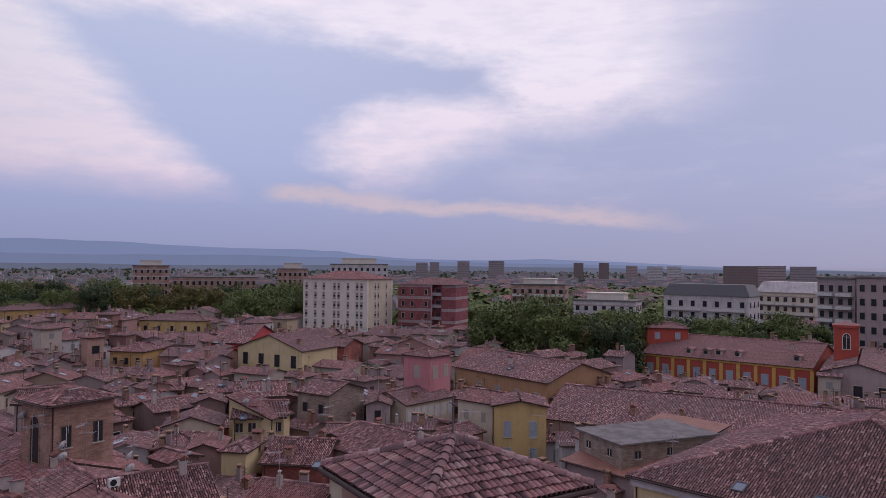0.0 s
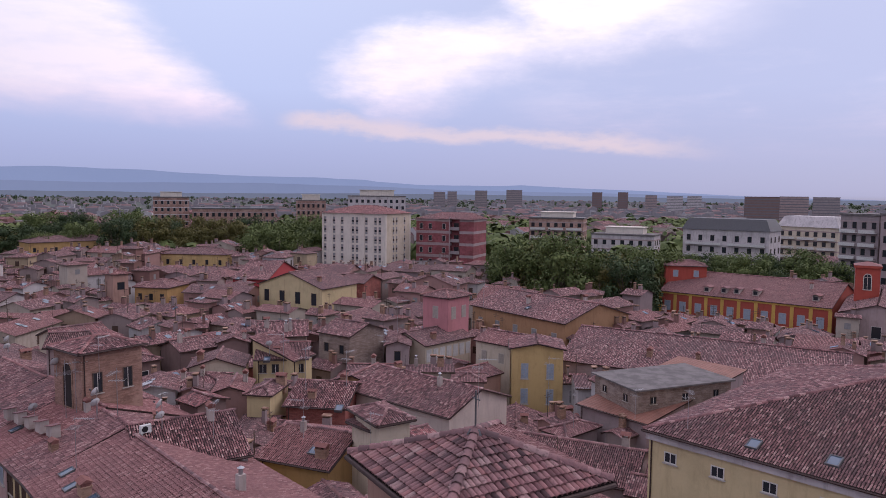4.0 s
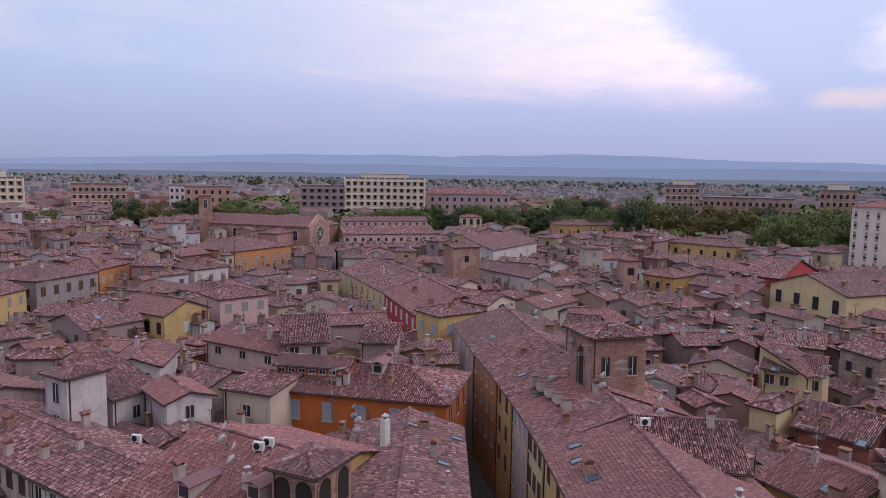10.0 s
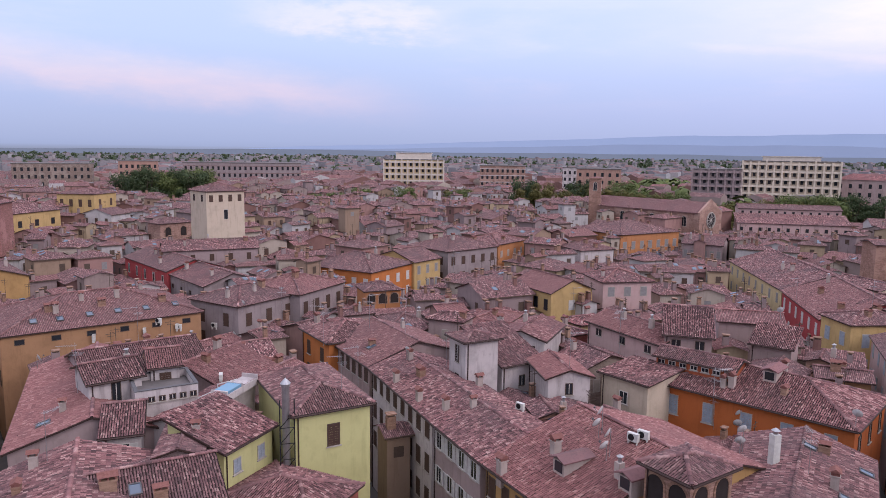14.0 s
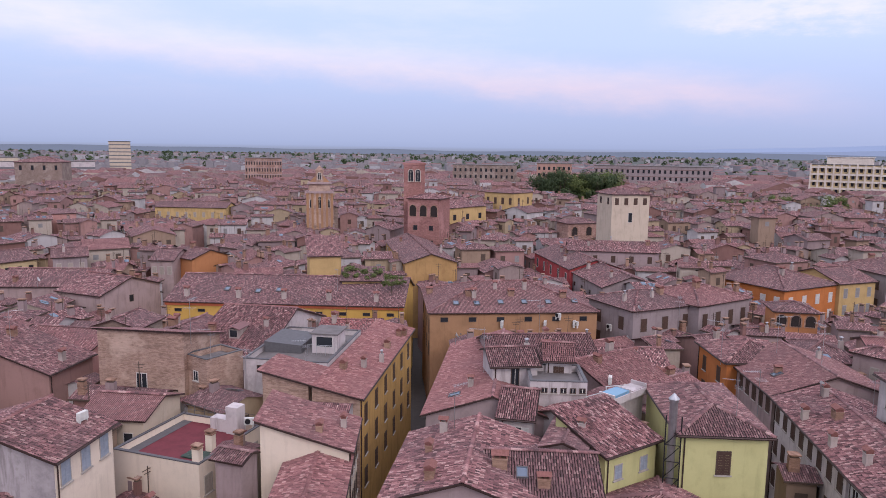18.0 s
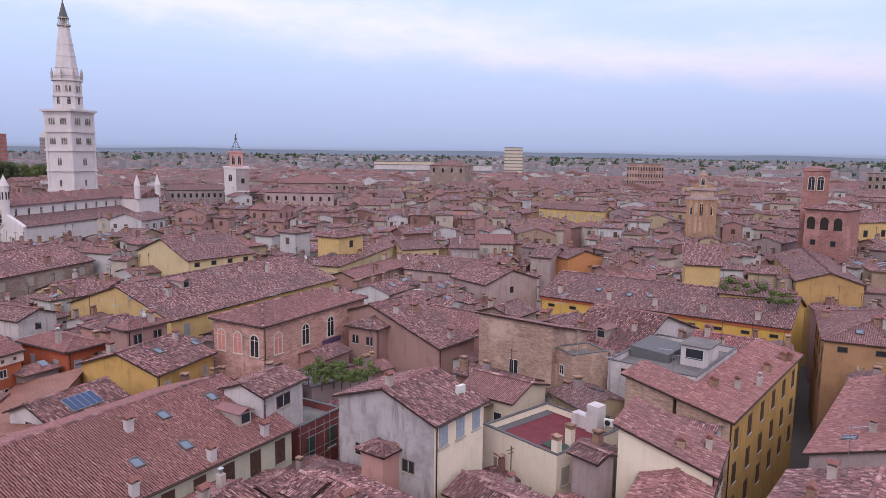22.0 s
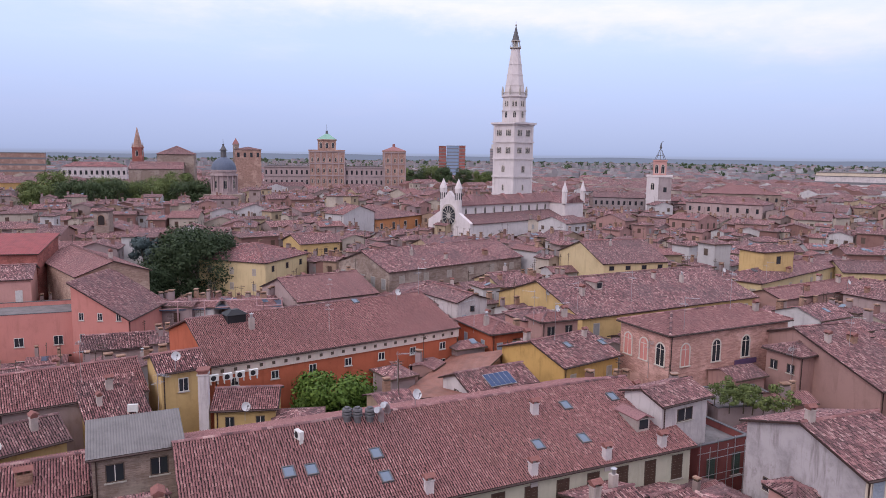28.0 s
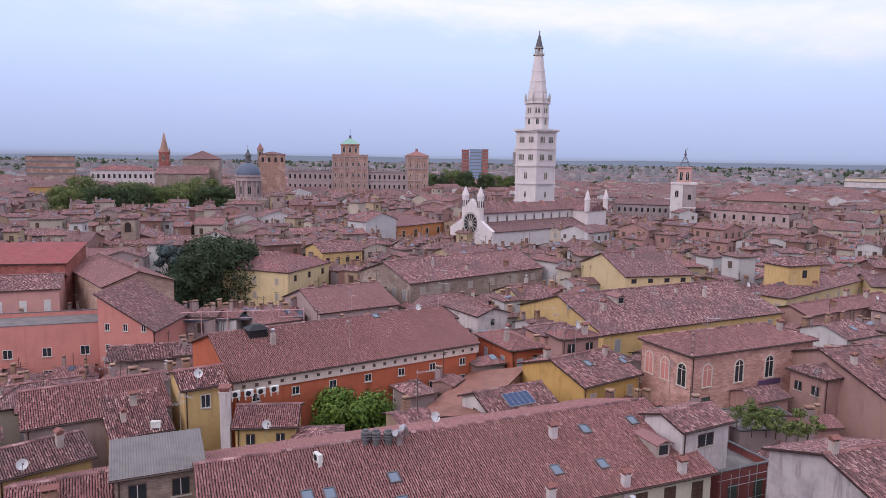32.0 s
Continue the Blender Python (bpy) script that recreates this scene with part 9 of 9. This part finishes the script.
CAMX, CAMY = 0.0, -2.0
FILL_WALL = ["beige", "brown", "pinkgrey", "yellowpale", "ochrepink", "pinkgrey", "pinkbrown", "grey", "salmonpale", "pinkbrown", "ochrebrown", "brickred", "pinkbrown", "cream", "beige", "brickold", "brickgrey"]
WORDS = {"cream": "cream", "beige": "beige", "white": "white", "yellowpale": "pale yellow", "yellow": "yellow", "ochre": "ochre", "ochrepink": "ochre-pink", "pinkgrey": "pinkish grey", "pinkpale": "pale pink",
         "grey": "grey", "brown": "dull brown", "ochrebrown": "ochre-brown", "brickold": "old brown brick", "salmonpale": "pale salmon", "orange2": "orange", "brickred": "red brick", "pinkbrown": "pink-brown", "brickgrey": "grey-brown brick"}


def angle_near(x, y):
    best = min(((fx + fc * fw / 2 - x) ** 2 + (fy + fs * fw / 2 - y) ** 2, math.degrees(math.atan2(fs, fc))) for fx, fy, fc, fs, fw, fd in NAMED)
    if best[0] < 45 ** 2:
        return best[1] % 90
    return (18 + 14 * noise.noise(Vector((x * 0.008, y * 0.008, 1)))) % 90


class Crowd:
    """Many plain houses joined: walls, tiled slopes with eaves, dark windows, chimneys."""
    def __init__(self):
        self.v, self.f, self.i, self.u = [], [], [], []

    def face(self, pts, mat, uv=None):
        o = len(self.v)
        self.v += pts
        self.f.append(tuple(range(o, o + len(pts))))
        self.i.append(mat)
        self.u += uv or [(0, 0)] * len(pts)

    def add(self, x, y, rz, w, d, ez, kind, slope, wall, rnd, detail=True):
        c, s = math.cos(radians(rz)), math.sin(radians(rz))
        put = lambda p: (x + p[0] * c - p[1] * s, y + p[0] * s + p[1] * c, p[2])
        sl, lines, hz = slopes_of(kind, w, d, ez, slope)
        o = 0.35
        pts = [(o, o), (w - o, o), (w - o, d - o), (o, d - o)]
        if kind == "g":
            pts = [(o, o), (w - o, o), (w - o, d / 2), (w - o, d - o), (o, d - o), (o, d / 2)]
        if kind == "x":
            pts = [(o, o), (w / 2, o), (w - o, o), (w - o, d - o), (w / 2, d - o), (o, d - o)]
        n0 = len(self.v)
        self.v += [put((p, q, 0)) for p, q in pts] + [put((p, q, hz(p, q) - .05)) for p, q in pts]
        k = len(pts)
        for j in range(k):
            self.f.append((n0 + j, n0 + (j + 1) % k, n0 + k + (j + 1) % k, n0 + k + j))
            self.i.append(wall)
            self.u += [(0, 0)] * 4
        off = rnd.randint(0, 400)
        for p in sl:
            P = [Vector(q) for q in p]
            u = (P[1] - P[0]).normalized()
            v = (P[1] - P[0]).cross(P[-1] - P[0]).normalized().cross(u)
            self.face([put(q) for q in P], 0, [((q - P[0]).dot(u) + off, (q - P[0]).dot(v) + off) for q in P])
            # dark eave strip stands in for fascia and eave shadow
            e = (P[0] - Vector((0, 0, .2)), P[1] - Vector((0, 0, .2)))
            self.face([put(P[0]), put(P[1]), put(e[1]), put(e[0])], 9)
        if not detail:
            return
        for face, L in (("f", w), ("l", d), ("r", d)):
            n = max(1, int(L / 3.3))
            for j in range(n):
                if rnd.random() < .25:
                    continue
                a = o + (L - 2 * o) * (j + .5) / n
                z1 = ez - 1.1
                z0 = z1 - rnd.uniform(1.0, 1.7)
                if face == "f":
                    q = [(a - .5, o - .05, z0), (a + .5, o - .05, z0), (a + .5, o - .05, z1), (a - .5, o - .05, z1)]
                elif face == "l":
                    q = [(o - .05, a + .5, z0), (o - .05, a - .5, z0), (o - .05, a - .5, z1), (o - .05, a + .5, z1)]
                else:
                    q = [(w - o + .05, a - .5, z0), (w - o + .05, a + .5, z0), (w - o + .05, a + .5, z1), (w - o + .05, a - .5, z1)]
                self.face([put(t) for t in q], rnd.choice((9, 9, 10, 11)))
        for j in range(rnd.choice((0, 1, 1, 2, 2))):
            cx, cy = w * rnd.uniform(.15, .85), d * rnd.uniform(.15, .85)
            z = hz(cx, cy)
            r = rnd.uniform(.25, .45)
            top = z + rnd.uniform(.7, 1.3)
            tone = rnd.choice((12, 12, 2, 5, 5, 6))
            # middle box is coloured dark to stand for the shaded gap under the cap
            for bx, m in (((cx - r, cy - r * .7, z - .5, cx + r, cy + r * .7, top), tone), ((cx - r * .8, cy - r * .5, top, cx + r * .8, cy + r * .5, top + .2), 9), ((cx - r * 1.1, cy - r * .85, top + .2, cx + r * 1.1, cy + r * .85, top + .32), 12)):
                v, q = box_vf(*bx, len(self.v))
                self.v += [put(t) for t in v]
                for t in q:
                    self.f.append(t)
                    self.i.append(m)
                    self.u += [(0, 0)] * 4

        # roof windows and a thin aerial mast
        for p in sl[:2]:
            if len(p) != 4 or rnd.random() < .5:
                continue
            P = [Vector(q) for q in p]
            u, v = P[1] - P[0], P[3] - P[0]
            if v.length < 2.5 or u.length < 4:
                continue
            nrm = u.cross(v).normalized() * .07
            un, vn = u.normalized(), nrm.normalized().cross(u.normalized())
            for j in range(rnd.choice((1, 1, 2, 3))):
                q = P[0] + un * u.length * rnd.uniform(.25, .75) + vn * v.length * rnd.uniform(.3, .6) * .9 + nrm
                self.face([put(t) for t in (q, q + un * .8, q + un * .8 + vn * 1.1, q + vn * 1.1)], 13)
        if rnd.random() < .45:
            cx, cy = w * rnd.uniform(.2, .8), d * rnd.uniform(.2, .8)
            z = hz(cx, cy)
            top = z + rnd.uniform(2.0, 3.4)
            for bx in ((cx - .03, cy - .03, z - .2, cx + .03, cy + .03, top), (cx - .6, cy - .02, top - .3, cx + .6, cy + .02, top - .25), (cx - .4, cy - .02, top - .6, cx + .4, cy + .02, top - .55)):
                v, q = box_vf(*bx, len(self.v))
                self.v += [put(t) for t in v]
                for t in q:
                    self.f.append(t)
                    self.i.append(9)
                    self.u += [(0, 0)] * 4

    def mesh(self):
        return mesh_from("old_town_roofs", self.v, self.f, [FAR_ROOF, *FAR_WALLS, M_DARKF, SHUT["grey"], SHUT["brown"], M_CHIMB, M_SKYL], self.u, self.i)


old_town = Crowd()
NAMED = list(FOOT)
fill = random.Random(7)


def sight_limit(x, y, rz, w, d):
    """Greatest height that leaves the upper fronts of the houses behind in sight."""
    c, s = math.cos(radians(rz)), math.sin(radians(rz))
    P = [(x + a * c - b * s, y + a * s + b * c + 2) for a in (0, w / 2, w) for b in (0, d / 2, d)]
    far, near = max(math.hypot(*p) for p in P), min(math.hypot(*p) for p in P)
    t = [math.degrees(math.atan2(q, p)) % 360 for p, q in P]
    if max(t) - min(t) > 180:
        t = [q - 360 if q > 180 else q for q in t]
    lo, hi, top = min(t), max(t), 99
    for a, b, da, db, z in VIEW:
        for k in (-360, 0, 360):
            if lo < b + k - .3 and hi > a + k + .3:
                f = ((max(lo, a + k) + min(hi, b + k)) / 2 - a - k) / max(.1, b - a)
                D = da + (db - da) * f
                if near < D - 3 and far > D - 60:
                    top = min(top, 36.6 - (36.6 - z) * min(D - 1, far - min(3, d / 3)) / D)
    return top


def place(spots, sizes, margin, cap, low, near):
    """Puts a house on every spot that is still free, the largest of the sizes that fits."""
    made = 0
    for R, a in spots:
        if R > (210 if a < radians(13) else 275 if a < radians(58) else 400):
            continue
        cx, cy = CAMX + R * math.cos(a), CAMY + R * math.sin(a)
        rz = angle_near(cx, cy) + fill.choice((0, 90, 180, 270)) + fill.uniform(-3, 3)
        # turn the eave side towards the square where the view comes from
        best = min((0, 90, 180, 270), key=lambda q: math.cos(radians(rz + q + 90) - a) * -1)
        rz = rz + best + (fill.choice((0, 0, 90, -90)) if R > 60 else 0)
        done = False
        for k in sizes:
            w, d = (fill.uniform(7, 12.5) * k, fill.uniform(6.5, 10.5) * k) if R < 150 else (fill.uniform(8, 15) * k, fill.uniform(8, 11.5) * k)
            c, s = math.cos(radians(rz)), math.sin(radians(rz))
            x, y = cx - c * w / 2 + s * d / 2, cy - s * w / 2 - c * d / 2
            if not blocked(x, y, rz, w, d, margin):
                done = True
                break
        if not done:
            continue
        ez = fill.uniform(12.2, 14.6) if R < 70 else fill.uniform(12.5, 15.2) if R < 130 else fill.uniform(12.8, 16.4) if R < 200 else fill.uniform(13.0, 18.0)
        ez -= low * fill.uniform(0.5, 1.3)
        kind = fill.choices(("g", "x", "h"), (6, 2, 2))[0]
        pitch = fill.uniform(.27, .35)
        rise = pitch * (w / 2 if kind == "x" else d / 2 if kind == "g" else min(w, d) / 2)
        ez = max(7.5, min(ez, sight_limit(x, y, rz, w, d) - rise))
        if R > 150 and low == 0 and ez > 12.5 and sight_limit(x, y, rz, 5.0, 5.0) > 24 and fill.random() < 0.05:
            w, d, ez = 5.0, 5.0, ez + 3.0
            kind = "h"
        wall = fill.choice(FILL_WALL)
        n = max(1, int(w / 3.2))
        style = fill.choice(("dark", "closed", "closedgrey", "closedbrown", "plain", "closedwhite"))
        if made < cap:
            wins = f"f:{n}:-2.0:0.95x1.5:{style}" if 45 < R < 120 and low == 0 else ""
            house(f"{WORDS[wall]} town house with a worn tiled roof", x, y, rz, w, d, round(ez, 2), kind, pitch, wall, wins,
                  fill.choice((0, 1, 1, 2)) if low == 0 else fill.choice((0, 0, 1)), 1 if R < near else 0, group="roofs of the old town", rm="redroof" if fill.random() < .1 else "roof")
            made += 1
        else:
            FOOT.append((x, y, math.cos(radians(rz)), math.sin(radians(rz)), w, d))
            old_town.add(x, y, rz, w, d, ez, kind, pitch, fill.choice(CROWD_WALL), fill)


def ring_spots(r0, r1, dr, pace):
    spots = []
    R = r0
    while R < r1:
        step = pace * (1 if R < 130 else 1.13 if R < 220 else 1.45) / R
        a = radians(-36) + fill.random() * step
        while a < radians(208):
            spots.append((R + fill.uniform(-.35, .35) * dr, a))
            a += step
        R += dr
    return spots


CROWD_WALL = (1, 1, 2, 3, 3, 4, 5, 6, 7, 8, 8)
place(ring_spots(26, 400, 6.0, 6.5), (1, .72, .5), -0.35, 150, 0, 62)
place(ring_spots(27, 230, 4.6, 4.2), (.8, .55, .4), -1.2, 55, 1.0, 55)


tagged(new("old_town_roofs", old_town.mesh()), "crowded tiled roofs and plaster walls of the old town", "roofs", kind="stuff")


# ---- far town: too far to tell house from house ----
def far_town(n, r0, r1, seed, hz, a0=-38, a1=210, modern=0.0):
    rnd = np.random.RandomState(seed)
    V, F, I, U = [], [], [], []
    for k in range(n):
        R = math.sqrt(r0 * r0 + (r1 * r1 - r0 * r0) * rnd.rand())
        a = radians(a0 + (a1 - a0) * rnd.rand())
        x, y = R * math.cos(a), R * math.sin(a)
        t = radians(20 + 30 * noise.noise(Vector((x * .003, y * .003, 4)))) + (math.pi / 2 if rnd.rand() < .5 else 0)
        w, d = rnd.uniform(8, 22), rnd.uniform(8, 14)
        h = rnd.uniform(*hz)
        flat = rnd.rand() < max(modern, 0.1 if R < 650 else .4)
        if not modern and a < radians(70) and R < 720 and rnd.rand() < .72:
            continue
        if any((x - p) ** 2 + (y - q) ** 2 < (r + 8) ** 2 for p, q, r in GREEN):
            continue
        if any(-6 < (x - fx) * fc + (y - fy) * fs < fw + 6 and -6 < -(x - fx) * fs + (y - fy) * fc < fd + 6 for fx, fy, fc, fs, fw, fd in BIG):
            continue
        c, s = math.cos(t), math.sin(t)
        r = h + (0.3 if flat else .33 * d / 2)
        P = [(-w / 2, -d / 2, 0), (w / 2, -d / 2, 0), (w / 2, d / 2, 0), (-w / 2, d / 2, 0), (-w / 2, -d / 2, h), (w / 2, -d / 2, h), (w / 2, d / 2, h), (-w / 2, d / 2, h), (-w / 2, 0, r), (w / 2, 0, r)]
        o = len(V)
        V += [(x + p * c - q * s, y + p * s + q * c, z) for p, q, z in P]
        wm = 1 + rnd.choice([0, 1, 1, 1, 2, 4, 4, 4])
        for f, m in (((0, 1, 5, 4), wm), ((2, 3, 7, 6), wm), ((1, 2, 6, 9, 5), wm), ((3, 0, 4, 8, 7), wm), ((4, 5, 9, 8), 6 if flat else 0), ((6, 7, 8, 9), 6 if flat else 0)):
            F.append(tuple(o + i for i in f))
            I.append(m)
            if len(f) == 4:
                U += [(0, 0), (w, 0), (w, d / 2), (0, d / 2)]
            else:
                U += [(0, 0)] * 5
    mats = [HAZED_ROOF, *HAZED_WALLS, HAZED_WALLS[1], M_SLAB] if r0 >= 700 else [FAR_ROOF, FAR_WALLS[0], FAR_WALLS[1], FAR_WALLS[2], FAR_WALLS[3], FAR_WALLS[5], M_SLAB]
    return mesh_from("far_town", V, F, mats, U, I)


BIG = [f for f in FOOT if math.hypot(f[0], f[1]) > 190]
tagged(new("far_town", far_town(3600, 385, 720, 3, (12, 16.5))), "crowded tiled roofs of the far old town", "roofs", kind="stuff")
tagged(new("modern_quarter", far_town(110, 232, 560, 9, (8, 17), -38, 58, 0.65)), "flat-roofed modern houses among the ring trees", "houses", kind="stuff")
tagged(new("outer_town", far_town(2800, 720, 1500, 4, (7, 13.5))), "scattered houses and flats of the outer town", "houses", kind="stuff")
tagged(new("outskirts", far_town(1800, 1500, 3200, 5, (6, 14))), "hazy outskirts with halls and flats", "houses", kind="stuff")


def far_woods(n, r0, r1, seed, a1=210, m=34, leaf="dark", size=.15):
    rnd = np.random.RandomState(seed)
    pts = []
    for k in range(n):
        R = math.sqrt(r0 * r0 + (r1 * r1 - r0 * r0) * rnd.rand())
        a = radians(-38 + (a1 + 38) * rnd.rand())
        h = rnd.uniform(7, 15) if m == 34 else rnd.uniform(11, 19)
        x, y = R * math.cos(a), R * math.sin(a)
        if noise.noise(Vector((x * .004, y * .004, 8))) < (-0.05 if m == 34 else -0.3) or (m > 34 and any((x - p - fw * fc / 2) ** 2 + (y - q - fw * fs / 2) ** 2 < (fw / 2 + 9) ** 2 for p, q, fc, fs, fw, fd in BIG)):
            continue
        dirs = rnd.normal(size=(m, 3))
        dirs /= np.linalg.norm(dirs, axis=1)[:, None]
        c = np.array([x, y, h * .55]) + dirs * np.array([h * .42, h * .42, h * .42])
        t1 = np.cross(dirs, rnd.normal(size=(m, 3)))
        t1 /= np.linalg.norm(t1, axis=1)[:, None]
        t2 = np.cross(t1, dirs)
        s = h * size
        pts.append(np.stack([c - t1 * s, c - t2 * s, c + t1 * s, c + t2 * s], 1).reshape(-1, 3))
    v = np.concatenate(pts)
    return quad_mesh("far_woods", v, np.arange(len(v)).reshape(-1, 4), LEAF[leaf])


tagged(new("far_woods", far_woods(7600, 480, 3800, 6)), "dark trees scattered between the far houses", "trees", kind="stuff")
tagged(new("ring_woods", far_woods(1500, 236, 640, 16, 62, 80, "green", .10)), "green trees of the ring avenues between modern blocks", "trees", kind="stuff")
